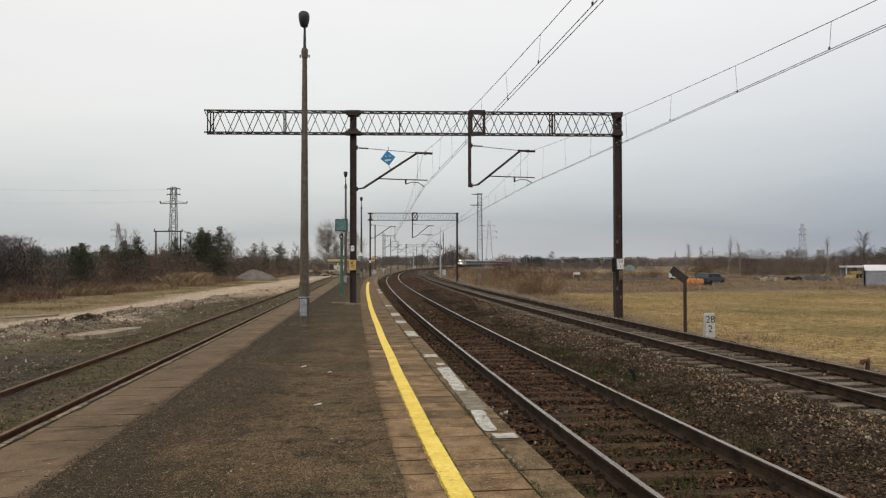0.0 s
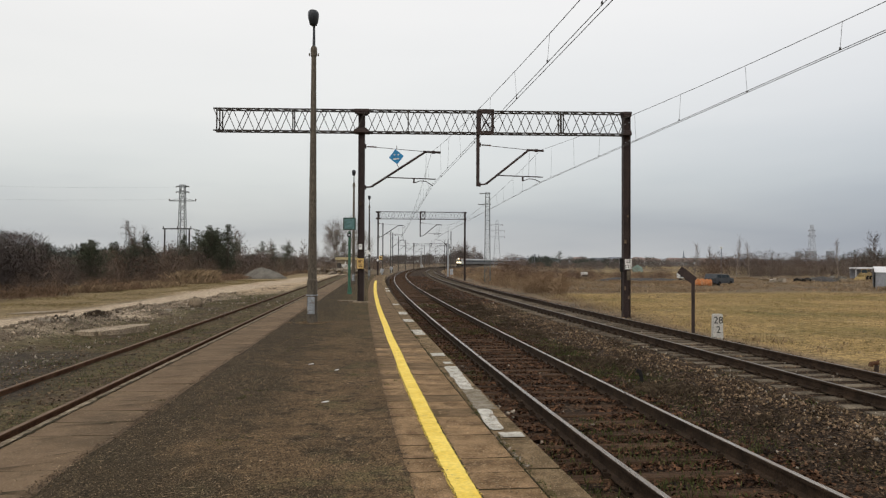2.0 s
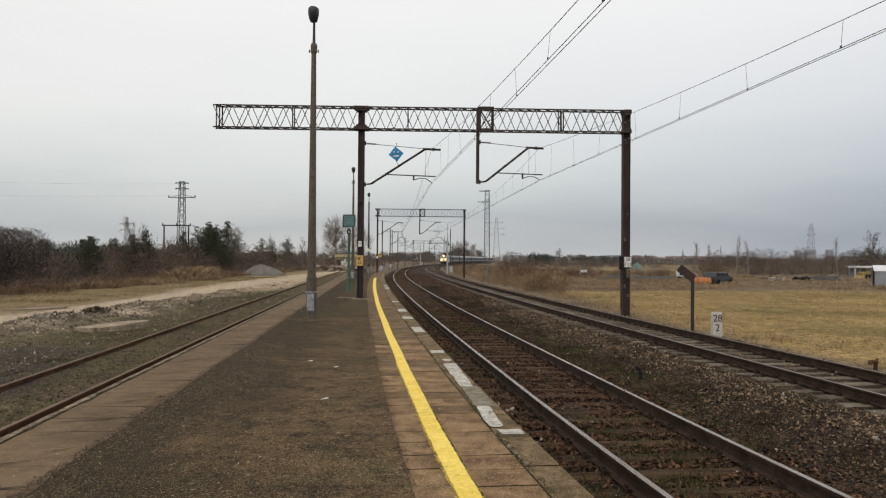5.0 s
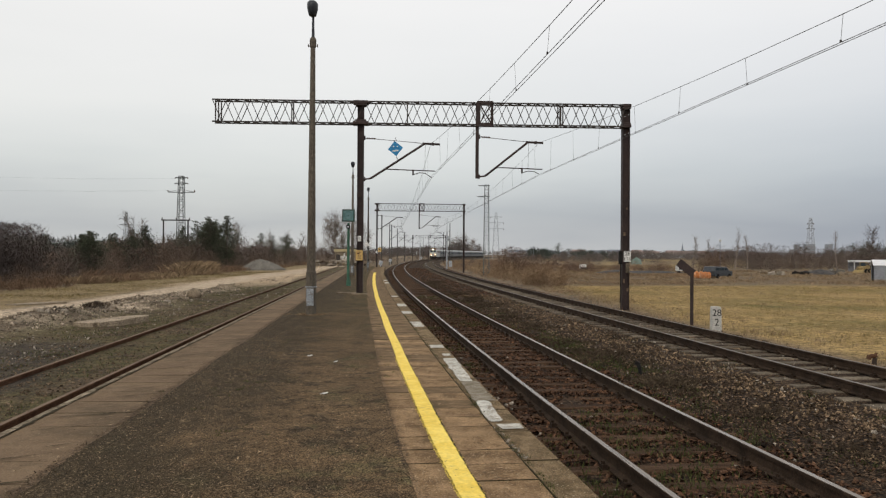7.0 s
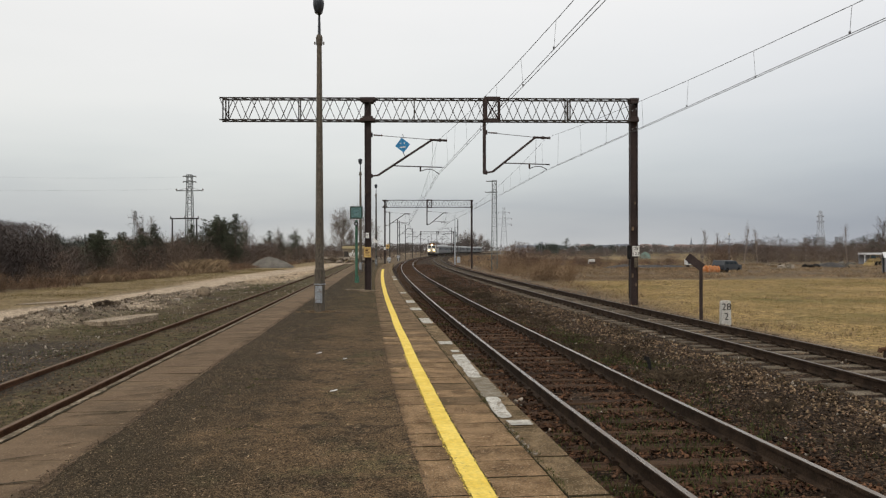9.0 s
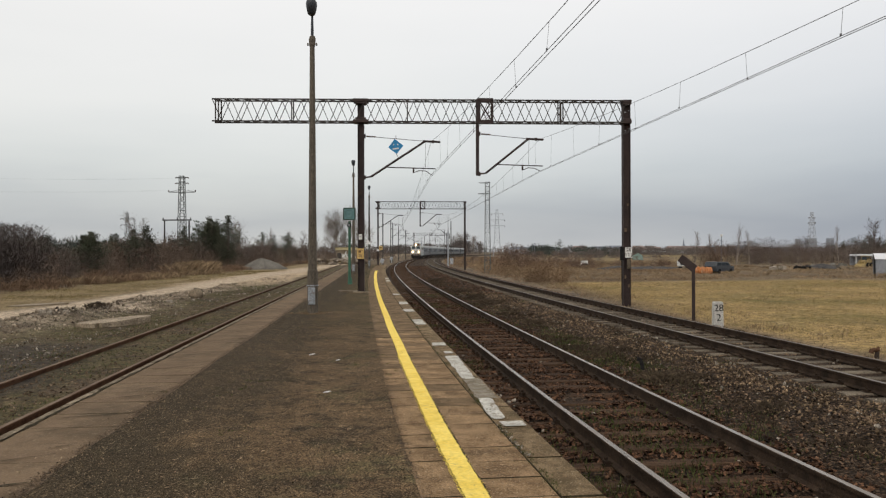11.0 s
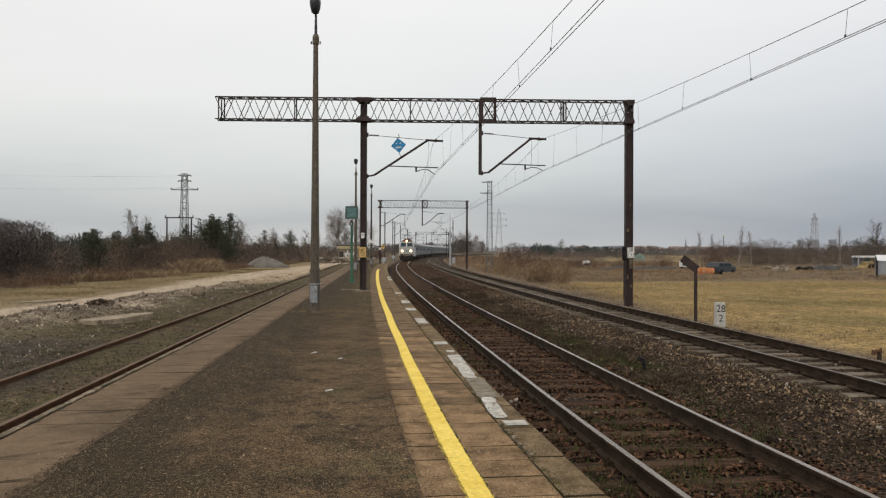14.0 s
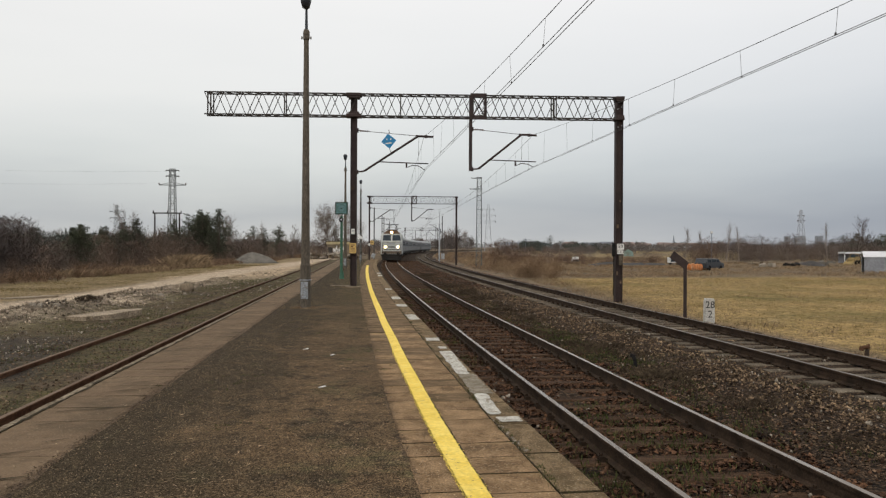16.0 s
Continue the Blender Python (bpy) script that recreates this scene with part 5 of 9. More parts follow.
def locomotive():
    """Built with its front towards -y, its middle at the origin, rails at z = 0."""
    lo = thing("locomotive", "pale dusty electric locomotive with three lit headlights on the rails", "train")
    L = 8.0
    ms = Mesh()
    rings = []
    for y, half, z1 in ((-L + 0.30, 1.30, 3.40), (-L + 1.1, 1.50, 3.60), (-4, 1.50, 3.60), (4, 1.50, 3.60), (L - 0.75, 1.50, 3.60), (L - 0.30, 1.44, 3.55)):
        rings.append(body_ring(y, half, 0.92, z1, 0.30))
    ms.loft(rings)
    part("body", ms, CREAM, lo, bevel=0.03)
    # front: lower panel, raked windscreen frame
    ms = Mesh()
    ms.loft([[Vector((sx * hw, y, z)) for sx, z in ((-1, z0), (1, z0), (1, z1), (-1, z1))] for y, hw, z0, z1 in ((-L + 0.32, 1.45, 0.92, 2.75), (-L, 1.36, 0.98, 2.66))])
    part("nose", ms, CREAM, lo, bevel=0.05)
    ms = Mesh()
    ms.loft([[Vector((sx * hw, y + (z - 2.7) * 0.28, z)) for sx, z in ((-1, 2.66), (1, 2.66), (0.86, 3.70), (-0.86, 3.70))] for y, hw in ((-L + 0.40, 1.46), (-L + 0.06, 1.38))])
    part("windscreen_frame", ms, CREAM, lo, bevel=0.04)
    for sx in (-1, 1):
        ms = Mesh()
        ms.loft([[Vector((sx * 0.66 + ax * 0.56, y + (z - 2.7) * 0.28, z)) for ax, z in ((-1.02, 2.78), (1.02, 2.78), (0.94 - 0.14 * (sx > 0), 3.54), (-0.94 + 0.14 * (sx < 0), 3.54))] for y in (-L + 0.08, -L + 0.045)])
        part("windscreen", ms, GLASS_DARK, lo, "dark cab window")
        ms = Mesh()
        ms.tube((sx * 0.84, -L - 0.04, 1.92), (sx * 0.84, -L + 0.1, 1.92), 0.24, n=16)
        lamp = part("lamp_housing", ms, ZINC, lo)
        # glowing ring added behind the lamp for the halo
        ms = Mesh()
        ms.tube((sx * 0.84, -L - 0.05, 1.92), (sx * 0.84, -L - 0.04, 1.92), 0.215, n=16)
        part("reflector", ms, HALO_GLOW, lamp, "warm glowing ring giving the headlight a halo")
        ms = Mesh()
        ms.tube((sx * 0.84, -L - 0.06, 1.92), (sx * 0.84, -L - 0.038, 1.92), 0.10, n=16)
        part("headlight", ms, HEADLIGHT, lamp, "glowing yellowish headlight")
        ms = Mesh()
        ms.tube((sx * 0.875, -L - 0.55, 1.0), (sx * 0.875, -L + 0.1, 1.0), 0.10, n=10)
        ms.tube((sx * 0.875, -L - 0.62, 1.0), (sx * 0.875, -L - 0.55, 1.0), 0.21, n=14)
        part("buffer", ms, UNDER, lo)
    ms = Mesh()
    ms.tube((0, -L + 0.12, 3.90), (0, -L + 0.5, 3.90), 0.24, n=16)
    lamp = part("lamp_housing", ms, ROOF_BROWN, lo)
    # same added halo ring for the top lamp
    ms = Mesh()
    ms.tube((0, -L + 0.105, 3.90), (0, -L + 0.12, 3.90), 0.20, n=16)
    part("reflector", ms, HALO_GLOW, lamp, "warm glowing ring giving the headlight a halo")
    ms = Mesh()
    ms.tube((0, -L + 0.09, 3.90), (0, -L + 0.118, 3.90), 0.10, n=16)
    part("headlight", ms, HEADLIGHT, lamp, "glowing yellowish headlight")
    ms = Mesh()
    ms.loft([[Vector((sx, y, z)) for sx, z in ((-1.20, 3.62), (1.20, 3.62), (1.0, 3.86), (0.62, 4.04), (-0.62, 4.04), (-1.0, 3.86))] for y in (-L + 0.42, -L + 1.5)])
    part("roof_brow", ms, ROOF_BROWN, lo, bevel=0.03)
    ms = Mesh()
    ms.box((0, -L - 0.006, 1.18), (2.68, 0.02, 0.34))
    part("dirt_band", ms, BROWN_DIRT, lo, "brown dirty band above the buffer beam")
    ms = Mesh()
    ms.box((0, -L - 0.02, 2.34), (0.8, 0.02, 0.14))
    part("number_panel", ms, ZINC, lo)
    for z in (1.86, 1.94, 2.02):
        ms = Mesh()
        ms.box((0, -L - 0.012, z), (0.95, 0.03, 0.045))
        part("grille_slat", ms, UNDER, lo, "dark slat between the headlights")
    for sx in (-1, 1):
        ms = Mesh()
        ms.tube((sx * 1.22, -L - 0.03, 1.2), (sx * 1.22, -L - 0.03, 2.5), 0.025, n=5)
        part("grab_rail", ms, UNDER, lo)
        ms = Mesh()
        ms.bar((sx * 0.30, -L + 0.03, 2.80), (sx * 0.62, -L + 0.14, 3.28), 0.025)
        part("wiper", ms, UNDER, lo)
        ms = Mesh()
        ms.box((sx * 1.20, -L - 0.16, 0.42), (0.34, 0.22, 0.05))
        part("step", ms, UNDER, lo)
    ms = Mesh()
    ms.box((0, -L - 0.03, 1.56), (2.1, 0.04, 0.07))
    part("handrail", ms, UNDER, lo)
    ms = Mesh()
    ms.box((0, -L - 0.012, 2.58), (2.5, 0.03, 0.06))
    part("trim_strip", ms, BROWN_DIRT, lo)
    ms = Mesh()
    ms.box((0, -L + 0.1, 0.80), (2.8, 0.3, 0.30))
    ms.loft([[Vector((sx * hw, y, z)) for sx, z in ((-1, 0.14), (1, 0.14), (1, 0.68), (-1, 0.68))] for y, hw in ((-L + 0.3, 1.30), (-L - 0.1, 1.05))])
    ms.box((0, 0, 0.78), (2.7, 15.2, 0.36))
    part("buffer_beam", ms, UNDER, lo, bevel=0.02)
    ms = Mesh()
    ms.box((0, 0.2, 4.02), (1.7, 11.5, 0.24))
    for y in (-2.5, 0.5, 3.2):
        ms.box((0, y, 4.2), (1.3, 1.4, 0.3))
    part("roof_equipment", ms, ROOF_BROWN, lo, bevel=0.04)
    for y, up in ((-5.6, True), (5.6, False)):
        ms = Mesh()
        zt = 5.05 if up else 4.55
        for sx in (-1, 1):
            ms.tube((sx * 0.55, y, 4.15), (sx * 0.45, y + 0.9, (4.2 + zt) / 2), 0.03, n=5)
            ms.tube((sx * 0.45, y + 0.9, (4.2 + zt) / 2), (sx * 0.5, y, zt), 0.025, n=5)
        ms.tube((-0.55, y, 4.16), (0.55, y, 4.16), 0.05, n=6)
        ms.tube((-0.95, y, zt), (0.95, y, zt), 0.03, n=6)
        ms.tube((-0.8, y + 0.25, zt - 0.02), (0.8, y + 0.25, zt - 0.02), 0.025, n=6)
        part("pantograph", ms, UNDER, lo, "raised pantograph" if up else "folded pantograph")
    for sx in (-1, 1):
        for y in (-6.6, 6.6):
            ms = Mesh()
            ms.box((sx * 1.50, y, 3.05), (0.02, 0.8, 0.7))
            part("side_window", ms, GLASS_DARK, lo)
        ms = Mesh()
        ms.box((sx * 1.505, 0, 2.9), (0.02, 9.0, 0.55))
        part("side_grille", ms, BROWN_DIRT, lo)
    for y in (-4.2, 4.2):
        bogie(lo, y, 0.62, 3.0)
    return lo


def coach():
    co = thing("coach", "grey-blue passenger coach with dark window band and pale roof", "train", group="coaches of the train")
    L = 12.25
    ms = Mesh()
    ms.loft([body_ring(y, 1.44, 1.0, 3.35, 0.0, 2) for y in (-L, -L + 0.05, L - 0.05, L)])
    part("body", ms, COACH_SIDE, co, bevel=0.03)
    ms = Mesh()
    ring = lambda y: [Vector((-1.45 * math.cos(math.pi * k / 10), y, 3.36 + 0.68 * math.sin(math.pi * k / 10) ** 0.75)) for k in range(11)]
    ms.loft([ring(-L), ring(L)])
    part("roof", ms, ROOF, co, smooth=False)
    for sx in (-1, 1):
        ms = Mesh()
        ms.box((sx * 1.445, 0, 2.55), (0.02, 2 * L - 0.4, 1.05))
        part("window_band", ms, COACH_BAND, co)
        for k in range(11):
            ms = Mesh()
            ms.box((sx * 1.46, -9.4 + k * 1.88, 2.56), (0.02, 1.25, 0.82))
            part("window", ms, GLASS_DARK, co)
        for y in (-11.3, 11.3):
            ms = Mesh()
            ms.box((sx * 1.46, y, 2.2), (0.02, 0.85, 2.0))
            part("door", ms, COACH_SIDE, co, "coach door")
    for y in (-L - 0.15, L + 0.15):
        ms = Mesh()
        ms.box((0, y, 2.2), (1.3, 0.3, 2.2))
        part("gangway", ms, UNDER, co)
    ms = Mesh()
    ms.box((0, 0, 0.85), (2.5, 2 * L - 0.6, 0.3))
    for y in (-3.5, 0.5, 4):
        ms.box((0, y, 0.6), (2.4, 2.2, 0.5))
    part("underframe", ms, UNDER, co)
    for y in (-9.2, 9.2):
        bogie(co, y, 0.46, 2.5)
    return co


TRAIN = [(locomotive(), 8.6, 4.2)]
first_coach = coach()
TRAIN += [(first_coach if k == 0 else copy_thing(first_coach, Matrix()), 12.45, 9.2) for k in range(8)]

# way along the near track
WAY_Y = np.arange(40.0, 1000.0, 1.0)
WAY_S = np.concatenate([[0], np.cumsum(np.hypot(1.0, np.diff([centre(y) for y in WAY_Y])))])
S_END = float(np.interp(103.5, WAY_Y, WAY_S))
SPEED = 22.8


def on_way(s):
    y = float(np.interp(s, WAY_S, WAY_Y))
    return beside(y, 0.0, 0.0)


def motions():
    times = [k * 0.5 for k in range(33)]
    lead = 0.0
    for ob, half, pivot in TRAIN:
        rows = []
        for t in times:
            mid = S_END + SPEED * (16.0 - t) - 0.8 * max(0.0, 4.0 - t) ** 2 + lead + half
            a, b = on_way(mid - pivot), on_way(mid + pivot)
            d = b - a
            rows.append((t, Matrix.Translation((a + b) / 2) @ Matrix.Rotation(math.atan2(-d.x, d.y), 4, "Z")))
        walk(ob, rows)
        lead += 2 * half


# ---- plants ----
BARK_DARK = surface("dark wet twig", (0.070, 0.053, 0.046), (0.114, 0.088, 0.075), 0.6, 8, 0.95, 0.0, island=0.25, objrand=0.2, spec=0.1)
# darker copy of the twig above, with the thicket's shade in its colour
BARK_SHADE = surface("twig darkened as in shade", (0.056, 0.047, 0.044), (0.098, 0.083, 0.077), 0.6, 8, 0.95, 0.0, island=0.25, objrand=0.2, spec=0.1)
BARK_BROWN = surface("brown twig", (0.118, 0.085, 0.063), (0.184, 0.134, 0.100), 0.6, 8, 0.95, 0.0, island=0.25, objrand=0.2, spec=0.1)
BARK_RUST = surface("reddish brown twig", (0.128, 0.083, 0.060), (0.200, 0.134, 0.096), 0.6, 8, 0.95, 0.0, island=0.3, objrand=0.2, spec=0.1)
BARK_GREY = surface("grey brown bark", (0.130, 0.106, 0.088), (0.20, 0.166, 0.140), 0.6, 8, 0.95, 0.0, island=0.15, objrand=0.2, spec=0.1)
# bark of faint far trees, lightened to carry the haze in its colour
FAR_BARK = surface("grey brown bark paled by haze", (0.17, 0.140, 0.122), (0.245, 0.205, 0.180), 0.6, 8, 0.95, 0.0, island=0.2, objrand=0.15, spec=0.1)
NEEDLES = surface("dark pine needles", (0.042, 0.048, 0.032), (0.076, 0.084, 0.055), 1.2, 20, 0.9, 0.0, island=0.4, objrand=0.25, spec=0.1)
STRAW = surface("dry straw grass", (0.20, 0.142, 0.085), (0.33, 0.245, 0.155), 0.5, 10, 0.95, 0.0, island=0.35, spec=0.1)
STRAW_BROWN = surface("rusty pale brown dead grass", (0.172, 0.116, 0.071), (0.305, 0.212, 0.130), 0.22, 10, 0.95, 0.0, island=0.38, spec=0.1)
STRAW_OLIVE = surface("olive dry grass", (0.125, 0.098, 0.040), (0.215, 0.165, 0.075), 0.4, 10, 0.95, 0.0, island=0.3, spec=0.1)
FIELD_STRAW = surface("short field straw", (0.205, 0.148, 0.062), (0.300, 0.220, 0.102), 0.5, 10, 0.95, 0.0, island=0.25, spec=0.1)
FIELD_OLIVE = surface("short olive field grass", (0.165, 0.128, 0.050), (0.245, 0.186, 0.080), 0.4, 10, 0.95, 0.0, island=0.25, spec=0.1)
STRAW_RUST = surface("rusty brown dead weeds", (0.135, 0.088, 0.057), (0.245, 0.166, 0.108), 0.4, 10, 0.95, 0.0, island=0.4, spec=0.1)
WEED = surface("dark dead weed stems", (0.040, 0.030, 0.021), (0.090, 0.068, 0.045), 1.0, 10, 0.95, 0.0, island=0.4, spec=0.1)
MOSS = surface("thin olive grass", (0.048, 0.058, 0.020), (0.090, 0.094, 0.038), 1.0, 20, 0.95, 0.0, island=0.4, spec=0.1)
FAR_TREES = surface("far leafless woods", (0.084, 0.072, 0.066), (0.132, 0.115, 0.106), 0.05, 1.5, 0.95, 0.0, island=0.3, spec=0.1)
FAR_PINES = surface("far pine woods", (0.030, 0.040, 0.034), (0.050, 0.062, 0.052), 0.05, 1.5, 0.95, 0.0, island=0.3, spec=0.1)


def tubes(name, segs, mat, sides=3):
    """Thin tapered sticks from rows of two ends and two radii, in one mesh."""
    a = np.array(segs, float)
    p0, p1, r0, r1 = a[:, 0:3], a[:, 3:6], a[:, 6:7], a[:, 7:8]
    d = p1 - p0
    d /= np.linalg.norm(d, axis=1, keepdims=True) + 1e-9
    ref = np.where(np.abs(d[:, 2:3]) > 0.9, np.array([[1.0, 0, 0]]), np.array([[0, 0, 1.0]]))
    u = np.cross(d, ref)
    u /= np.linalg.norm(u, axis=1, keepdims=True)
    w = np.cross(d, u)
    ring = []
    for p, r in ((p0, r0), (p1, r1)):
        for k in range(sides):
            an = 2 * math.pi * k / sides
            ring.append(p + (u * math.cos(an) + w * math.sin(an)) * r)
    v = np.stack(ring, 1).reshape(-1, 3)
    base = np.arange(len(a))[:, None] * 2 * sides
    faces = []
    for k in range(sides):
        j = (k + 1) % sides
        faces.append(base + np.array([[k, j, sides + j, sides + k]]))
    return arrays_mesh(name, v, np.concatenate(faces, 0), mat)


def grow(rnd, segs, p, d, length, r, level, kids, spread, lift, least=0.004):
    """Adds a branch with its side branches."""
    n = 3 if level else 2
    step = length / n
    rad = r
    for k in range(n):
        d = (d + Vector((rnd.uniform(-1, 1), rnd.uniform(-1, 1), rnd.uniform(-0.6, 0.9) + lift)) * 0.16).normalized()
        q = p + d * step
        r2 = max(rad * 0.72, least)
        segs.append((*p, *q, rad, r2))
        if level:
            for _ in range(kids):
                ang = rnd.uniform(0, 2 * math.pi)
                side = d.orthogonal().normalized()
                side = Matrix.Rotation(ang, 3, d) @ side
                cd = (d * (1 - spread) + side * spread + Vector((0, 0, lift * 0.4))).normalized()
                at_p = p.lerp(q, rnd.uniform(0.3, 1.0))
                grow(rnd, segs, at_p, cd, length * rnd.uniform(0.42, 0.62), max(r2 * 0.6, least), level - 1, kids, spread, lift, least)
        p, rad = q, r2
    return p


def with_twigs(me, roots, ways, widths, mat):
    """Joins fine twigs, each a sliver from its root along its way, to a mesh of stems."""
    nv = len(me.vertices)
    v = np.empty(nv * 3, np.float32)
    me.vertices.foreach_get("co", v)
    f = np.empty(len(me.loops), np.int32)
    me.loops.foreach_get("vertex_index", f)
    ref = np.stack([ways[:, 1], -ways[:, 0], 0.3 * ways[:, 2] + 1e-3], 1)
    side = ref / np.linalg.norm(ref, axis=1, keepdims=True) * widths[:, None]
    mid = roots + ways * 0.55 + side * 2.0
    tw = np.stack([roots - side, roots + side, mid + side * 0.6, roots + ways], 1).reshape(-1, 3)
    tf = np.arange(len(roots) * 4).reshape(-1, 4) + nv
    return arrays_mesh(me.name, np.concatenate([v.reshape(-1, 3), tw]), np.concatenate([f.reshape(-1, 4), tf]), mat)


def shrub_mesh(seed, height, mat, stems=6, twigs=1150, width=0.0080):
    rnd = random.Random(seed)
    r = np.random.default_rng(seed)
    segs = []
    for _ in range(stems):
        a = rnd.uniform(0, 6.283)
        lean = rnd.uniform(0.05, 0.5)
        d = Vector((math.cos(a) * lean, math.sin(a) * lean, 1)).normalized()
        grow(rnd, segs, Vector((math.cos(a) * rnd.uniform(0, 0.5), math.sin(a) * rnd.uniform(0, 0.5), -0.1)), d,
             height * rnd.uniform(0.36, 0.54), height * 0.003 + 0.006, 1, 2, 0.5, 0.22, width)
    # fine twigs fill a ragged dome round the stems
    g = np.array(segs)
    pick = r.integers(0, len(g), twigs)
    t = r.uniform(0, 1, (twigs, 1))
    along = g[pick, 0:3] * (1 - t) + g[pick, 3:6] * t + r.normal(0, 0.2, (twigs, 3)) * height / 4
    a = r.uniform(0, 6.283, twigs)
    up = r.uniform(0, 1, twigs) ** 0.85
    ragged = 1 + 0.22 * np.sin(a * 3 + seed) + 0.14 * np.sin(a * 7 + up * 5 + seed)
    reach = 0.40 * height * np.sqrt(r.uniform(0, 1, twigs)) * (0.30 + 0.70 * np.sqrt(1 - up ** 2)) * ragged
    dome = np.stack([np.cos(a) * reach, np.sin(a) * reach, up * height * 0.80 * (0.86 + 0.14 * ragged)], 1)
    roots = np.where(r.uniform(0, 1, (twigs, 1)) < 0.7, dome, along)
    roots[:, 2] = np.clip(roots[:, 2], 0.02, height * 0.88)
    a, lean, ln = a + r.normal(0, 0.8, twigs), r.uniform(0.2, 1.1, twigs), height * r.uniform(0.03, 0.095, twigs)
    ways = np.stack([np.cos(a) * lean, np.sin(a) * lean, r.uniform(0.1, 1.0, twigs)], 1) * ln[:, None]
    return with_twigs(tubes("shrub", segs, mat), roots, ways, width * r.uniform(0.5, 1.1, twigs), mat)


def bare_tree(label, x, y, z, height, seed, mat, kids=3, slim=0.5, least=0.012, twigs=1500, haze=0.0):
    rnd = random.Random(seed)
    t = thing("bare_tree", label, "tree", (x, y, z), rnd.uniform(0, 360), group="leafless trees")
    trunk, crown = [], []
    p, d, r = Vector((0, 0, -0.2)), Vector((0, 0, 1)), height * 0.016
    n = 9
    for k in range(n):
        d = (d + Vector((rnd.uniform(-1, 1), rnd.uniform(-1, 1), 1.5)) * 0.10).normalized()
        q = p + d * height / n
        trunk.append((*p, *q, r, r * 0.85))
        if k > 1:
            for _ in range(3):
                a = rnd.uniform(0, 6.283)
                cd = (Vector((math.cos(a), math.sin(a), 0)) * slim + d * (1 - slim * 0.5)).normalized()
                grow(rnd, crown, p.lerp(q, rnd.random()), cd, height * (0.42 - 0.028 * k) * rnd.uniform(0.7, 1.1), r * 0.45, 1, kids, 0.45, 0.3, least)
        p, r = q, r * 0.85
    part("trunk", tubes("trunk", trunk, mat, 6), None, t)
    rg = np.random.default_rng(seed)
    g, m = np.array(crown), twigs
    pick, f = rg.integers(0, len(g), m), rg.uniform(0, 1, (m, 1))
    roots = g[pick, 0:3] * (1 - f) + g[pick, 3:6] * f + rg.normal(0, 1, (m, 3)) * haze * height
    along = g[pick, 3:6] - g[pick, 0:3]
    along /= np.linalg.norm(along, axis=1, keepdims=True)
    ways = (along + rg.normal(0, 0.45, (m, 3)) + np.array([[0, 0, 0.3]])) * (height * rg.uniform(0.03, 0.10, m))[:, None]
    part("crown", with_twigs(tubes("crown", crown, mat), roots, ways, least * 0.7 * rg.uniform(0.5, 1.1, m), mat), None, t, "leafless twigs")
    return t


def pine(x, y, z, height, seed, wide=0.28, bare=0.08):
    rnd = random.Random(seed)
    height *= 1.02 if y > 90 else 0.86
    t = thing("pine_tree", "dark green pine standing among leafless shrubs", "tree", (x, y, z), 0, group="pines")
    bend = Vector((rnd.uniform(-0.03, 0.03), rnd.uniform(-0.03, 0.03), 0)) * height
    part("trunk", tubes("trunk", [(0, 0, -0.2, bend.x * 0.5, bend.y * 0.5, height * 0.5, height * 0.018, height * 0.012), (bend.x * 0.5, bend.y * 0.5, height * 0.5, bend.x, bend.y, height * 0.97, height * 0.012, 0.01)], BARK_DARK, 6), None, t)
    limbs, vs, fs = [], [], []
    zz = height * bare
    sway = rnd.uniform(0, 6.283)
    while zz < height * 0.985:
        f = (zz - height * bare) / (height * (1 - bare))
        full = height * wide * 1.45 * (max(0.0, 1 - f ** 1.6) ** 0.9 + 0.06) * (0.8 + 0.2 * min(1.0, f * 4))
        for k in range(rnd.randint(3, 5) if f < 0.85 else 3):
            a = rnd.uniform(0, 6.283)
            reach = full * rnd.uniform(0.45, 1.2) * (1 + 0.3 * math.sin(a * 2 + sway + f * 5))
            root = bend * (zz / height) + Vector((0, 0, zz))
            tip = root + Vector((math.cos(a) * reach, math.sin(a) * reach, reach * rnd.uniform(0.0, 0.55)))
            limbs.append((*root, *tip, 0.022, 0.007))
            out = Vector((math.cos(a), math.sin(a), 0.5))
            for j in range(int(9 + reach * 30)):
                c = root.lerp(tip, rnd.uniform(0.2, 1.05)) + Vector((rnd.uniform(-1, 1), rnd.uniform(-1, 1), rnd.uniform(-0.5, 0.7))) * (0.10 + reach * 0.24)
                s = rnd.uniform(0.08, 0.20)
                way = (out + Vector((rnd.uniform(-1, 1), rnd.uniform(-1, 1), rnd.uniform(-0.4, 1.2)))).normalized() * s
                wide_ = way.orthogonal().normalized() * s * 0.24
                n0 = len(vs)
                vs += [c - wide_, c + wide_, c + way]
                fs.append((n0, n0 + 1, n0 + 2))
        zz += height * rnd.uniform(0.03, 0.055)
    part("branchwork", tubes("branchwork", limbs, BARK_DARK), None, t)
    part("crown", arrays_mesh("crown", np.array([tuple(v) for v in vs]), np.array(fs), NEEDLES), None, t, "tufts of dark green needles")
    return t


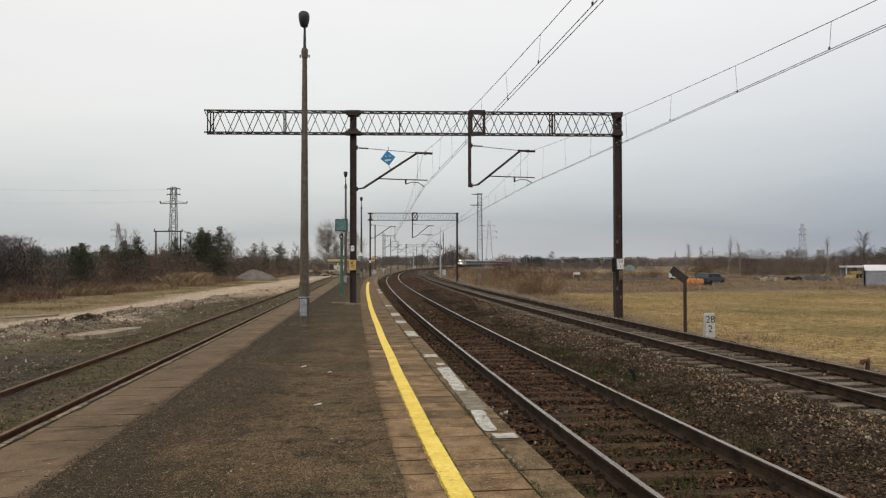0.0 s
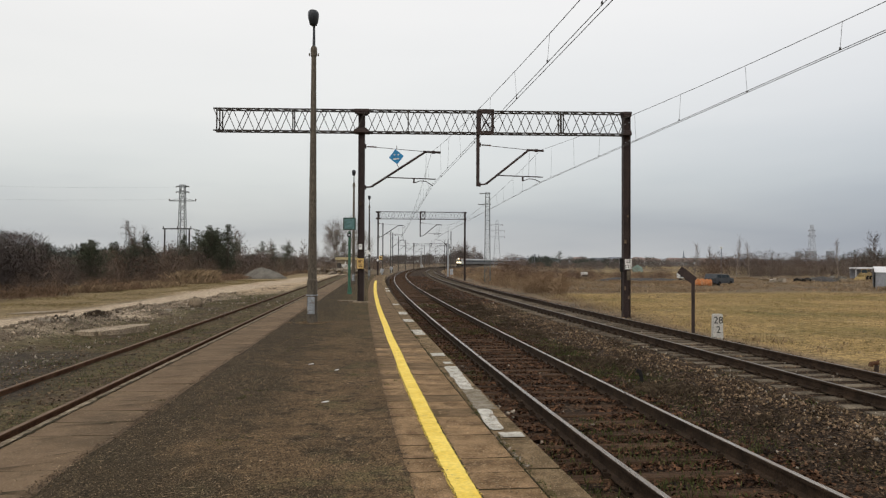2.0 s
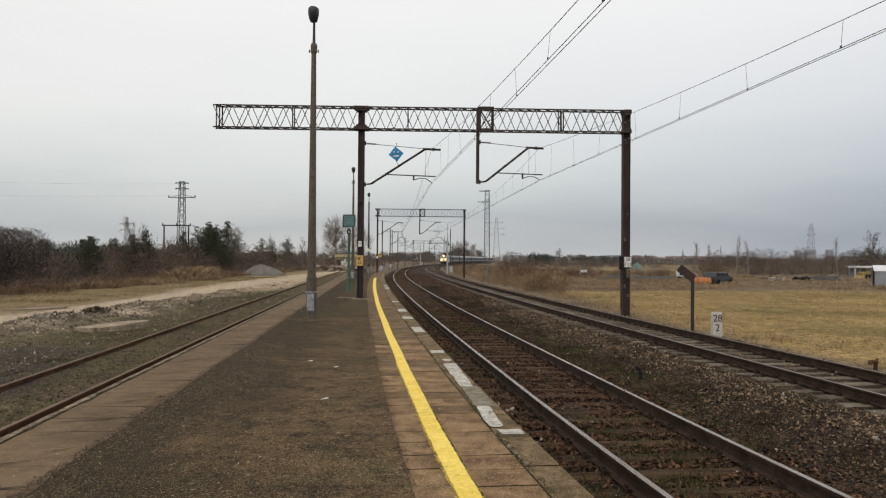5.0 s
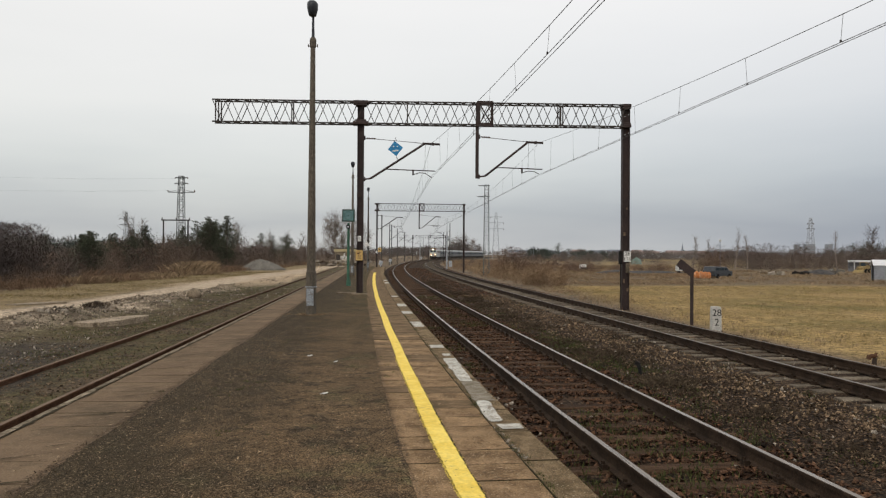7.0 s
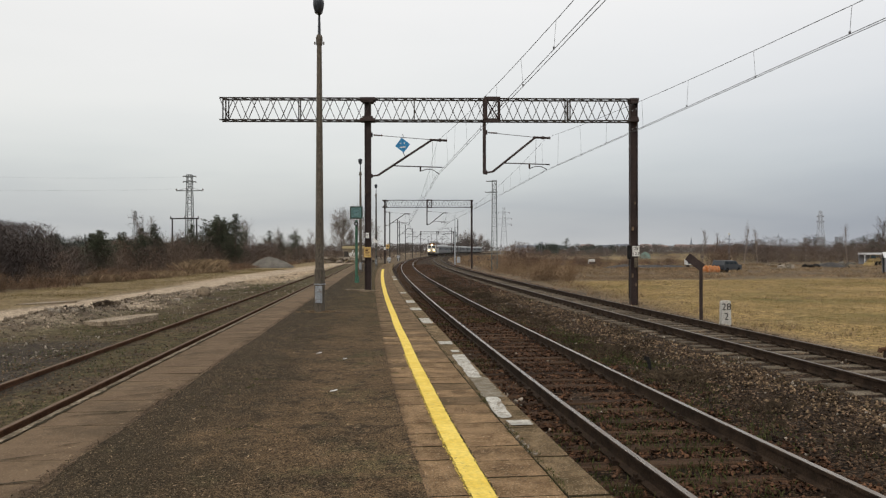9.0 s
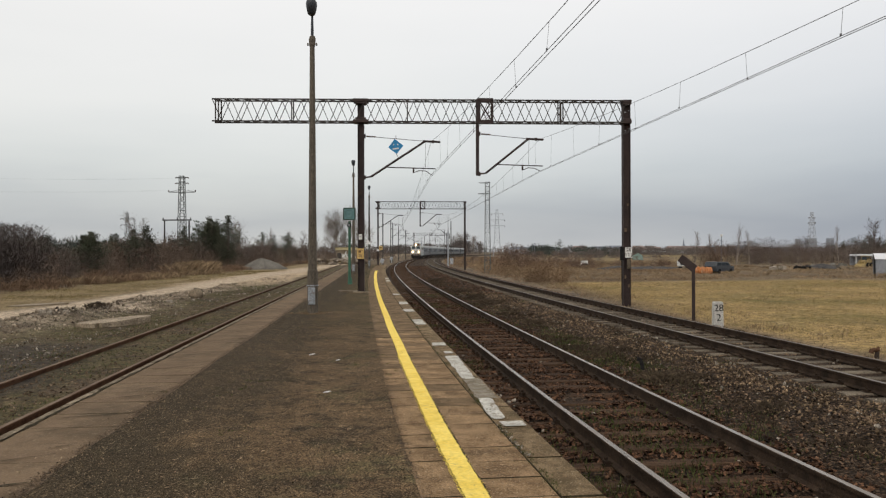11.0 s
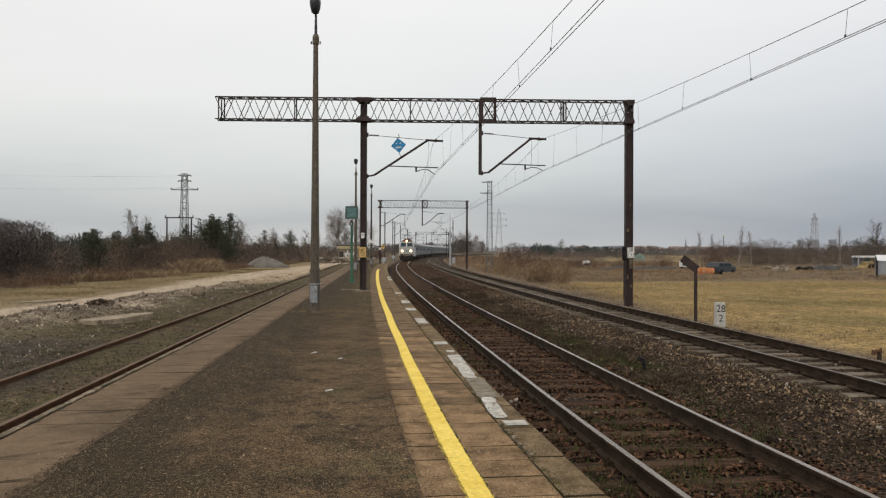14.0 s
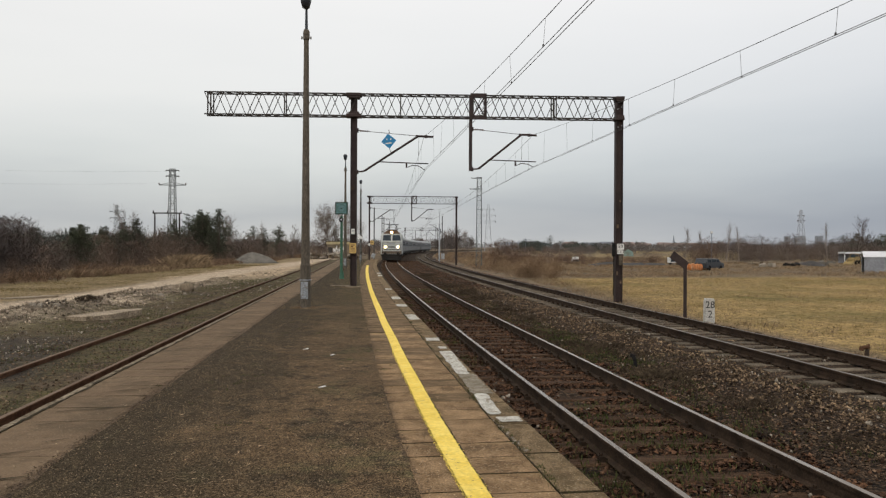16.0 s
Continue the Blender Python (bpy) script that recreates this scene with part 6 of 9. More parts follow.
def tufts(name, xs, ys, zs, heights, mat, label, category, blades=14, width=0.02, seed=1, spread=0.22, bend=(0.05, 0.75)):
    """Many bent blades of grass in one mesh."""
    rng = np.random.default_rng(seed)
    n = len(xs)
    X, Y, Z, H = (np.repeat(np.asarray(a, float), blades) for a in (xs, ys, zs, heights))
    m = n * blades
    X, Y = X + rng.normal(0, spread, m), Y + rng.normal(0, spread, m)
    H = H * rng.uniform(0.45, 1.1, m)
    a, lean = rng.uniform(0, 6.283, m), rng.uniform(*bend, m)
    dx, dy = np.cos(a) * lean * H, np.sin(a) * lean * H
    sa = rng.uniform(0, 6.283, m)
    sx, sy = np.cos(sa) * width, np.sin(sa) * width
    v = np.stack([np.stack([X - sx, Y - sy, Z - 0.03], 1), np.stack([X + sx, Y + sy, Z - 0.03], 1),
                  np.stack([X + sx * 0.6 + dx * 0.4, Y + sy * 0.6 + dy * 0.4, Z + H * 0.6], 1), np.stack([X + dx, Y + dy, Z + H * 0.95], 1)], 1).reshape(-1, 3)
    b = np.arange(m)[:, None] * 4
    return tagged(new(name, arrays_mesh(name, v, b + np.array([[0, 1, 2, 3]]), mat)), label, category, kind="stuff")


def gz(x, y):
    return float(ground_height(np.array([x], float), np.array([y], float))[0])


SHRUBS_DARK = [shrub_mesh(100 + k, 4.0, BARK_DARK) for k in range(4)]
SHRUBS_SHADE = [shrub_mesh(110 + k, 4.0, BARK_SHADE) for k in range(3)]
SHRUBS_BROWN = [shrub_mesh(200 + k, 3.4, BARK_BROWN) for k in range(4)]
SHRUBS_GREY = [shrub_mesh(300 + k, 4.2, BARK_GREY) for k in range(3)]
THIN_SHRUBS = [shrub_mesh(400 + k, 3.8, (BARK_DARK, BARK_BROWN, BARK_GREY)[k % 3], 3, 260, 0.016) for k in range(6)]
LIGHT_BROWN = [shrub_mesh(500 + k, 3.4, BARK_BROWN, 6, 430, 0.013) for k in range(3)]
SHRUBS_RUST = [shrub_mesh(700 + k, 3.0, BARK_RUST, 9, 1300, 0.010) for k in range(3)]
TALL_WEEDS = [shrub_mesh(800 + k, 3.0, STRAW_BROWN, 7, 600, 0.011) for k in range(3)]
LIGHT_GREY = [shrub_mesh(600 + k, 4.2, BARK_GREY, 6, 430, 0.013) for k in range(3)]


def place_shrub(mesh, x, y, size, rnd, label, group):
    ob = new("shrub", mesh)
    ob.matrix_basis = Matrix.LocRotScale((x, y, gz(x, y)), Euler((0, 0, rnd.uniform(0, 6.28))), (size * rnd.uniform(0.9, 1.25), size * rnd.uniform(0.9, 1.25), size))
    return tagged(ob, label, "shrub", group)


FAR_SHRUBS = []


def far_shrub(x, y, size, rnd):
    """Notes a shrub too far off to be told apart; all of them become one object."""
    me = rnd.choice(THIN_SHRUBS)
    v = np.empty(len(me.vertices) * 3, np.float32)
    me.vertices.foreach_get("co", v)
    v = v.reshape(-1, 3)
    a = rnd.uniform(0, 6.28)
    c, s = math.cos(a) * size, math.sin(a) * size
    v = np.stack([v[:, 0] * c - v[:, 1] * s + x, v[:, 0] * s + v[:, 1] * c + y, v[:, 2] * size + gz(x, y)], 1)
    f = np.empty(len(me.loops), np.int32)
    me.loops.foreach_get("vertex_index", f)
    FAR_SHRUBS.append((me.materials[0], v, f.reshape(-1, 4)))


rnd = random.Random(5)
# the belt of scrub beyond the dirt road
for row, (dx, size, step) in enumerate(((0.0, 0.46, 2.0), (2.2, 0.80, 1.9), (4.8, 1.02, 2.0), (8.0, 1.12, 3.6))):
    y = 33.0 + row * 2
    while y < 200:
        x = -25.2 - 0.022 * (y - 40) - dx * (1 + y / 260) + rnd.uniform(-0.9, 0.9)
        pick = rnd.random()
        src = SHRUBS_BROWN if (row == 0 or pick < (0.12 if y < 60 else 0.42)) else (SHRUBS_GREY if pick > 0.80 else SHRUBS_DARK)
        # shrubs at the near end take the twigs with shade in their colour
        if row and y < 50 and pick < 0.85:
            src = SHRUBS_SHADE
        grow_up = (1.0 + max(0, y - 70) * 0.0030) * (1.04 if y < 47 else (0.94 if y > 84 else (0.86 if y < 61 else 0.74) + 0.14 * rnd.random()))
        if row and 64 < y < 80 and rnd.random() < 0.6:
            y += step * 0.8
            continue
        if y > 125:
            far_shrub(x, y, size * (1.0 if row < 2 else 1.25) * grow_up * rnd.uniform(0.75, 1.1), rnd)
        else:
            place_shrub(rnd.choice(src), x, y, size * (1.05 if row < 2 else 1.22) * grow_up * rnd.uniform(0.74, 1.08), rnd, "dense leafless brown shrub on the edge of the scrub", "shrubs beyond the dirt road")
        y += step * 0.93 * (1 + y / 220) * rnd.uniform(0.75, 1.25)

WEED_BUSHES = [shrub_mesh(820 + k, 3.0, STRAW_RUST, 6, 650, 0.013) for k in range(3)]
bushes = random.Random(79)
for k in range(58):
    y = 38 + 34 * bushes.random() ** 1.3
    x = -24.1 - 0.024 * (y - 40) + bushes.uniform(-1.3, 1.1)
    ob = place_shrub(bushes.choice(WEED_BUSHES), x, y, bushes.uniform(0.22, 0.42), bushes, "low rounded bush of rusty brown dead weeds before the scrub", "weed bushes before the scrub")
    ob.name = "weed_bush"
pines = random.Random(78)
for cx, cy, n, sx, sy, h in ((-32.6, 105, 15, 2.0, 4.0, 6.5), (-33.2, 70, 4, 0.7, 1.5, 4.7), (-38.0, 86, 3, 1.5, 3.0, 4.7), (-34.7, 90, 3, 0.8, 3.0, 5.8), (-33.2, 150, 3, 1.7, 2.5, 6.2), (-39.0, 93, 2, 0.9, 2.0, 4.9), (-39.4, 75, 3, 1.3, 4.0, 4.6)):
    for k in range(n):
        x, y = cx + max(-1.8, min(1.8, pines.gauss(0, 1))) * sx, cy + max(-1.8, min(1.8, pines.gauss(0, 1))) * sy
        pine(x, y, -0.25, h * pines.uniform(0.80, 1.10), int(x * 13 + y * 7), pines.uniform(0.20, 0.25))
for x, y, size in ((-26.3, 71.5, 1.1), (-27.6, 74, 1.25), (-26.2, 76, 1.0), (-25.4, 58.5, 0.8), (-26.0, 60.5, 0.9), (-25.3, 49, 0.75)):
    place_shrub(rnd.choice(SHRUBS_BROWN), x, y, size, rnd, "rounded leafless brown shrub before the scrub", "shrubs beyond the dirt road")
for x, y, h in ((-33, 118, 6.2), (-36, 130, 6.4), (-33, 140, 5.6), (-31, 160, 5.8), (-30, 172, 5.6), (-36, 88, 6.0), (-39.5, 98, 5.6), (-35, 168, 6.2), (-32, 182, 6.0), (-34.5, 124, 6.0)):
    bare_tree("slender leafless grey tree above the shrubs", x, y, -0.25, h, int(h * 100 + y), BARK_GREY, 2, 0.42, 0.009, 420)
for x, y, h in ((-29.5, 200, 11.8), (-27.0, 205, 12.2), (-31.5, 210, 10.6), (-24.5, 212, 10.4)):
    bare_tree("large leafless tree behind the low building", x, y, -0.25, h, int(h * 77 + y), BARK_GREY, 2, 0.95, 0.016, 3600, 0.03)
for x, y, h in ((8, 615, 16.5), (13, 622, 17.8), (3, 628, 15.0), (18, 612, 15.0), (11, 606, 12.5), (23, 620, 11.5)):
    bare_tree("round leafless tree beyond the bend", x, y, -2.2, h, int(h * 31 + y), FAR_BARK, 2, 1.0, 0.03, 2500, 0.05)
for x, y, h in ((82.5, 150, 7.4), (90.0, 150, 7.6)):
    bare_tree("thin leafless tree at the edge of the yard", x, y, -0.3, h, int(h * 51 + y + x), BARK_DARK, 2, 0.5, 0.016, 700)

for x, y, h in ((45.8, 124, 5.8), (61.0, 122, 5.6), (37.2, 118, 4.8), (39.4, 119, 4.4), (48.6, 126, 5.2)):
    bare_tree("slender pale leafless tree in the scrub behind the field", x, y, -0.3, h, int(h * 90 + y + x), FAR_BARK, 2, 0.12, 0.007, 60)

pine(58.5, 415, -0.3, 8.6, 77, 0.26, 0.3)

# shrubs on the right, behind the field and towards the bend
for k in range(95):
    y = rnd.uniform(122, 178)
    f = rnd.uniform(0.385, 0.64) if k < 84 else rnd.uniform(0.30, 0.34)
    x = f * y
    src = LIGHT_BROWN if rnd.random() < 0.2 else LIGHT_GREY
    if y > 142:
        far_shrub(x, y, rnd.uniform(0.8, 1.15) * (1.0 if f > 0.36 else 0.6), rnd)
    else:
        place_shrub(rnd.choice(src), x, y, rnd.uniform(0.6, 0.95) * (1.0 if f > 0.36 else 0.4), rnd, "leafless brown shrub behind the dry field", "shrubs behind the field")
for k in range(42):
    y = rnd.uniform(88, 175)
    f = rnd.uniform(0.045, 0.19)
    x = f * y + 1.5
    if x < centre(y) + SECOND + 4.0:
        continue
    place_shrub(rnd.choice(LIGHT_BROWN if rnd.random() < 0.75 else LIGHT_GREY), x, y, rnd.uniform(0.35, 0.72) if x > 0.105 * y else rnd.uniform(0.25, 0.36), rnd, "low leafless brown shrub in tall dry grass", "shrubs beside the bend")
for k in range(26):
    y = rnd.uniform(95, 125)
    x = rnd.uniform(0.17, 0.33) * y
    place_shrub(rnd.choice(LIGHT_BROWN), x, y, rnd.uniform(0.3, 0.55), rnd, "low leafless brown shrub in tall dry grass", "shrubs beside the bend")
for dirx, y, size in ((0.062, 104, 0.72), (0.070, 108, 0.85), (0.078, 106, 0.95), (0.086, 110, 0.90), (0.094, 107, 0.70), (0.148, 104, 0.60), (0.158, 106, 0.72), (0.166, 103, 0.50), (0.178, 120, 0.62), (0.104, 128, 0.7), (0.115, 132, 0.8),
                      (0.270, 108, 0.62), (0.281, 110, 0.66), (0.33, 116, 1.05), (0.340, 118, 1.2), (0.349, 115, 1.0), (0.24, 118, 0.5), (0.215, 122, 0.5), (0.095, 92, 0.5), (0.112, 88, 0.45), (0.128, 95, 0.55), (0.135, 110, 0.8), (0.141, 113, 0.7), (0.186, 98, 0.4), (0.122, 82, 0.35)):
    place_shrub(rnd.choice(SHRUBS_RUST), dirx * y, y, size * (1.5 if dirx < 0.1 else 1.22), rnd, "rounded leafless reddish brown shrub in tall dry grass", "shrubs beside the bend")
weeds = random.Random(31)
for k in range(60):
    y = 48 + 40 * weeds.random() ** 1.6
    x = weeds.uniform(0.055, 0.145) * y
    if x > centre(y) + SECOND + 3.6:
        ob = place_shrub(weeds.choice(TALL_WEEDS), x, y, weeds.uniform(0.36, 0.66), weeds, "clump of tall fluffy tan weeds beside the track", "tall weeds beside the bend")
        ob.name = "tall_weeds"
for k in range(64):
    y = rnd.uniform(118, 420)
    x = centre(y) - rnd.uniform(5, 14)
    far_shrub(x, y, rnd.uniform(0.4, 0.95), rnd)
for k in range(46):
    y = rnd.uniform(185, 420)
    x = rnd.uniform(0.02, 0.24) * y
    if x < centre(y) + SECOND + 8.0 or x < 0.1 * y:
        continue
    far_shrub(x, y, rnd.uniform(0.5, 0.85), rnd)
for k in range(70):
    y = rnd.uniform(112, 330)
    far_shrub(centre(y) + SECOND + rnd.uniform(4.0, 13), y, rnd.uniform(0.22, 0.48), rnd)
for k in range(34):
    y = rnd.uniform(165, 215)
    far_shrub(rnd.uniform(-42, -30) if k < 22 else rnd.uniform(-27, -17), y if k < 22 else rnd.uniform(182, 215), rnd.uniform(0.8, 1.3), rnd)
for k in range(13):
    pine(rnd.uniform(0.52, 0.62) * 195, rnd.uniform(188, 205), -0.3, rnd.uniform(4.6, 6.0), 900 + k, 0.34)

for mt in (BARK_DARK, BARK_BROWN, BARK_GREY):
    vs, fs, n0 = [], [], 0
    for m_, v, f in FAR_SHRUBS:
        if m_ == mt:
            vs.append(v)
            fs.append(f + n0)
            n0 += len(v)
    tagged(new("far_scrub", arrays_mesh("far_scrub", np.concatenate(vs), np.concatenate(fs), mt)), "far leafless scrub along the bend and the meadow", "scrub", kind="stuff")

# dry grass
rng = np.random.default_rng(8)


def scatter(n, x0, x1, y0, y1, keep):
    x, y = rng.uniform(x0, x1, n), rng.uniform(y0, y1, n)
    k = keep(x, y)
    return x[k], y[k]


x, y = scatter(3600, -34, -20.5, 34, 170, lambda x, y: (x < -21.6 - 0.024 * (y - 40) - 3.2 * value_noise(x, y, 5, 31)) & (x > -27.5 - 0.025 * (y - 40)) & (value_noise(x, y, 5, 39) > 0.42))
rust = value_noise(x, y, 6, 38) + 0.5 * value_noise(x, y, 1.5, 53) > 0.27
for pick, mt, lab, sd in ((rust, STRAW_RUST, "rusty brown dead weeds before the scrub", 1), (~rust, STRAW, "straw-coloured dry grass before the scrub", 11)):
    tufts("dry_grass", x[pick], y[pick], ground_height(x[pick], y[pick]), (0.10 + 0.85 * value_noise(x[pick], y[pick], 2.6, 32) ** 1.6) * 0.9, mt, lab, "grass", 26, 0.0055, sd, 0.42, (0.1, 0.9))
x, y = np.concatenate([rng.normal(-25.3, 0.9, 520), rng.normal(-25.0, 0.9, 150), rng.normal(-24.6, 0.4, 60)]), np.concatenate([rng.normal(76, 1.7, 520), rng.normal(62, 2.2, 150), rng.normal(53, 1.0, 60)])
tufts("dry_grass", x, y, ground_height(x, y), np.concatenate([rng.uniform(0.4, 1.5, 520) * np.exp(-((x[:520] + 25.3) / 1.6) ** 2), rng.uniform(0.2, 0.6, 210)]), STRAW, "thick tufts of straw-coloured grass before the scrub", "grass", 22, 0.008, 14, 0.40, (0.2, 1.2))
x, y = scatter(9000, 3, 60, 40, 175, lambda x, y: (x > centre_np(y) + SECOND + 3.6) & (x < 0.30 * y + 2) & ((y > 55 + 5 * np.clip((x - 10) / 18, 0, 1) + 5 * value_noise(x, y, 6, 33)) | (x < 0.135 * y + 1.5)))
pale = value_noise(x, y, 8, 50) + 0.4 * value_noise(x, y, 2.0, 52) > 0.80
for k, mt, lab, sd in ((pale, STRAW, "clumps of pale straw grass beside the bend", 2), (~pale, STRAW_BROWN, "tall rusty brown dead weeds beside the bend", 17)):
    tufts("dry_grass", x[k], y[k], ground_height(x[k], y[k]), (0.15 + 1.1 * value_noise(x[k], y[k], 4, 34) ** 1.8) * np.where(x[k] < 0.14 * y[k], 0.55, 0.32), mt, lab, "grass", 12, 0.010, sd, 0.42, (0.3, 1.5))
x, y = scatter(7500, -10, 60, 105, 320, lambda x, y: (x > centre_np(y) + SECOND + 3.2) & (x < centre_np(y) + SECOND + 20))
tufts("dry_grass", x, y, ground_height(x, y), 0.12 + 0.5 * value_noise(x, y, 5, 47) ** 1.5, STRAW_BROWN, "pale brown dead weeds along the far bend", "grass", 6, 0.025, 13, 0.5, (0.3, 1.4))
x, y = scatter(7500, 10, 75, 52, 118, lambda x, y: (y > 55 + 5 * np.clip((x - 10) / 18, 0, 1) + 4 * value_noise(x, y, 6, 33)) & (x > 0.12 * y))
tufts("dry_grass", x, y, ground_height(x, y), 0.04 + 0.42 * value_noise(x, y, 2.2, 35) ** 2.4, STRAW, "straw-coloured dry grass behind the field", "grass", 8, 0.018, 3, 0.34, (0.3, 1.8))
x, y = scatter(9000, 6, 40, 14, 84, lambda x, y: (x > centre_np(y) + SECOND + 2.6) & (rng.uniform(0, 1, len(x)) < np.clip(1.5 - (x - centre_np(y) - SECOND - 2.6) / 2.5, 0.12, 1)))
tufts("field_grass", x, y, ground_height(x, y), 0.05 + 0.10 * value_noise(x, y, 3, 36), STRAW, "short dry yellow grass along the field", "grass", 9, 0.008, 4, 0.15)
x, y = scatter(30000, 6, 46, 14, 64, lambda x, y: (x > centre_np(y) + SECOND + 3.2) & (x < 0.62 * y + 2) & (y < 55 + 5 * np.clip((x - 10) / 18, 0, 1)))
pick = value_noise(x, y, 2.2, 46) + 0.35 * value_noise(x, y, 0.7, 48) > 0.62
for k, mt, lab, sd in ((pick, FIELD_STRAW, "short straw-coloured grass of the field", 15), (~pick, FIELD_OLIVE, "short olive grass of the field", 16)):
    tufts("field_grass", x[k], y[k], ground_height(x[k], y[k]), 0.02 + 0.05 * value_noise(x[k], y[k], 1.6, 49), mt, lab, "grass", 4, 0.011, sd, 0.12)
x, y = scatter(5200, -24, -16.5, 20, 90, lambda x, y: (x < -17.0 - 0.035 * (y - 26)))
tufts("verge_grass", x, y, ground_height(x, y), 0.03 + 0.10 * value_noise(x, y, 3, 37) ** 2, STRAW_OLIVE, "short dry olive grass between dirt road and scrub", "grass", 9, 0.007, 5, 0.3)

# weeds between the tracks, thin grass in the siding
oy, oo = rng.uniform(4, 60, 1250), rng.normal(1.95, 0.55, 1250)
keep = (value_noise(oo * 1.0, oy, 0.8, 41) > 0.55) & (oo > 1.0)
oy, oo = oy[keep], oo[keep]
px = centre_np(oy) + oo
tufts("track_weeds", px, oy + 0.122 * oo, np.full(len(px), -0.14), 0.03 + 0.10 * value_noise(oo, oy, 0.7, 42) ** 1.5, WEED, "dark dead weeds between the two main tracks", "weeds", 24, 0.0035, 6, 0.13, (0.4, 2.2))
oy, oo = 5 + 35 * rng.uniform(0, 1, 2600) ** 1.3, rng.uniform(-1.6, 4.2, 2600)
keep = ((value_noise(oo, oy, 1.5, 43) > 0.66) | ((oo > 1.2) & (oo < 2.9) & (value_noise(oo, oy, 0.9, 45) > 0.52))) & (np.abs(np.abs(oo) - 0.7535) > 0.15)
oy, oo = oy[keep], oo[keep]
px = centre_np(oy) + oo
oy, oo = np.concatenate([oy, rng.normal(13.9, 1.0, 150), rng.normal(17.5, 2.2, 420)]), np.concatenate([oo, rng.normal(2.3, 0.3, 150), rng.normal(1.75, 0.28, 420)])
px = centre_np(oy) + oo
tufts("track_grass", px, oy + 0.122 * oo, np.full(len(px), -0.155), np.full(len(px), 0.034), MOSS, "thin green grass patches in the ballast", "grass", 12, 0.0050, 7, 0.11, (0.3, 1.4))
oy, oo = rng.uniform(4, 50, 5600), rng.uniform(-4.5, 1.3, 5600)
keep = (value_noise(oo, oy, 1.8, 44) > 0.42) & (np.abs(np.abs(oo) - 0.7535) > 0.1)
oy, oo = oy[keep], oo[keep]
px = -4.95 - 0.097 * oy + oo
tufts("siding_grass", px, oy, ground_height(px, oy) - 0.005, 0.02 + 0.04 * rng.uniform(0, 1, len(px)), MOSS, "sparse olive grass in the disused siding", "grass", 8, 0.005, 8, 0.12)
px, oy = -3.75 + rng.normal(0, 0.3, 60), 20.75 + rng.normal(0, 0.25, 60)
tufts("platform_grass", px, oy, np.full(60, PLATFORM - 0.01), np.full(60, 0.05), STRAW, "dry grass tufts round the lamp post foot", "grass", 10, 0.004, 9, 0.05)


px, oy = np.concatenate([rng.normal(-2.0, 0.13, 40), rng.normal(-2.6, 0.3, 40), rng.normal(-1.2, 0.3, 30), rng.normal(-2.9, 0.3, 40)]), np.concatenate([rng.normal(7.0, 0.12, 40), rng.normal(9.5, 0.8, 40), rng.normal(12.0, 0.8, 30), rng.normal(14.5, 1.2, 40)])
jy = np.concatenate([rng.uniform(5.2, 9, 90), rng.uniform(9, 22, 110)])
jx = centre_np(jy) - 2.012 + rng.normal(0, 0.012, 200)
tufts("joint_moss", jx, jy, np.full(200, PLATFORM), 0.006 + 0.02 * rng.uniform(0, 1, 200), MOSS, "thin moss growing in the joint of the edge blocks", "moss", 10, 0.003, 22, 0.02)
tufts("platform_moss", px, oy, np.full(150, PLATFORM), 0.008 + 0.022 * rng.uniform(0, 1, 150), MOSS, "small tufts of green moss on the asphalt", "moss", 14, 0.003, 12, 0.03)


# ---- far woods and skyline ----
def woods(label, x0, x1, y, h0, h1, mat, seed, n, deep=40.0, wide=0.5, fine=1.0, flakes=96, vary=45, twig=1.0):
    """A far belt of trees made of many small flakes."""
    r = np.random.default_rng(seed)
    cx, cy = r.uniform(x0, x1, n), y + r.uniform(0, deep, n)
    hh = h0 + (h1 - h0) * r.uniform(0, 1, n) ** 1.6 * (0.4 + 0.6 * value_noise(cx, cy * (vary < 45), vary, seed % 9))
    k = flakes
    X, Y, H = np.repeat(cx, k), np.repeat(cy, k), np.repeat(hh, k)
    m = n * k
    a, up = r.uniform(0, 6.283, m), r.uniform(0.0, 1.0, m) ** 0.9
    reach = wide * H * np.sqrt(r.uniform(0, 1, m)) * (0.25 + 0.75 * np.sqrt(1 - up ** 2))
    rx, ry, rz_ = X + np.cos(a) * reach, Y + np.sin(a) * reach, up * H * 0.84
    ln, ta = H * r.uniform(0.12, 0.32, m) * twig, r.uniform(0, 6.283, m)
    side = 0.35 if twig == 1.0 else 0.95
    tx, ty, tz = rx + np.cos(ta) * ln * side, ry + np.sin(ta) * ln * side, np.minimum(rz_ + ln * r.uniform(0.5 if twig == 1.0 else -0.1, 1.0, m), H)
    wd = H * r.uniform(0.008, 0.018, m) * fine
    v = np.stack([np.stack([rx - wd, ry, rz_ - 0.3], 1), np.stack([rx + wd, ry, rz_ - 0.3], 1), np.stack([tx, ty, tz - 0.3], 1)], 1).reshape(-1, 3)
    f = np.arange(m * 3).reshape(-1, 3)
    me = arrays_mesh("far_woods", v, f, mat)
    return tagged(new("far_woods", me), label, "woods", kind="stuff")


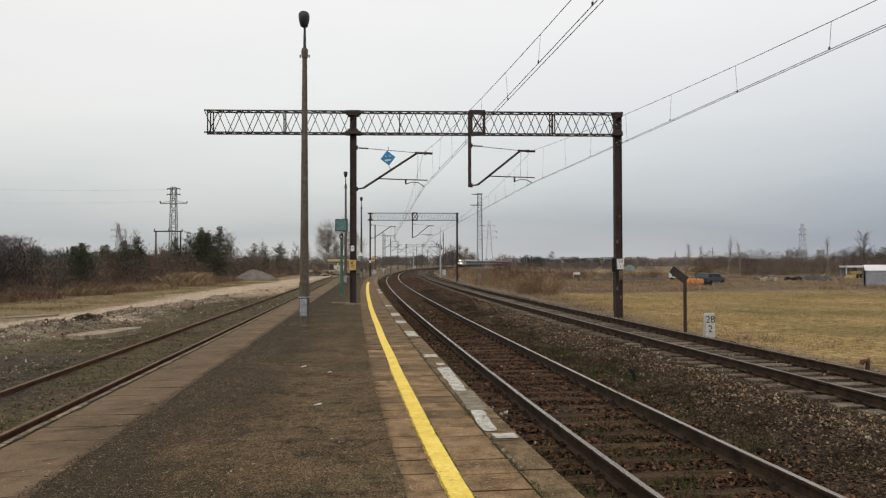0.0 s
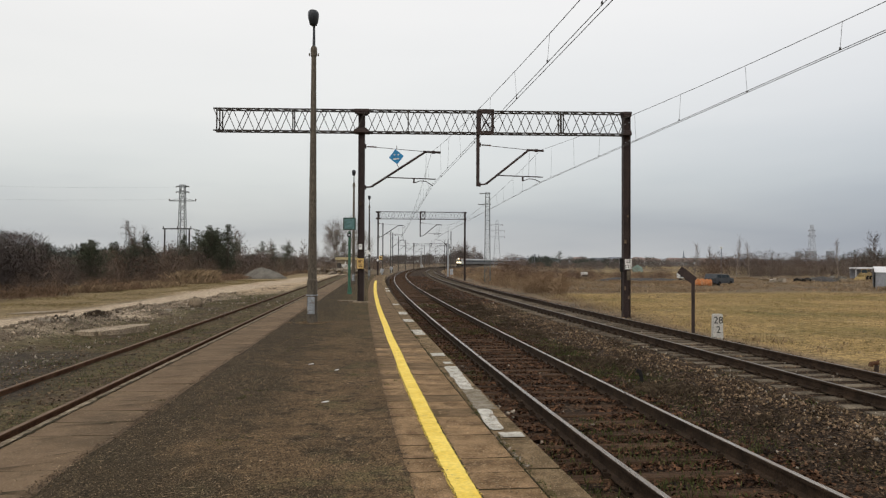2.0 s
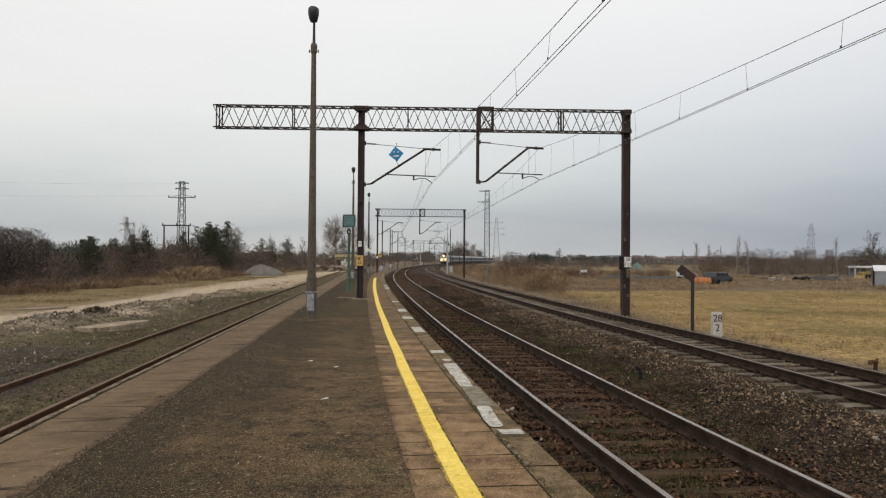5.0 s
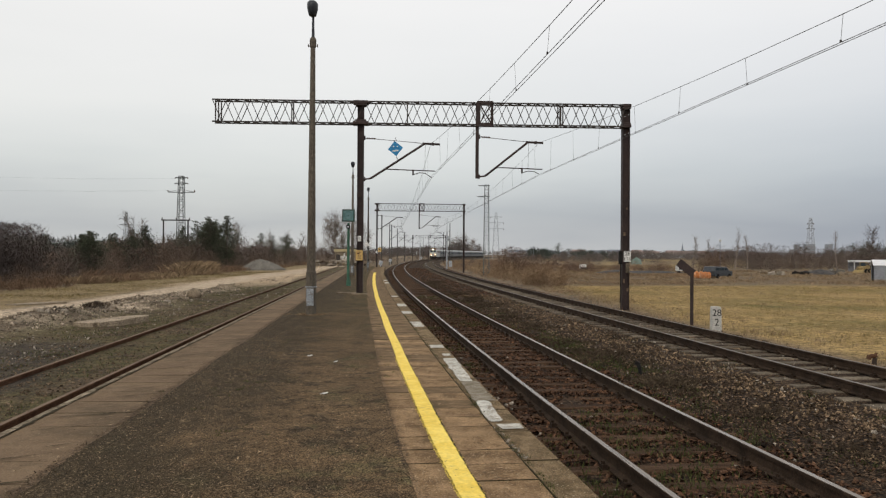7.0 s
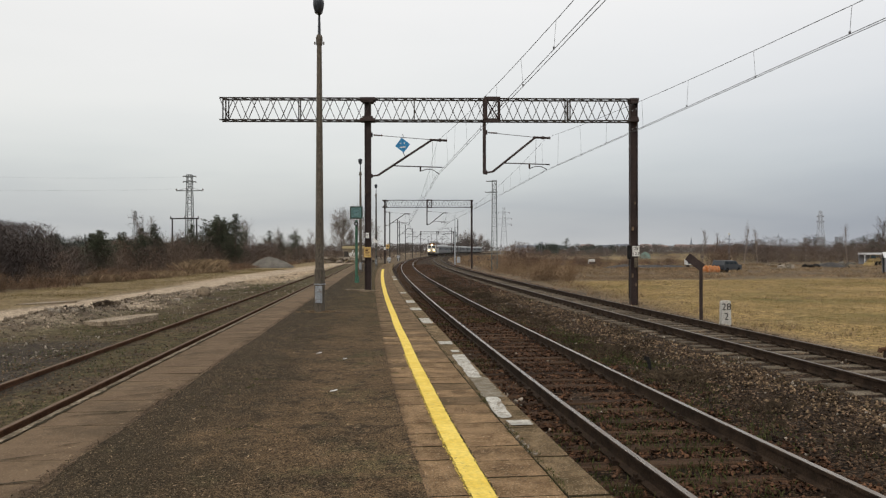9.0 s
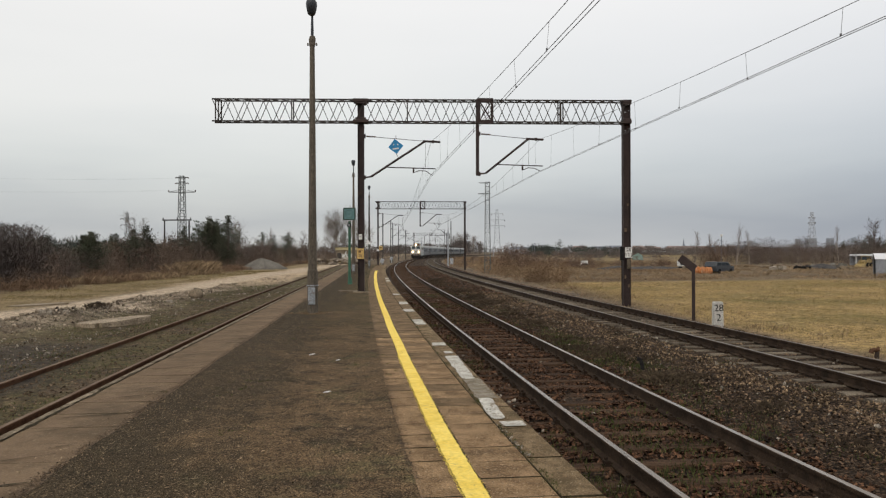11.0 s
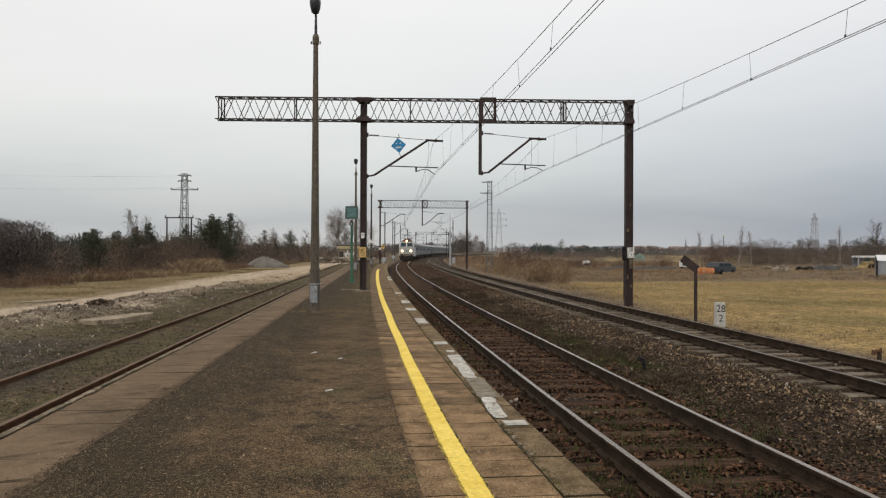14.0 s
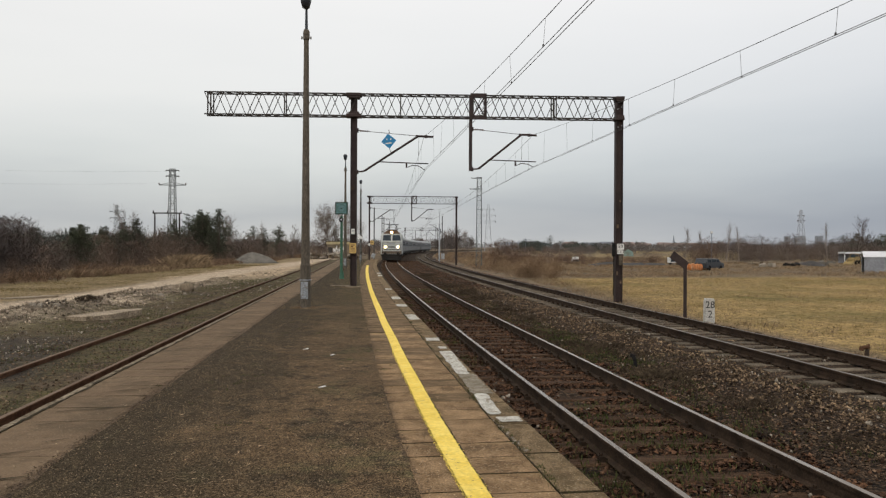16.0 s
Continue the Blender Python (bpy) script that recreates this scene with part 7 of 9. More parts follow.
woods("far leafless woods on the flat horizon", -330, -45, 430, 5, 9, FAR_TREES, 1, 260)
woods("far leafless woods behind the meadow", 40, 175, 420, 3.8, 7.0, FAR_TREES, 2, 170)
woods("low far woods behind the meadow", 165, 330, 420, 3.0, 5.2, FAR_TREES, 19, 140)
woods("far leafless woods behind the yard", 128, 420, 330, 4, 7.5, FAR_TREES, 3, 260)
woods("low leafless scrub behind the bend", 22, 75, 250, 2.2, 4.2, FAR_TREES, 9, 120, 60)
woods("dark small pines behind the bend", 42, 66, 330, 4.5, 6.5, FAR_PINES, 10, 12, 30)
woods("round leafless crowns of trees beyond the bend", 2, 24, 600, 9.5, 14, FAR_TREES, 12, 16, 22, wide=0.42)
woods("distant woods on the horizon", -900, 1100, 1250, 8, 14, FAR_TREES, 4, 620, 150)
woods("dark crowns of evergreens beyond the bend", 43, 57, 410, 5.0, 7.6, FAR_PINES, 20, 16, 20)
woods("dark small evergreens beyond the meadow", 66, 92, 415, 4.2, 6.2, FAR_PINES, 21, 20, 20)
woods("dark distant pine woods", 60, 240, 560, 5, 8.5, FAR_PINES, 5, 34, 30)
woods("dark pine woods behind the scrub", -190, -70, 170, 5, 8, FAR_PINES, 6, 130, 60)
woods("dark green pines filling the scrub", -78, -38, 66, 3.6, 4.8, FAR_PINES, 8, 200, 70, fine=0.75, flakes=200, twig=0.6)
woods("dark leafless thicket filling the scrub", -62, -33, 52, 2.6, 4.3, BARK_DARK, 13, 280, 75, fine=0.5, flakes=330, vary=9, twig=0.5)
woods("dark dense thicket at the near end of the scrub", -36, -28.4, 45.5, 4.6, 5.2, BARK_SHADE, 18, 70, 9, fine=0.32, flakes=760, twig=0.32)
woods("brown leafless thicket filling the scrub", -50, -30, 84, 2.9, 5.6, BARK_DARK, 14, 150, 75, fine=0.42, flakes=330, vary=9, twig=0.5)
woods("brown leafless thicket behind the dry field", 45, 76, 118, 2.0, 6.2, BARK_DARK, 15, 150, 40, fine=0.32, flakes=420, vary=7, twig=0.45)
woods("grey leafless thicket behind the dry field", 56, 122, 140, 2.8, 6.8, BARK_DARK, 16, 140, 40, fine=0.36, flakes=330, vary=9, twig=0.5)
woods("dark evergreen wood behind the yard", 84, 112, 150, 4.2, 5.4, FAR_PINES, 22, 60, 22, fine=0.6, flakes=200, twig=0.6)
woods("dark leafless scrub behind the low building", -46, -17.5, 214, 2.4, 5.6, BARK_DARK, 23, 70, 24, fine=0.6, flakes=240, vary=7, twig=0.5)
woods("dark pine woods at the end of the line", -60, 6, 660, 8, 12, FAR_TREES, 7, 90, 60)

# far wall and roof, with horizon haze mixed into both base colours
HAZE_WALL = surface("distant wall paled by haze", (0.34, 0.34, 0.35), (0.44, 0.44, 0.45), 0.05, 1, 0.9, 0.0, objrand=0.15)
RED_ROOF = surface("distant roof dulled by haze", (0.21, 0.16, 0.145), (0.27, 0.215, 0.20), 0.05, 1, 0.9, 0.0, objrand=0.2)
# block and window row, paled and blued to paint the haze before them
FAR_BLOCK = surface("distant block paled by haze", (0.27, 0.295, 0.335), (0.33, 0.355, 0.395), 0.05, 1, 0.9, 0.0, objrand=0.1)
FAR_PANE = surface("far window row paled by haze", (0.19, 0.215, 0.255), (0.23, 0.255, 0.295), 0.5, 4, 0.5, 0.0)
GREY_ROOF = surface("distant grey block", (0.17, 0.19, 0.225), (0.22, 0.24, 0.275), 0.05, 1, 0.9, 0.0, objrand=0.15)
PANE = surface("dark far window", (0.05, 0.06, 0.07), (0.08, 0.09, 0.10), 0.5, 4, 0.3, 0.0)


def house(x, y, w, d, eave, ridge, rz, wall_mat=None, roof_mat=None):
    ho = thing("house", "distant pale house with a pitched roof", "house", (x, y, -0.3), rz, group="houses on the horizon")
    ms = Mesh()
    ms.box((0, 0, eave / 2), (w, d, eave))
    part("wall", ms, wall_mat or HAZE_WALL, ho)
    ms = Mesh()
    ms.loft([[Vector((sx, -d / 2 - 0.4, eave)), Vector((sx, d / 2 + 0.4, eave)), Vector((sx, 0, ridge))] for sx in (-w / 2 - 0.4, w / 2 + 0.4)])
    part("roof", ms, roof_mat or RED_ROOF, ho)
    for k in (-1, 0, 1):
        ms = Mesh()
        ms.box((k * w * 0.3, -d / 2 - 0.02, eave * 0.55), (w * 0.13, 0.06, eave * 0.3))
        part("window", ms, PANE, ho)


for k in range(20):
    yy = rnd.uniform(760, 980)
    house(rnd.uniform(0.16, 0.42) * yy, yy, rnd.uniform(10, 18), 9, rnd.uniform(3.4, 5.5), rnd.uniform(7, 9.5), rnd.uniform(-40, 40), None, RED_ROOF if rnd.random() < 0.6 else GREY_ROOF)
for k in range(4):
    yy = rnd.uniform(600, 700)
    house(rnd.uniform(0.085, 0.15) * yy, yy, rnd.uniform(9, 16), 9, rnd.uniform(3.2, 4.5), rnd.uniform(5, 7), rnd.uniform(-30, 30), None, GREY_ROOF)
for px_dir, w, h in ((0.4490, 6, 26), (0.4650, 17, 27), (0.4900, 9, 27), (0.34, 16, 14)):
    bk = thing("tower_block", "distant grey tower block on the horizon", "building", (px_dir * 1500, 1500, -0.3), group="tower blocks on the horizon")
    ms = Mesh()
    ms.box((0, 0, h / 2), (w, 14, h))
    part("wall", ms, FAR_BLOCK, bk)
    for r_ in range(int(h // 6)):
        ms = Mesh()
        ms.box((0, -7.05, 3 + r_ * 6), (w * 0.85, 0.2, 1.6))
        part("window_band", ms, FAR_PANE, bk)
sp = thing("church", "distant church with a thin dark spire", "building", (452, 1500, -0.3))
ms = Mesh()
ms.box((0, 0, 7), (5, 5, 14))
part("tower", ms, FAR_BLOCK, sp)
ms = Mesh()
ms.tube((0, 0, 14), (0, 0, 27), 2.0, 0.2, n=8)
part("spire", ms, FAR_PANE, sp)
for k in range(22):
    yy = rnd.uniform(360, 640)
    dirx = rnd.choice((rnd.uniform(0.07, 0.12), rnd.uniform(0.07, 0.12), rnd.uniform(0.075, 0.17), rnd.uniform(0.3, 0.55)))
    po = thing("utility_pole", "distant thin utility pole on the meadow", "utility pole", (dirx * yy, yy, -0.3), group="utility poles far off")
    h = rnd.uniform(6.0, 8.5)
    ms = Mesh()
    ms.tube((0, 0, 0), (0, 0, h), 0.14, 0.10, n=6)
    part("pole", ms, GREY_ROOF, po)
    ms = Mesh()
    ms.box((0, 0, h - 0.5), (1.6, 0.15, 0.15))
    part("crossarm", ms, GREY_ROOF, po)
fl = thing("yard_lamp", "tall yard lamp with a pale lit head", "street lamp", (49.0, 140.0, -0.3))
ms = Mesh()
ms.tube((0, 0, 0), (0, 0, 5.0), 0.09, 0.06, n=6)
part("pole", ms, GREY_ROOF, fl)
ms = Mesh()
ms.box((0, 0, 5.1), (0.34, 0.3, 0.4))
part("lamp_head", ms, WHITE, fl, bevel=0.03)

# ---- left side: rubble, heap, low building ----
HEAP = surface("grey gravel heap", (0.115, 0.106, 0.092), (0.175, 0.163, 0.142), 0.8, 14, 0.95, 0.8, 20, fine_amount=0.5, depth=0.04, spec=0.1)
CONCRETE_PALE = surface("pale tan broken concrete", (0.215, 0.172, 0.122), (0.33, 0.27, 0.20), 1.5, 25, 0.95, 0.5, 30, spec=0.15, objrand=0.15)
CONCRETE_OLD = surface("tan broken concrete", (0.15, 0.118, 0.082), (0.245, 0.196, 0.140), 1.5, 25, 0.95, 0.5, 30, spec=0.15, objrand=0.15)
DARK_WALL = surface("grimy plastered wall", (0.17, 0.14, 0.10), (0.25, 0.21, 0.155), 0.6, 12, 0.95, 0.2, 20)
CREAM_WALL = surface("cream rendered wall", (0.40, 0.34, 0.19), (0.50, 0.43, 0.26), 0.6, 12, 0.95, 0.2, 20)


CLOD = surface("dark damp soil", (0.042, 0.032, 0.025), (0.085, 0.065, 0.050), 5, 20, 0.95, 1.0, 14, depth=0.05, objrand=0.3, spec=0.1)


def heap(name, label, x, y, rx, ry, h, mat, seed, n=26):
    ms = Mesh()
    for j in range(n + 1):
        r = j / n
        for i in range(40):
            a = 2 * math.pi * i / 40
            wob = 1 + 0.10 * math.sin(a * 3 + seed) + 0.05 * math.sin(a * 7 + seed * 2)
            px, py = rx * r * wob * math.cos(a), ry * r * wob * math.sin(a)
            z = h * (1 - r) ** 0.85 * (1.25 - 0.25 * (1 - r)) if r < 1 else -0.15
            z = min(z, h * (0.93 + 0.05 * math.sin(a * 2 + seed))) + 0.10 * h * (noise.noise(Vector((px, py, seed))) if 0 < r < 1 else 0)
            ms.v.append((px, py, z))
    for j in range(n):
        for i in range(40):
            k = (i + 1) % 40
            ms.f.append((j * 40 + i, (j + 1) * 40 + i, (j + 1) * 40 + k, j * 40 + k))
            ms.m.append(0)
    ob = solo(name, ms, mat, label, "heap", smooth=True)
    ob.location = (x, y, gz(x, y) - 0.03)
    return ob


heap("gravel_mound", "low grey mound of gravel beside the dirt road", -23.75, 97, 2.9, 2.8, 1.45, HEAP, 1.0)
sl = thing("concrete_slab", "pale tan broken concrete slab lying tilted on rubble", "concrete slab", (-9.98, 22.7, gz(-9.98, 22.7) + 0.165), 0)
sl.rotation_euler = (0.06, -0.01, radians(2))
ms = Mesh()
out = [(-0.97, -0.80), (-0.60, -0.86), (-0.27, -0.88), (-0.20, -0.72), (-0.05, -0.82), (0.12, -0.55), (0.38, -0.40), (0.62, 0.15), (1.0, 0.72), (0.93, 1.0), (0.42, 0.86), (-0.10, 0.42), (-0.55, -0.05), (-0.90, -0.50)]
ms.loft([[Vector((a * q * 0.84, b * q * 0.9, z)) for a, b in out] for z, q in ((-0.20, 0.97), (0.02, 1.0))])
part("slab", ms, CONCRETE_PALE, sl, bevel=0.012)
for x, y, w, h, a in ((-12.4, 24.8, 0.34, 0.13, 0.5), (-11.95, 22.8, 0.24, 0.11, 1.9), (-12.25, 23.0, 0.20, 0.09, 0.2), (-11.6, 23.1, 0.26, 0.08, 2.6), (-11.2, 30.5, 0.30, 0.12, 0.9), (-10.6, 31.6, 0.22, 0.10, 2.1)):
    ms = Mesh()
    ms.loft([[Vector((w * q * c * 0.5, w * q * e * 0.32, z)) for c, e in ((-1, -0.7), (0.1, -1), (1, -0.4), (0.8, 0.8), (-0.3, 1), (-0.95, 0.5))] for z, q in ((-0.05, 0.9), (h * 0.6, 1.0), (h, 0.72))])
    ck = solo("concrete_chunk", ms, PALE_STONE, "pale broken chunk of concrete lying on the rubble", "rubble", "concrete chunks")
    ck.location, ck.rotation_euler = (x, y, gz(x, y)), (0.12, -0.08, a)
ms = Mesh()
ms.loft([[Vector((c, e, z)) for c, e in ((-0.75, -1.0), (-0.2, -1.1), (0.35, -0.3), (0.8, 0.9), (0.3, 1.1), (-0.35, 0.3))] for z in (-0.06, 0.02)])
st = solo("concrete_strip", ms, CONCRETE_PALE, "flat grey piece of concrete sunk in the mown verge", "concrete slab")
st.location = (-17.1, 31.8, gz(-17.1, 31.8) + 0.03)
ms = Mesh()
ms.ball((0, 0, 0.16), 0.34, 9, 6, (1.0, 0.8, 0.75))
bo = solo("boulder", ms, CONCRETE_OLD, "rounded pale boulder lying on the rubble", "boulder", smooth=True)
bo.location = (-11.55, 34.8, gz(-11.55, 34.8) - 0.03)
lb = thing("low_building", "low building with cream fascia and white scribbles on its wall", "building", (-23.2, 172, -0.25), 4)
ms = Mesh()
ms.box((0, 2.5, 1.55), (4.8, 5, 3.1))
part("wall", ms, DARK_WALL, lb)
ms = Mesh()
ms.box((0, 2.4, 2.95), (5.1, 5.5, 0.62))
part("fascia", ms, CREAM_WALL, lb)
ms = Mesh()
ms.box((0, 2.4, 3.32), (5.3, 5.8, 0.1))
part("roof", ms, STEEL_BEAM, lb)
r2 = random.Random(4)
for k in range(10):
    ms = Mesh()
    ms.box((-1.0 + k * 0.29, -0.02, 1.45 + r2.uniform(-0.25, 0.25)), (0.24, 0.03, r2.uniform(0.8, 1.6)), m=Matrix.Rotation(r2.uniform(-0.6, 0.6), 3, "Y"))
    part("scribble", ms, WHITE, lb)
ms = Mesh()
ms.box((-1.7, -0.02, 1.0), (0.9, 0.04, 2.0))
part("door", ms, STEEL_BEAM, lb)
pile = thing("concrete_rubble_pile", "pile of pale broken concrete slabs", "rubble pile", (-17.8, 132, gz(-17.8, 132)))
for k in range(76):
    ms = Mesh()
    s = r2.uniform(0.35, 1.4)
    ms.box((r2.uniform(-5.0, 3.6), r2.uniform(-1.8, 1.8), r2.uniform(0.05, 0.75)), (s, s * 0.7, s * 0.28), m=Euler((r2.uniform(-0.4, 0.4), r2.uniform(-0.4, 0.4), r2.uniform(0, 3))).to_matrix())
    part("concrete_block", ms, PALE_STONE if k % 2 else CONCRETE_OLD, pile)

# ---- the yard behind the field ----
DARK_SOIL = surface("dark grey soil", (0.050, 0.048, 0.048), (0.090, 0.085, 0.082), 1.5, 20, 0.95, 0.8, 20, depth=0.04, spec=0.1)
TENT_SHEET = surface("grey tarpaulin", (0.18, 0.19, 0.21), (0.25, 0.262, 0.285), 0.8, 8, 0.7, 0.3, 6, fine_amount=0.2, depth=0.05)
TENT_ROOF = surface("white tarpaulin", (0.58, 0.59, 0.61), (0.68, 0.69, 0.71), 0.8, 8, 0.7, 0.3, 6, fine_amount=0.1, depth=0.05)
MACHINE_YELLOW = surface("worn yellow machine paint", (0.24, 0.17, 0.06), (0.33, 0.24, 0.09), 2, 20, 0.6, 0.1, 30, stain=(0.13, 0.10, 0.07), stain_scale=3, stain_at=0.54)
CAR_BLUE = surface("dark blue car paint", (0.022, 0.027, 0.034), (0.036, 0.043, 0.052), 1, 20, 0.35, 0.02, 30, spec=0.5)
ORANGE_NET = surface("orange netting", (0.36, 0.12, 0.035), (0.50, 0.20, 0.07), 3, 20, 0.9, 0.5, 20, stain=(0.42, 0.30, 0.2), stain_scale=4, stain_at=0.56)
TARP_GREEN = surface("green tarpaulin", (0.11, 0.16, 0.135), (0.15, 0.205, 0.175), 1, 10, 0.7, 0.2, 10)

tent = thing("storage_tent", "grey storage tent with white roof and dark open end", "tent", (38.9, 70.9, -0.33), -25)
tent.scale = (0.885, 0.885, 0.76)
ms = Mesh()
ms.box((6.5, 0, 1.0), (13, 0.04, 2.0))
part("side_wall", ms, TENT_SHEET, tent)
ms = Mesh()
ms.box((6.5, 4.4, 1.0), (13, 0.04, 2.0))
part("side_wall", ms, TENT_SHEET, tent)
ms = Mesh()
ms.box((13, 2.2, 1.0), (0.04, 4.36, 2.0))
part("end_wall", ms, TENT_SHEET, tent)
ms = Mesh()
ms.loft([[Vector((x, -0.08, 2.0)), Vector((x, -0.08, 2.06)), Vector((x, 2.2, 2.72)), Vector((x, 4.48, 2.06)), Vector((x, 4.48, 2.0)), Vector((x, 2.2, 2.66))] for x in (-0.1, 13.1)])
part("roof", ms, TENT_ROOF, tent)
for yy in (0.25, 4.15):
    ms = Mesh()
    ms.box((0.02, yy, 1.05), (0.05, 0.5, 2.1))
    part("door_flap", ms, TENT_SHEET, tent)
for x in (0.05, 3.2, 6.4, 9.6, 12.9):
    ms = Mesh()
    ms.tube((x, 0.06, 0), (x, 0.06, 2.0), 0.03, n=6)
    part("pole", ms, GALV, tent)

ldr = thing("wheel_loader", "worn yellow loader with raised cab standing in the yard", "loader", (58.6, 110, -0.35), 40)
ldr.scale = (0.8, 0.8, 0.8)
ms = Mesh()
ms.loft([[Vector((x, y, z)) for x, z in ((-0.3, 0.55), (2.0, 0.55), (2.0, 1.35), (0.9, 1.45), (-0.3, 1.0))] for y in (-0.6, 0.6)])
part("body", ms, MACHINE_YELLOW, ldr, bevel=0.05)
ms = Mesh()
ms.box((0.85, 0, 1.95), (0.95, 1.1, 0.1))
for sx in (0.42, 1.28):
    for sy in (-0.5, 0.5):
        ms.box((sx, sy, 1.6), (0.07, 0.07, 0.8))
part("cab_frame", ms, MACHINE_YELLOW, ldr)
ms = Mesh()
ms.box((0.85, 0, 1.62), (0.78, 0.96, 0.62))
part("cab_glass", ms, GLASS_DARK, ldr)
ms = Mesh()
for sy in (-0.55, 0.55):
    ms.bar((0.3, sy, 1.25), (-0.7, sy, 1.05), 0.12, 0.18)
    ms.bar((-0.7, sy, 1.05), (-1.25, sy, 0.35), 0.12, 0.18)
part("lift_arm", ms, MACHINE_YELLOW, ldr)
ms = Mesh()
ms.loft([[Vector((x, y, z)) for x, z in ((-1.2, 0.1), (-1.15, 0.62), (-1.3, 0.55), (-1.75, 0.05), (-1.7, 0.0))] for y in (-0.85, 0.85)])
part("bucket", ms, MACHINE_YELLOW, ldr)
for x in (0.15, 1.5):
    for sy in (-0.68, 0.68):
        ms = Mesh()
        ms.tube((x, sy - 0.14, 0.42), (x, sy + 0.14, 0.42), 0.42, n=16)
        wh = part("wheel", ms, BLACK, ldr, "black tyre")
        ms = Mesh()
        ms.tube((x, sy - 0.15, 0.42), (x, sy + 0.15, 0.42), 0.2, n=12)
        part("rim", ms, MACHINE_YELLOW, wh)
shed = thing("white_shed", "small open shelter with a flat white roof behind the loader", "shelter", (64.2, 121, -0.35))
ms = Mesh()
ms.box((0, 0.9, 0.75), (2.8, 0.1, 1.5))
part("back_wall", ms, TENT_SHEET, shed)
for sx in (-1.35, -0.2, 1.35):
    ms = Mesh()
    ms.box((sx, -0.85, 0.75), (0.1, 0.1, 1.5))
    part("post", ms, TENT_ROOF, shed)
ms = Mesh()
ms.box((0.2, 0, 1.66), (3.2, 2.3, 0.30))
part("roof", ms, TENT_ROOF, shed, bevel=0.05)

car = thing("parked_van", "dark blue van parked on the edge of the yard", "van", (27.6, 79.5, -0.35), 42)
car.scale = (0.78, 0.78, 0.80)
ms = Mesh()
prof = [(-2.3, 0.35), (2.3, 0.35), (2.35, 0.95), (1.5, 1.05), (0.8, 1.52), (-2.0, 1.58), (-2.3, 1.0)]
ms.loft([[Vector((x, y, z)) for x, z in prof] for y in (-0.85, 0.85)])
part("body", ms, CAR_BLUE, car, bevel=0.08)
for x, w in ((-1.55, 0.95), (-0.4, 1.0), (0.62, 0.65)):
    ms = Mesh()
    ms.box((x, -0.86, 1.26), (w, 0.02, 0.36))
    part("window", ms, GLASS_DARK, car)
for x in (-1.45, 1.45):
    for sy in (-0.78, 0.78):
        ms = Mesh()
        ms.tube((x, sy - 0.1, 0.33), (x, sy + 0.1, 0.33), 0.33, n=16)
        part("wheel", ms, BLACK, car)
net = thing("orange_bundle", "bundle of orange netting lying by the van", "netting", (25.3, 77.5, -0.35))
net.scale = (0.62, 0.8, 0.85)
for k in range(9):
    ms = Mesh()
    ms.ball((-1.1 + k * 0.28, r2.uniform(-0.1, 0.1), 0.42 + r2.uniform(-0.06, 0.06)), 0.42, 8, 6, (0.8, 1, 1.1))
    part("fold", ms, ORANGE_NET, net)
fr = thing("white_trailer", "small white trailer with dark window", "trailer", (29.7, 99, -0.35))
ms = Mesh()
ms.box((0, 0, 0.75), (1.15, 1.2, 0.7))
part("body", ms, WHITE, fr, bevel=0.05)
ms = Mesh()
ms.box((0.0, -0.61, 0.78), (0.93, 0.02, 0.48))
part("window", ms, GLASS_DARK, fr)
for s in (-0.45, 0.45):
    ms = Mesh()
    ms.tube((s, -0.5, 0.22), (s, -0.4, 0.22), 0.22, n=12)
    part("wheel", ms, BLACK, fr)
wb = thing("white_box", "small white box standing in the dry grass", "box", (20.4, 118, -0.3))
ms = Mesh()
ms.box((0, 0, 0.50), (0.95, 0.9, 0.70))
part("body", ms, WHITE, wb, bevel=0.05)
ms = Mesh()
ms.box((0, -0.46, 0.3), (0.9, 0.02, 0.3))
part("opening", ms, STEEL_BEAM, wb)
heap("soil_mound", "low dark grey mound of soil in the dry grass", 20.8, 96, 3.6, 2.2, 0.55, DARK_SOIL, 2.0)
heap("soil_mound", "long flat dark grey mound of soil before the meadow", 27.0, 104, 6.5, 6.0, 0.30, DARK_SOIL, 4.0)
heap("soil_mound", "dark heap of soil in the yard", 47.5, 99, 2.0, 1.6, 0.75, DARK_SOIL, 5.0)
gt = thing("green_tarpaulin", "green tarpaulin hut on the far meadow", "tarpaulin", (49.5, 205, -0.3))
gt.scale = (0.85, 0.85, 0.85)
ms = Mesh()
ms.loft([[Vector((x, -1.2, 0)), Vector((x, 1.2, 0)), Vector((x, 0.3, z))] for x, z in ((-1.5, 1.2), (0.2, 2.2), (1.6, 1.4))])
part("cover", ms, TARP_GREEN, gt)
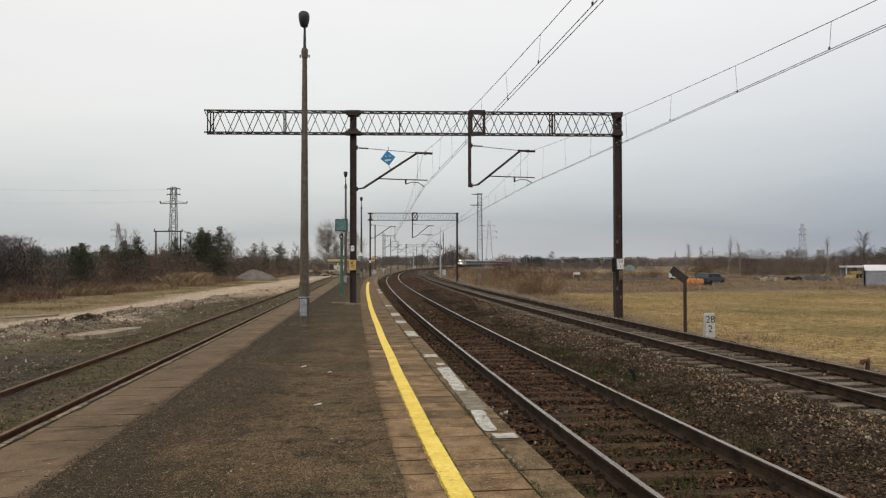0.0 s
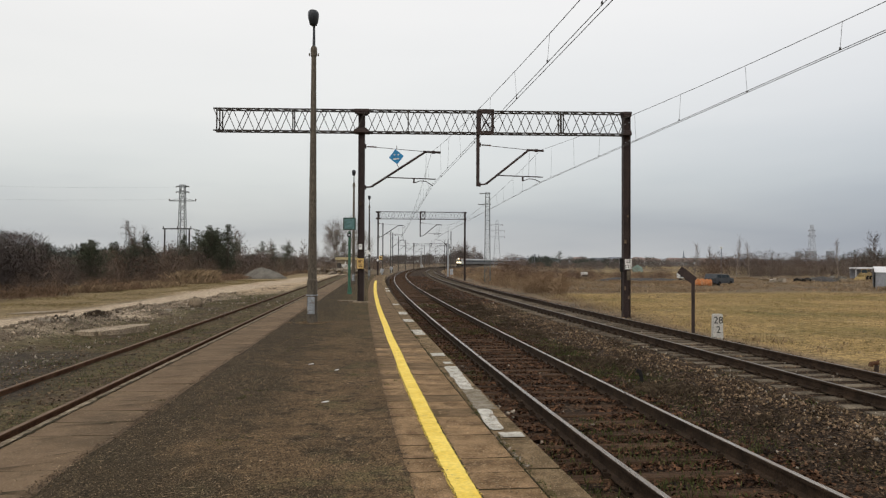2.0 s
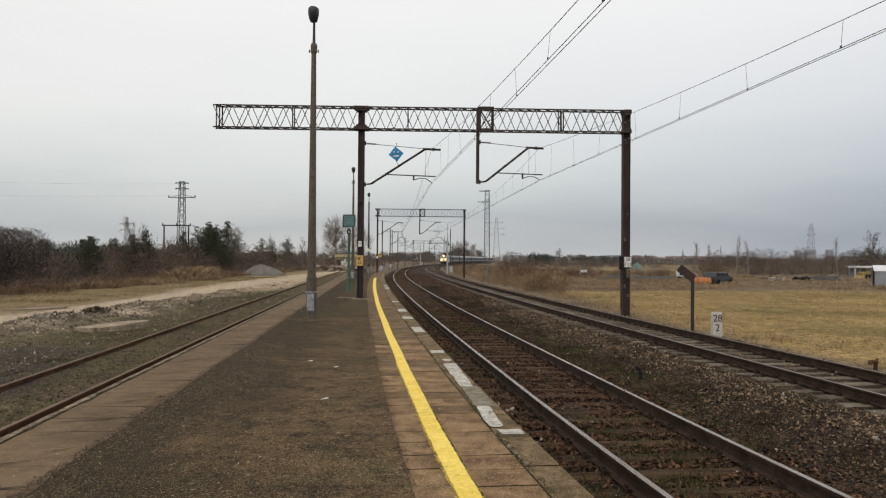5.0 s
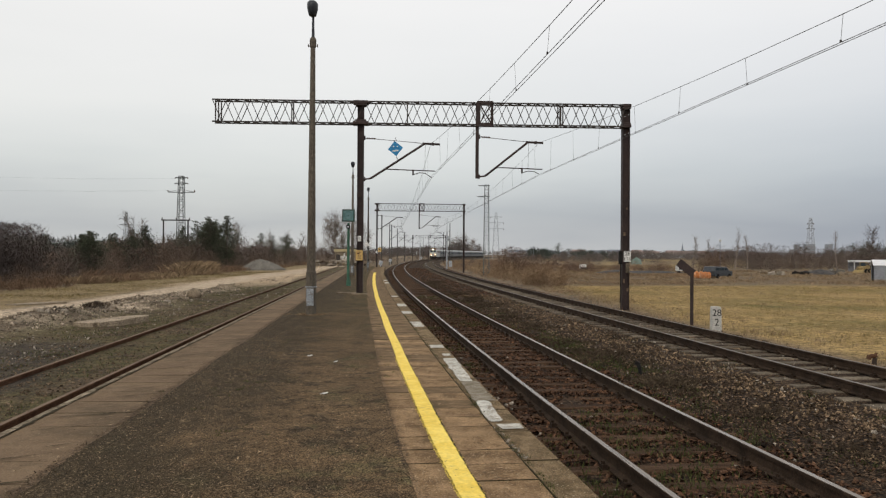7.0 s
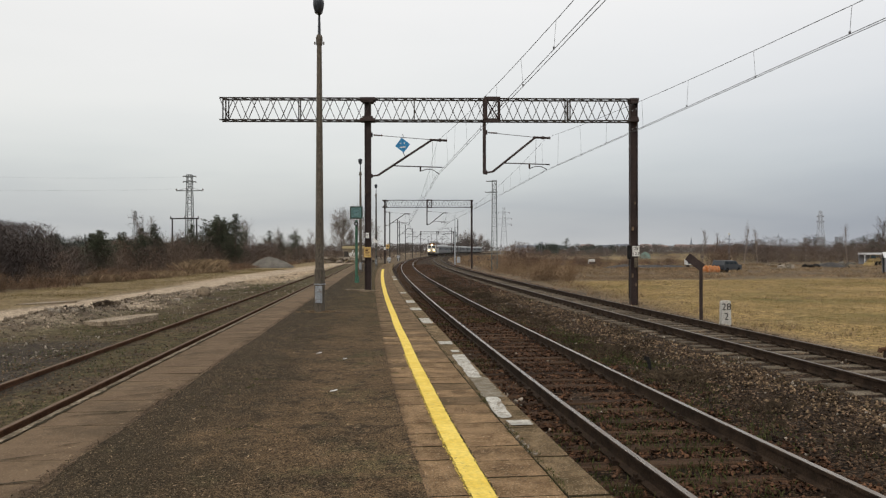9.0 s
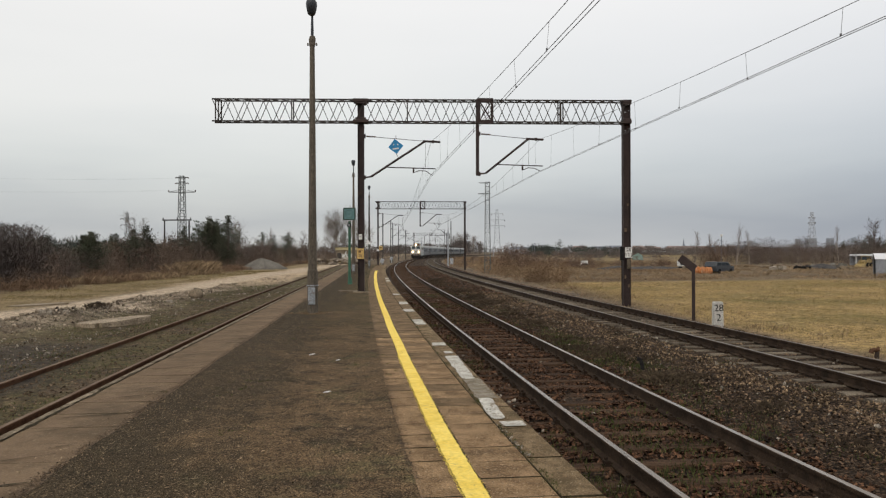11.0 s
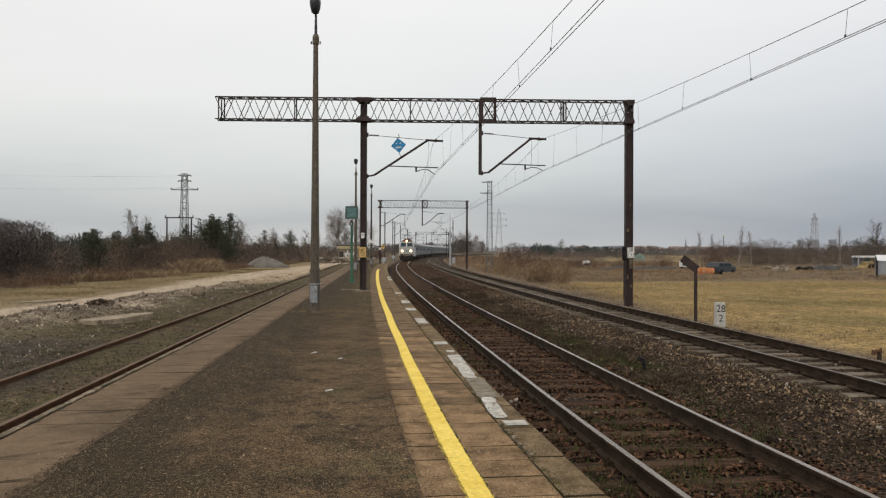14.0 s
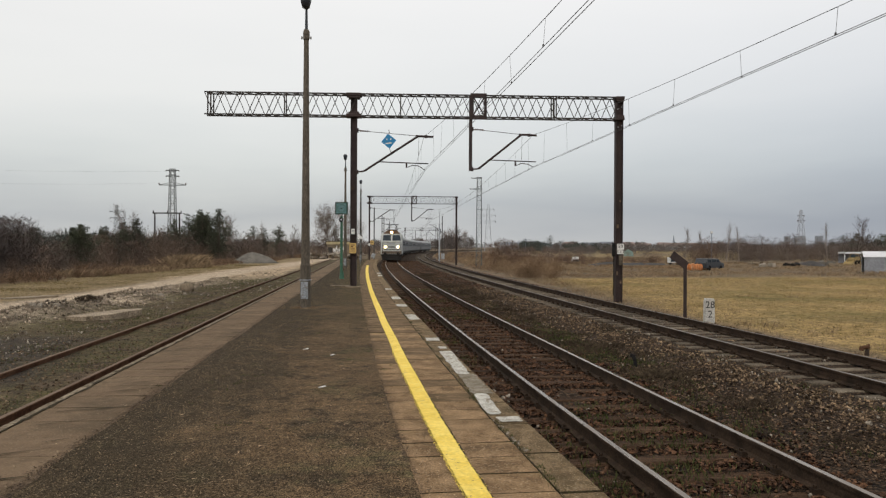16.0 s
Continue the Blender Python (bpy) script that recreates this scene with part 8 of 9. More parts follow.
for x, y, s, mat, nm, lb_ in ((40.5, 95, 1.0, PALE_STONE, "pale_rubble", "pale rubble lying in the yard"), (44.5, 98, 0.9, BLACK, "scrap_heap", "dark scrap lying in the yard"), (46.5, 101, 1.0, HEAP, "scrap_heap", "grey scrap heap in the yard"),
                              (42.6, 103, 1.3, CONCRETE_OLD, "pale_rubble", "pale rubble lying in the yard"), (49.0, 96, 0.9, CONCRETE_OLD, "pale_rubble", "pale rubble lying in the yard"), (51.5, 104, 1.4, HEAP, "scrap_heap", "grey scrap heap in the yard")):
    hp = thing(nm, lb_, "scrap", (x, y, -0.33), group="scrap in the yard")
    for k in range(7):
        ms = Mesh()
        q = r2.uniform(0.2, 0.5) * s
        ms.box((r2.uniform(-1, 1) * s, r2.uniform(-0.4, 0.4) * s, q * 0.45), (q * 1.8, q, q), m=Euler((r2.uniform(-0.3, 0.3), r2.uniform(-0.3, 0.3), r2.uniform(0, 3))).to_matrix())
        part("piece", ms, mat, hp)


# ---- stones, leaves and the pieces of the platform ----
def stones(name, label, category, x, y, z, size, mat, seed, parent=None):
    """Angular stones in one mesh: eight-sided shards with every corner moved."""
    r = np.random.default_rng(seed)
    n = len(x)
    c = np.array([(1, 0, 0), (0, 1, 0), (-1, 0, 0), (0, -1, 0), (0, 0, 1), (0, 0, -1)], float)
    v = c[None] * (0.62 * size[:, None, None]) * r.uniform(0.55, 1.1, (n, 6, 1)) * r.uniform(0.6, 1.1, (n, 1, 3)) + r.uniform(-0.16, 0.16, (n, 6, 3)) * size[:, None, None]
    a, b = r.uniform(0, 6.283, n), r.uniform(-0.7, 0.7, n)
    ca, sa, cb, sb = np.cos(a)[:, None], np.sin(a)[:, None], np.cos(b)[:, None], np.sin(b)[:, None]
    vx, vz = v[..., 0] * cb + v[..., 2] * sb, -v[..., 0] * sb + v[..., 2] * cb
    vx, vy = vx * ca - v[..., 1] * sa, vx * sa + v[..., 1] * ca
    v = np.stack([vx + x[:, None], vy + y[:, None], vz + z[:, None]], -1).reshape(-1, 3)
    f = np.array([(0, 1, 4), (1, 2, 4), (2, 3, 4), (3, 0, 4), (1, 0, 5), (2, 1, 5), (3, 2, 5), (0, 3, 5)])
    faces = (np.arange(n)[:, None, None] * 6 + f[None]).reshape(-1, 3)
    return tagged(new(name, arrays_mesh(name, v, faces, mat)), label, category, kind="stuff")


def bed_place(off, y):
    s = slope_np(y)
    q = 1 / np.hypot(1, s)
    x, yy = centre_np(y) + off * q, y - s * off * q
    z = -0.175 + 0.055 * (value_noise(x, yy, 0.35, 11) - 0.5) + np.exp(-((off - 2.75) / 0.75) ** 2) * 0.07 * (0.3 + value_noise(x, yy, 1.1, 13)) - smooth01(off, 6.5, 7.9) * 0.28 + smooth01(off, 3.4, 4.2) * 0.042 - 0.022 * (np.abs(off) < 1.3) - 0.01 * (np.abs(off - 5.05) < 1.3)
    return x, yy, z


def clear_of_rails(off):
    ok = np.ones(len(off), bool)
    for c in (-0.7535, 0.7535, SECOND - 0.7535, SECOND + 0.7535):
        ok &= np.abs(off - c) > 0.10
    return ok


rng = np.random.default_rng(21)
yy = 3.0 + 37.0 * rng.uniform(0, 1, 40000) ** 1.5
oo = rng.uniform(-1.7, 7.5, 40000)


def on_sleeper(oo, yy):
    """Whether a place lies on a sleeper of the two main tracks."""
    d = np.abs((yy + 7.0 + 0.31) % 0.62 - 0.31)
    return (d < 0.15) & ((np.abs(oo) < 1.27) | (np.abs(oo - SECOND) < 1.27))


in_main = np.abs(oo) < 1.3
keep = clear_of_rails(oo) & (~on_sleeper(oo, yy) | (rng.uniform(0, 1, len(oo)) < np.where(oo < 2, 0.22, 0.07))) & ~((oo > 1.15) & (oo < 2.5) & (rng.uniform(0, 1, len(oo)) < 0.55)) & (rng.uniform(0, 1, len(oo)) < np.where(in_main, 0.85, 0.95))
oo, yy = oo[keep], yy[keep]
for pick, mat, label, seed in ((oo < 1.9, RED_STONE, "reddish brown ballast stones of the near track", 31), (oo >= 1.9, STONE, "brown angular ballast stones beside the second track", 30)):
    x, y, z = bed_place(oo[pick], yy[pick])
    z = z - 0.025 * (np.abs(oo[pick] - SECOND) < 1.27)
    stones("ballast_stones", label, "ballast", x, y, z + 0.008, rng.uniform(0.026, 0.066 if mat == RED_STONE else 0.068, len(x)), mat, seed)
yy, oo = rng.uniform(-8, 3, 6000), rng.uniform(-1.7, 7.4, 6000)
keep = clear_of_rails(oo) & ~on_sleeper(oo, yy)
x, y, z = bed_place(oo[keep], yy[keep])
stones("ballast_stones", "brown ballast stones beside the platform", "ballast", x, y, z + 0.01, rng.uniform(0.04, 0.10, len(x)), STONE, 46)
yy, oo = 38.0 + 75.0 * rng.uniform(0, 1, 9000) ** 1.2, rng.uniform(1.2, 7.4, 9000)
keep = clear_of_rails(oo) & (np.abs(oo - SECOND) > 1.2)
x, y, z = bed_place(oo[keep], yy[keep])
stones("ballast_stones", "brown ballast stones farther along the bend", "ballast", x, y, z + 0.015, rng.uniform(0.05, 0.11, len(x)), RED_STONE, 45)
yy, oo = rng.uniform(6.2, 7.4, 46), -2.01 + rng.normal(0, 0.016, 46)
stones("joint_chips", "small pale chips caught in the joint of the edge blocks", "stones", centre_np(yy) + oo, yy, np.full(46, PLATFORM + 0.006), rng.uniform(0.010, 0.026, 46), PALE_STONE, 47)
yy, oo = np.concatenate([rng.normal(11.4, 0.35, 26), 3.0 + 37.0 * rng.uniform(0, 1, 560) ** 1.4]), np.concatenate([rng.normal(-1.20, 0.08, 26), rng.uniform(-1.6, 7.5, 560)])
keep = clear_of_rails(oo)
x, y, z = bed_place(oo[keep], yy[keep])
stones("pale_stones", "scattered pale stones and litter in the ballast", "stones", x, y, z + 0.02, rng.uniform(0.02, 0.07, len(x)) * rng.uniform(0.6, 1.3, len(x)), PALE_STONE, 32)


def leaves(name, label, x, y, z, seed, mat, size=0.032, slim=0.6, curl=1.0):
    r = np.random.default_rng(seed)
    n = len(x)
    a = r.uniform(0, 6.283, n)
    s = size * r.uniform(0.5, 1.3, n)
    ex, ey = np.cos(a) * s, np.sin(a) * s
    lift = r.uniform(-0.4, 0.6, (n, 4)) * s[:, None] * curl
    v = np.stack([np.stack([x - ex, y - ey, z + lift[:, 0]], 1), np.stack([x + ey * slim, y - ex * slim, z + lift[:, 1]], 1),
                  np.stack([x + ex, y + ey, z + lift[:, 2]], 1), np.stack([x - ey * slim, y + ex * slim, z + lift[:, 3]], 1)], 1).reshape(-1, 3)
    return tagged(new(name, arrays_mesh(name, v, np.arange(n * 4).reshape(-1, 4), mat)), label, "leaves", kind="stuff")


yy, oo = 3.0 + 32 * rng.uniform(0, 1, 84000) ** 1.5, np.concatenate([rng.uniform(-1.66, 1.3, 60000), rng.uniform(1.1, 3.4, 24000)])
keep = clear_of_rails(oo) & (value_noise(oo * 2, yy * 1.5, 1.0, 51) > 0.28) & (~on_sleeper(oo, yy) | (rng.uniform(0, 1, len(oo)) < 0.16))
near_leaf = oo[keep] < 1.3
x, y, z = bed_place(oo[keep], yy[keep])
leaves("dead_leaves", "brown dead leaves caught between the rails", x[near_leaf], y[near_leaf], z[near_leaf] + 0.024, 33, LEAF, 0.034, 0.55, 1.3)
OLD_LEAF = surface("rotten dark leaf", (0.032, 0.022, 0.014), (0.150, 0.100, 0.064), 9.0, 60, 0.9, 0.2, 60, island=0.8, spec=0.1)
leaves("rotten_leaves", "dark rotten leaves and chaff between the two tracks", x[~near_leaf], y[~near_leaf], z[~near_leaf] + 0.018, 48, OLD_LEAF, 0.024, 0.5, 1.2)
yy, oo = 4.0 + 30 * rng.uniform(0, 1, 800) ** 1.3, rng.normal(3.2, 0.8, 800)
ok = clear_of_rails(oo) & (oo > 1.4) & (oo < 4.0)
x, y, z = bed_place(oo[ok], yy[ok])
stones("pale_chips", "pale stone chips scattered among the ballast stones", "stones", x, y, z + 0.022, 0.012 + 0.05 * rng.uniform(0, 1, len(x)) ** 3, PALE_STONE, 49)

# rubble left of the siding
xx, yy = rng.uniform(-17, -6.5, 95000), 9 + 60 * rng.uniform(0, 1, 95000) ** 1.3
zn = zones(xx, yy)
keep = (rng.uniform(0, 1, len(xx)) < np.clip(zn[3] * (0.25 + value_noise(xx, yy, 2.0, 61)) + zn[2] * 0.10, 0, 1) * 0.75) & (zn[7] < -1.3) & (zn[1] < 0.12)
xx, yy = xx[keep], yy[keep]
RUBBLE = surface("grey brown rubble stone", (0.12, 0.093, 0.068), (0.30, 0.245, 0.185), 0.6, 20, 0.95, 0.3, 40, island=0.6, spec=0.15)
cx, cy = np.array([-12.75, -12.75, -12.75, -11.8]), np.array([27.5, 27.3, 27.7, 23.5])
pick = rng.integers(0, 4, 170)
px, py = cx[pick] + rng.normal(0, 0.20, 170), cy[pick] + rng.normal(0, 0.35, 170)
stones("soil_clods", "dark clods of dug-up soil on the rubble", "soil", px, py, ground_height(px, py) + 0.02 + 0.08 * rng.uniform(0, 1, 170), 0.025 + 0.10 * rng.uniform(0, 1, 170) ** 3, CLOD, 39)
tufts("root_tangle", px[pick < 3], py[pick < 3], ground_height(px[pick < 3], py[pick < 3]) + 0.02, 0.03 + 0.09 * rng.uniform(0, 1, int((pick < 3).sum())), WEED, "dark tangle of roots in a clump of dug-up soil", "roots", 3, 0.006, 23, 0.10, (0.3, 1.6))
py = 9 + 43 * rng.uniform(0, 1, 1500)
px = np.where(py > 20, rng.uniform(-14.5, -8.0, 1500), -4.95 - 0.097 * py - rng.uniform(1.5, 4.5, 1500))
stones("pale_chips", "pale chips of concrete scattered on the rubble", "rubble", px, py, ground_height(px, py) + 0.03, 0.025 + 0.08 * rng.uniform(0, 1, 1500) ** 5, PALE_STONE, 43)
px, py = rng.normal(-8.9, 0.7, 70), rng.normal(15.2, 1.1, 70)
stones("pale_chips", "pale stones lying on dark soil beside the siding", "stones", px, py, ground_height(px, py) + 0.015, 0.015 + 0.045 * rng.uniform(0, 1, 70) ** 2, PALE_STONE, 50)
stones("rubble", "grey rubble and broken stones left of the siding", "rubble", xx, yy, ground_height(xx, yy) + 0.02, 0.028 + 0.17 * rng.uniform(0, 1, len(xx)) ** 8, RUBBLE, 34)
DIRT_STONE = surface("brown dirty stone", (0.058, 0.040, 0.026), (0.165, 0.122, 0.082), 1.2, 40, 0.95, 0.3, 70, island=0.6, spec=0.1)
GRIT = surface("platform grit", (0.060, 0.043, 0.026), (0.22, 0.165, 0.105), 3.0, 60, 0.95, 0.0, island=0.75, spec=0.1)
yy, oo = 4.0 + 40 * rng.uniform(0, 1, 14000) ** 1.5, np.where(rng.uniform(0, 1, 14000) < 0.55, rng.uniform(-2.0, 1.5, 14000), rng.uniform(-8.5, -2.0, 14000))
keep = np.abs(np.abs(oo) - 0.7535) > 0.10
oo, yy = oo[keep], yy[keep]
xx = -4.95 - 0.097 * yy + oo
keep = zones(xx, yy)[1] < 0.1
xx, yy = xx[keep], yy[keep]
stones("siding_stones", "small stones in the dirt of the siding and beyond", "stones", xx, yy, ground_height(xx, yy) + 0.005, rng.uniform(0.018, 0.06, len(xx)), DIRT_STONE, 35)
xx, yy = rng.uniform(-3.5, 1.2, 15000), 3.2 + 16 * rng.uniform(0, 1, 15000) ** 1.7
left_b, right_b = -4.95 - 0.097 * yy + 2.4 - 0.5 * (rng.uniform(0, 1, len(yy)) < 0.06), centre_np(yy) - 3.02
keep = (xx > left_b) & (xx < right_b)
xx, yy = xx[keep], yy[keep]
stones("platform_grit", "loose grit scattered on the platform", "grit", xx, yy, np.full(len(xx), PLATFORM + 0.012), rng.uniform(0.005, 0.016, len(xx)), GRIT, 36)
for x, y, w in ((-2.23, 12.35, 0.045), (-1.72, 11.7, 0.035), (-1.46, 9.03, 0.045)):
    ms = Mesh()
    ms.loft([[Vector((a * w, b * w * 0.55, zz + 0.008 * a)) for a, b in ((-1, -0.6), (0.2, -0.9), (1, -0.2), (0.7, 0.8), (-0.7, 0.7))] for zz in (0.0, 0.008)])
    sc = solo("paper_scrap", ms, WHITE, "crumpled white paper scrap on the platform asphalt", "litter", "paper scraps")
    sc.location = (x, y, PLATFORM + 0.014)


MOSSY_SLAB = surface("mossy dirty concrete slab", (0.108, 0.072, 0.039), (0.205, 0.140, 0.080), 3.0, 80, 0.95, 0.5, 80, fine_amount=0.45, objrand=0.06, stain=(0.074, 0.055, 0.027), stain_scale=1.2, stain_at=0.59, spec=0.1, speck=(0.24, 0.185, 0.12), speck_scale=60, speck_at=0.66, plan=True)


def slab_mesh(w, l, t, mat, seed, name="paving_slab", wear=1.0):
    """A slab with a chamfered, slightly worn top edge; origin at the middle of its top."""
    r = random.Random(seed)
    c = 0.003 * wear
    ring0 = [Vector((sx * w / 2, sy * l / 2, -t)) for sx, sy in ((-1, -1), (1, -1), (1, 1), (-1, 1))]
    ring1 = [Vector((sx * w / 2, sy * l / 2, -c)) for sx, sy in ((-1, -1), (1, -1), (1, 1), (-1, 1))]
    ring2 = [Vector((sx * (w / 2 - c * r.uniform(0.5, 2.4)), sy * (l / 2 - c * r.uniform(0.5, 2.4)), r.uniform(-0.003, 0.003) * wear)) for sx, sy in ((-1, -1), (1, -1), (1, 1), (-1, 1))]
    ms = Mesh()
    ms.loft([ring0, ring1, ring2])
    ms.m = [0 if all(p > 5 for p in f) and f == ms.f[-1] else 1 for f in ms.f]
    return ms.data(name, [mat, DIRT])


def lay(line, off, w, pitch, y0, y1, near, mat, thick, label_rest, seed, turn, tilt=0.006, skew=0.006, gap=0.012, lip=0.002):
    r = random.Random(seed)
    mossy = MOSSY_SLAB if mat == SLAB else mat
    kinds = [slab_mesh(w, pitch - gap * wide, thick, mat, seed * 10 + k, wear=wide) for k, wide in enumerate((0.2, 0.25, 0.3, 0.35, 0.45, 0.7, 1.5))]
    kinds_far = [slab_mesh(w, pitch - gap * wide, thick, mossy, seed * 10 + k, wear=wide) for k, wide in enumerate((0.2, 0.3, 0.45, 0.8))]
    rest = Mesh()
    y = y0
    while y < y1:
        p = line(y + pitch / 2, off, PLATFORM + r.uniform(-lip, lip) - 0.001)
        a = turn(y + pitch / 2) + r.uniform(-skew, skew)
        if y < near:
            m = Matrix.Translation(p) @ Euler((r.uniform(-tilt, tilt), r.uniform(-tilt, tilt), a)).to_matrix().to_4x4()
            part("paving_slab", r.choice(kinds_far if r.random() < (y - 8) / 9 else kinds), None, platform, m=m)
        else:
            rest.box(p - Vector((0, 0, thick / 2)), (w, pitch - 0.015, thick), a)
        y += pitch
    tagged(part("far_paving", rest, mossy, platform, label_rest), kind="stuff")


turn_l = lambda y: 0.0966
lay(main_line, -2.732, 0.462, 0.4375, -11.88, 100, 42, SLAB, 0.07, "far row of concrete paving slabs", 1, heading, 0.002, 0.004, 0.004)
lay(main_line, -2.255, 0.470, 0.4375, -11.95, 100, 42, SLAB, 0.07, "far row of concrete paving slabs", 2, heading, 0.002, 0.004, 0.004)
lay(main_line, -1.862, 0.306, 1.0, -12.5, 100, 60, EDGE, 0.16, "far row of platform edge blocks", 3, heading, 0.003, 0.004, 0.008)
lay(siding, 2.085, 0.90, 0.62, -12.14, 100, 60, SLAB_LEFT, 0.07, "far row of brownish concrete slabs", 4, turn_l, 0.0008, 0.003, 0.012, 0.0006)
lay(siding, 1.574, 0.088, 1.0, -12, 100, 50, PALE_EDGE, 0.14, "far narrow edge blocks", 5, turn_l, 0.002)


def ragged_strip(y0, y1, o0, o1, step, wob, z, seed, line=main_line, rate=4.0, taper=False):
    """A painted strip with worn edges between two offsets of the near track."""
    r = random.Random(seed)
    ms = Mesh()
    n = max(2, int((y1 - y0) / step))
    pts = []
    for k in range(n + 1):
        y = y0 + (y1 - y0) * k / n
        f = k / n
        ends = min(1.0, min(f, 1 - f) * (y1 - y0) / 0.12 + 0.55) if taper else 1.0
        mid, half = (o0[0] + (o0[1] - o0[0]) * f + o1[0] + (o1[1] - o1[0]) * f) / 2, (o1[0] + (o1[1] - o1[0]) * f - o0[0] - (o0[1] - o0[0]) * f) / 2
        a = mid - half * ends + wob * 1.6 * noise.noise(Vector((y * rate, seed, 0))) + r.uniform(-wob, wob) * 0.3
        b = mid + half * ends + wob * 1.6 * noise.noise(Vector((y * rate, seed, 7))) + r.uniform(-wob, wob) * 0.3
        pts += [line(y, a, z), line(y, b, z)]
    ms.add(pts, [(2 * k, 2 * k + 1, 2 * k + 3, 2 * k + 2) for k in range(n)])
    return ms


def crooked(y, u, w):
    return beside(y, u + 0.012 * noise.noise(Vector((y * 0.4, 4.4, 0))), w)


line_ms = ragged_strip(-11, 30, (-2.664, -2.648), (-2.496, -2.490), 0.02, 0.006, PLATFORM + 0.009, 3, crooked, rate=9.0)
more = ragged_strip(30, 68, (-2.648, -2.600), (-2.490, -2.385), 0.06, 0.006, PLATFORM + 0.009, 3, crooked, rate=9.0)
line_ms.add(more.v, more.f)
sprayed = random.Random(17)
for k in range(3600):
    y = 3.6 + 9.0 * sprayed.random() ** 1.6
    o = sprayed.choice((-2.664, -2.664, -2.496)) + sprayed.gauss(0, 0.008)
    q = sprayed.uniform(0.002, 0.006)
    line_ms.add([crooked(y + dy * q * 1.6, o + do * q, PLATFORM + 0.0088) for do, dy in ((-1, -1), (1, -0.8), (0.8, 1), (-0.7, 0.9))], [(0, 1, 2, 3)])
solo("yellow_line", line_ms, YELLOW, "worn yellow safety line painted along the platform slabs", "painted line", kind="structure")
for k, (y0, y1, a0, a1, b0, b1) in enumerate(((13.80, 14.22, -1.98, -1.98, -1.74, -1.74), (12.75, 13.0, -1.88, -1.88, -1.75, -1.75), (10.25, 12.45, -1.95, -1.93, -1.78, -1.73),
                                              (7.88, 8.95, -2.03, -1.975, -1.88, -1.815), (7.56, 7.77, -1.95, -1.97, -1.74, -1.74), (17.7, 19.0, -1.98, -2.0, -1.75, -1.75), (21.5, 22.4, -2.03, -2.03, -1.74, -1.74),
                                              (24.5, 25.7, -2.0, -2.0, -1.73, -1.73), (29.8, 30.6, -2.0, -2.0, -1.75, -1.75), (43.2, 45, -1.93, -1.93, -1.70, -1.70), (47.2, 48.8, -1.93, -1.93, -1.70, -1.70))):
    solo("white_mark", ragged_strip(y0, y1, (a0, a1), (b0, b1), 0.015, 0.010 if y1 - y0 < 0.5 else 0.019, PLATFORM + 0.010, 40 + k, rate=3.2, taper=y1 - y0 > 0.5), WHITE_PAINT, "flaking white paint on the platform edge blocks", "painted mark", "white edge marks", kind="structure")

OLD_WASH = surface("worn off whitewash on concrete", (0.17, 0.145, 0.105), (0.285, 0.255, 0.205), 6, 60, 0.9, 0.4, 70, fine_amount=0.5, stain=(0.12, 0.094, 0.058), stain_scale=7, stain_at=0.55, spec=0.1)
solo("white_mark", ragged_strip(8.95, 10.28, (-1.98, -1.95), (-1.74, -1.73), 0.03, 0.02, PLATFORM + 0.0085, 71, rate=5.0), OLD_WASH, "worn off whitewash on the platform edge blocks", "painted mark", "white edge marks", kind="structure")
# crumbs of asphalt lie along its edge on the slabs
yy = 3.2 + 30 * rng.uniform(0, 1, 2600) ** 1.4
oo = 2.51 - np.abs(rng.normal(0, 0.055, 2600))
stones("asphalt_crumbs", "dark crumbs of asphalt and dirt lying on the slabs", "grit", -4.95 - 0.097 * yy + oo * 0.9953, yy + 0.0966 * oo, np.full(2600, PLATFORM + 0.002), rng.uniform(0.004, 0.013, 2600), DIRT_STONE, 52)
# dirt and moss along the joints of the platform
for k, (y0, y1, a, b, wob, line, mat, z) in enumerate(((-12, 60, -2.4905, -2.483, 0.008, main_line, DIRT, 0.0075), (-12, 60, -2.016, -2.009, 0.010, main_line, DIRT, 0.0065),
                                                 (-12, 60, 1.612, 1.640, 0.035, siding, DIRT, 0.0068))):
    solo("joint_dirt", ragged_strip(y0, y1, (a, a), (b, b), 0.06, wob, PLATFORM + z, 60 + k, line, 2.0), mat, "dark dirt and moss along a joint of the platform", "dirt", "dirt along joints", kind="structure")
xx, yy = rng.uniform(-3.5, 1.2, 5200), 3.2 + 18 * rng.uniform(0, 1, 5200) ** 1.5
keep = (xx > -4.95 - 0.097 * yy + 2.5) & (xx < centre_np(yy) - 3.0) & (value_noise(xx, yy, 0.9, 71) > 0.42)
leaves("platform_litter", "dry grass crumbs and chaff on the platform asphalt", xx[keep], yy[keep], np.full(keep.sum(), PLATFORM + 0.012), 37, STRAW_RUST, 0.009)
xx, yy = rng.uniform(-3.5, 1.2, 4200), 3.2 + 16 * rng.uniform(0, 1, 4200) ** 1.4
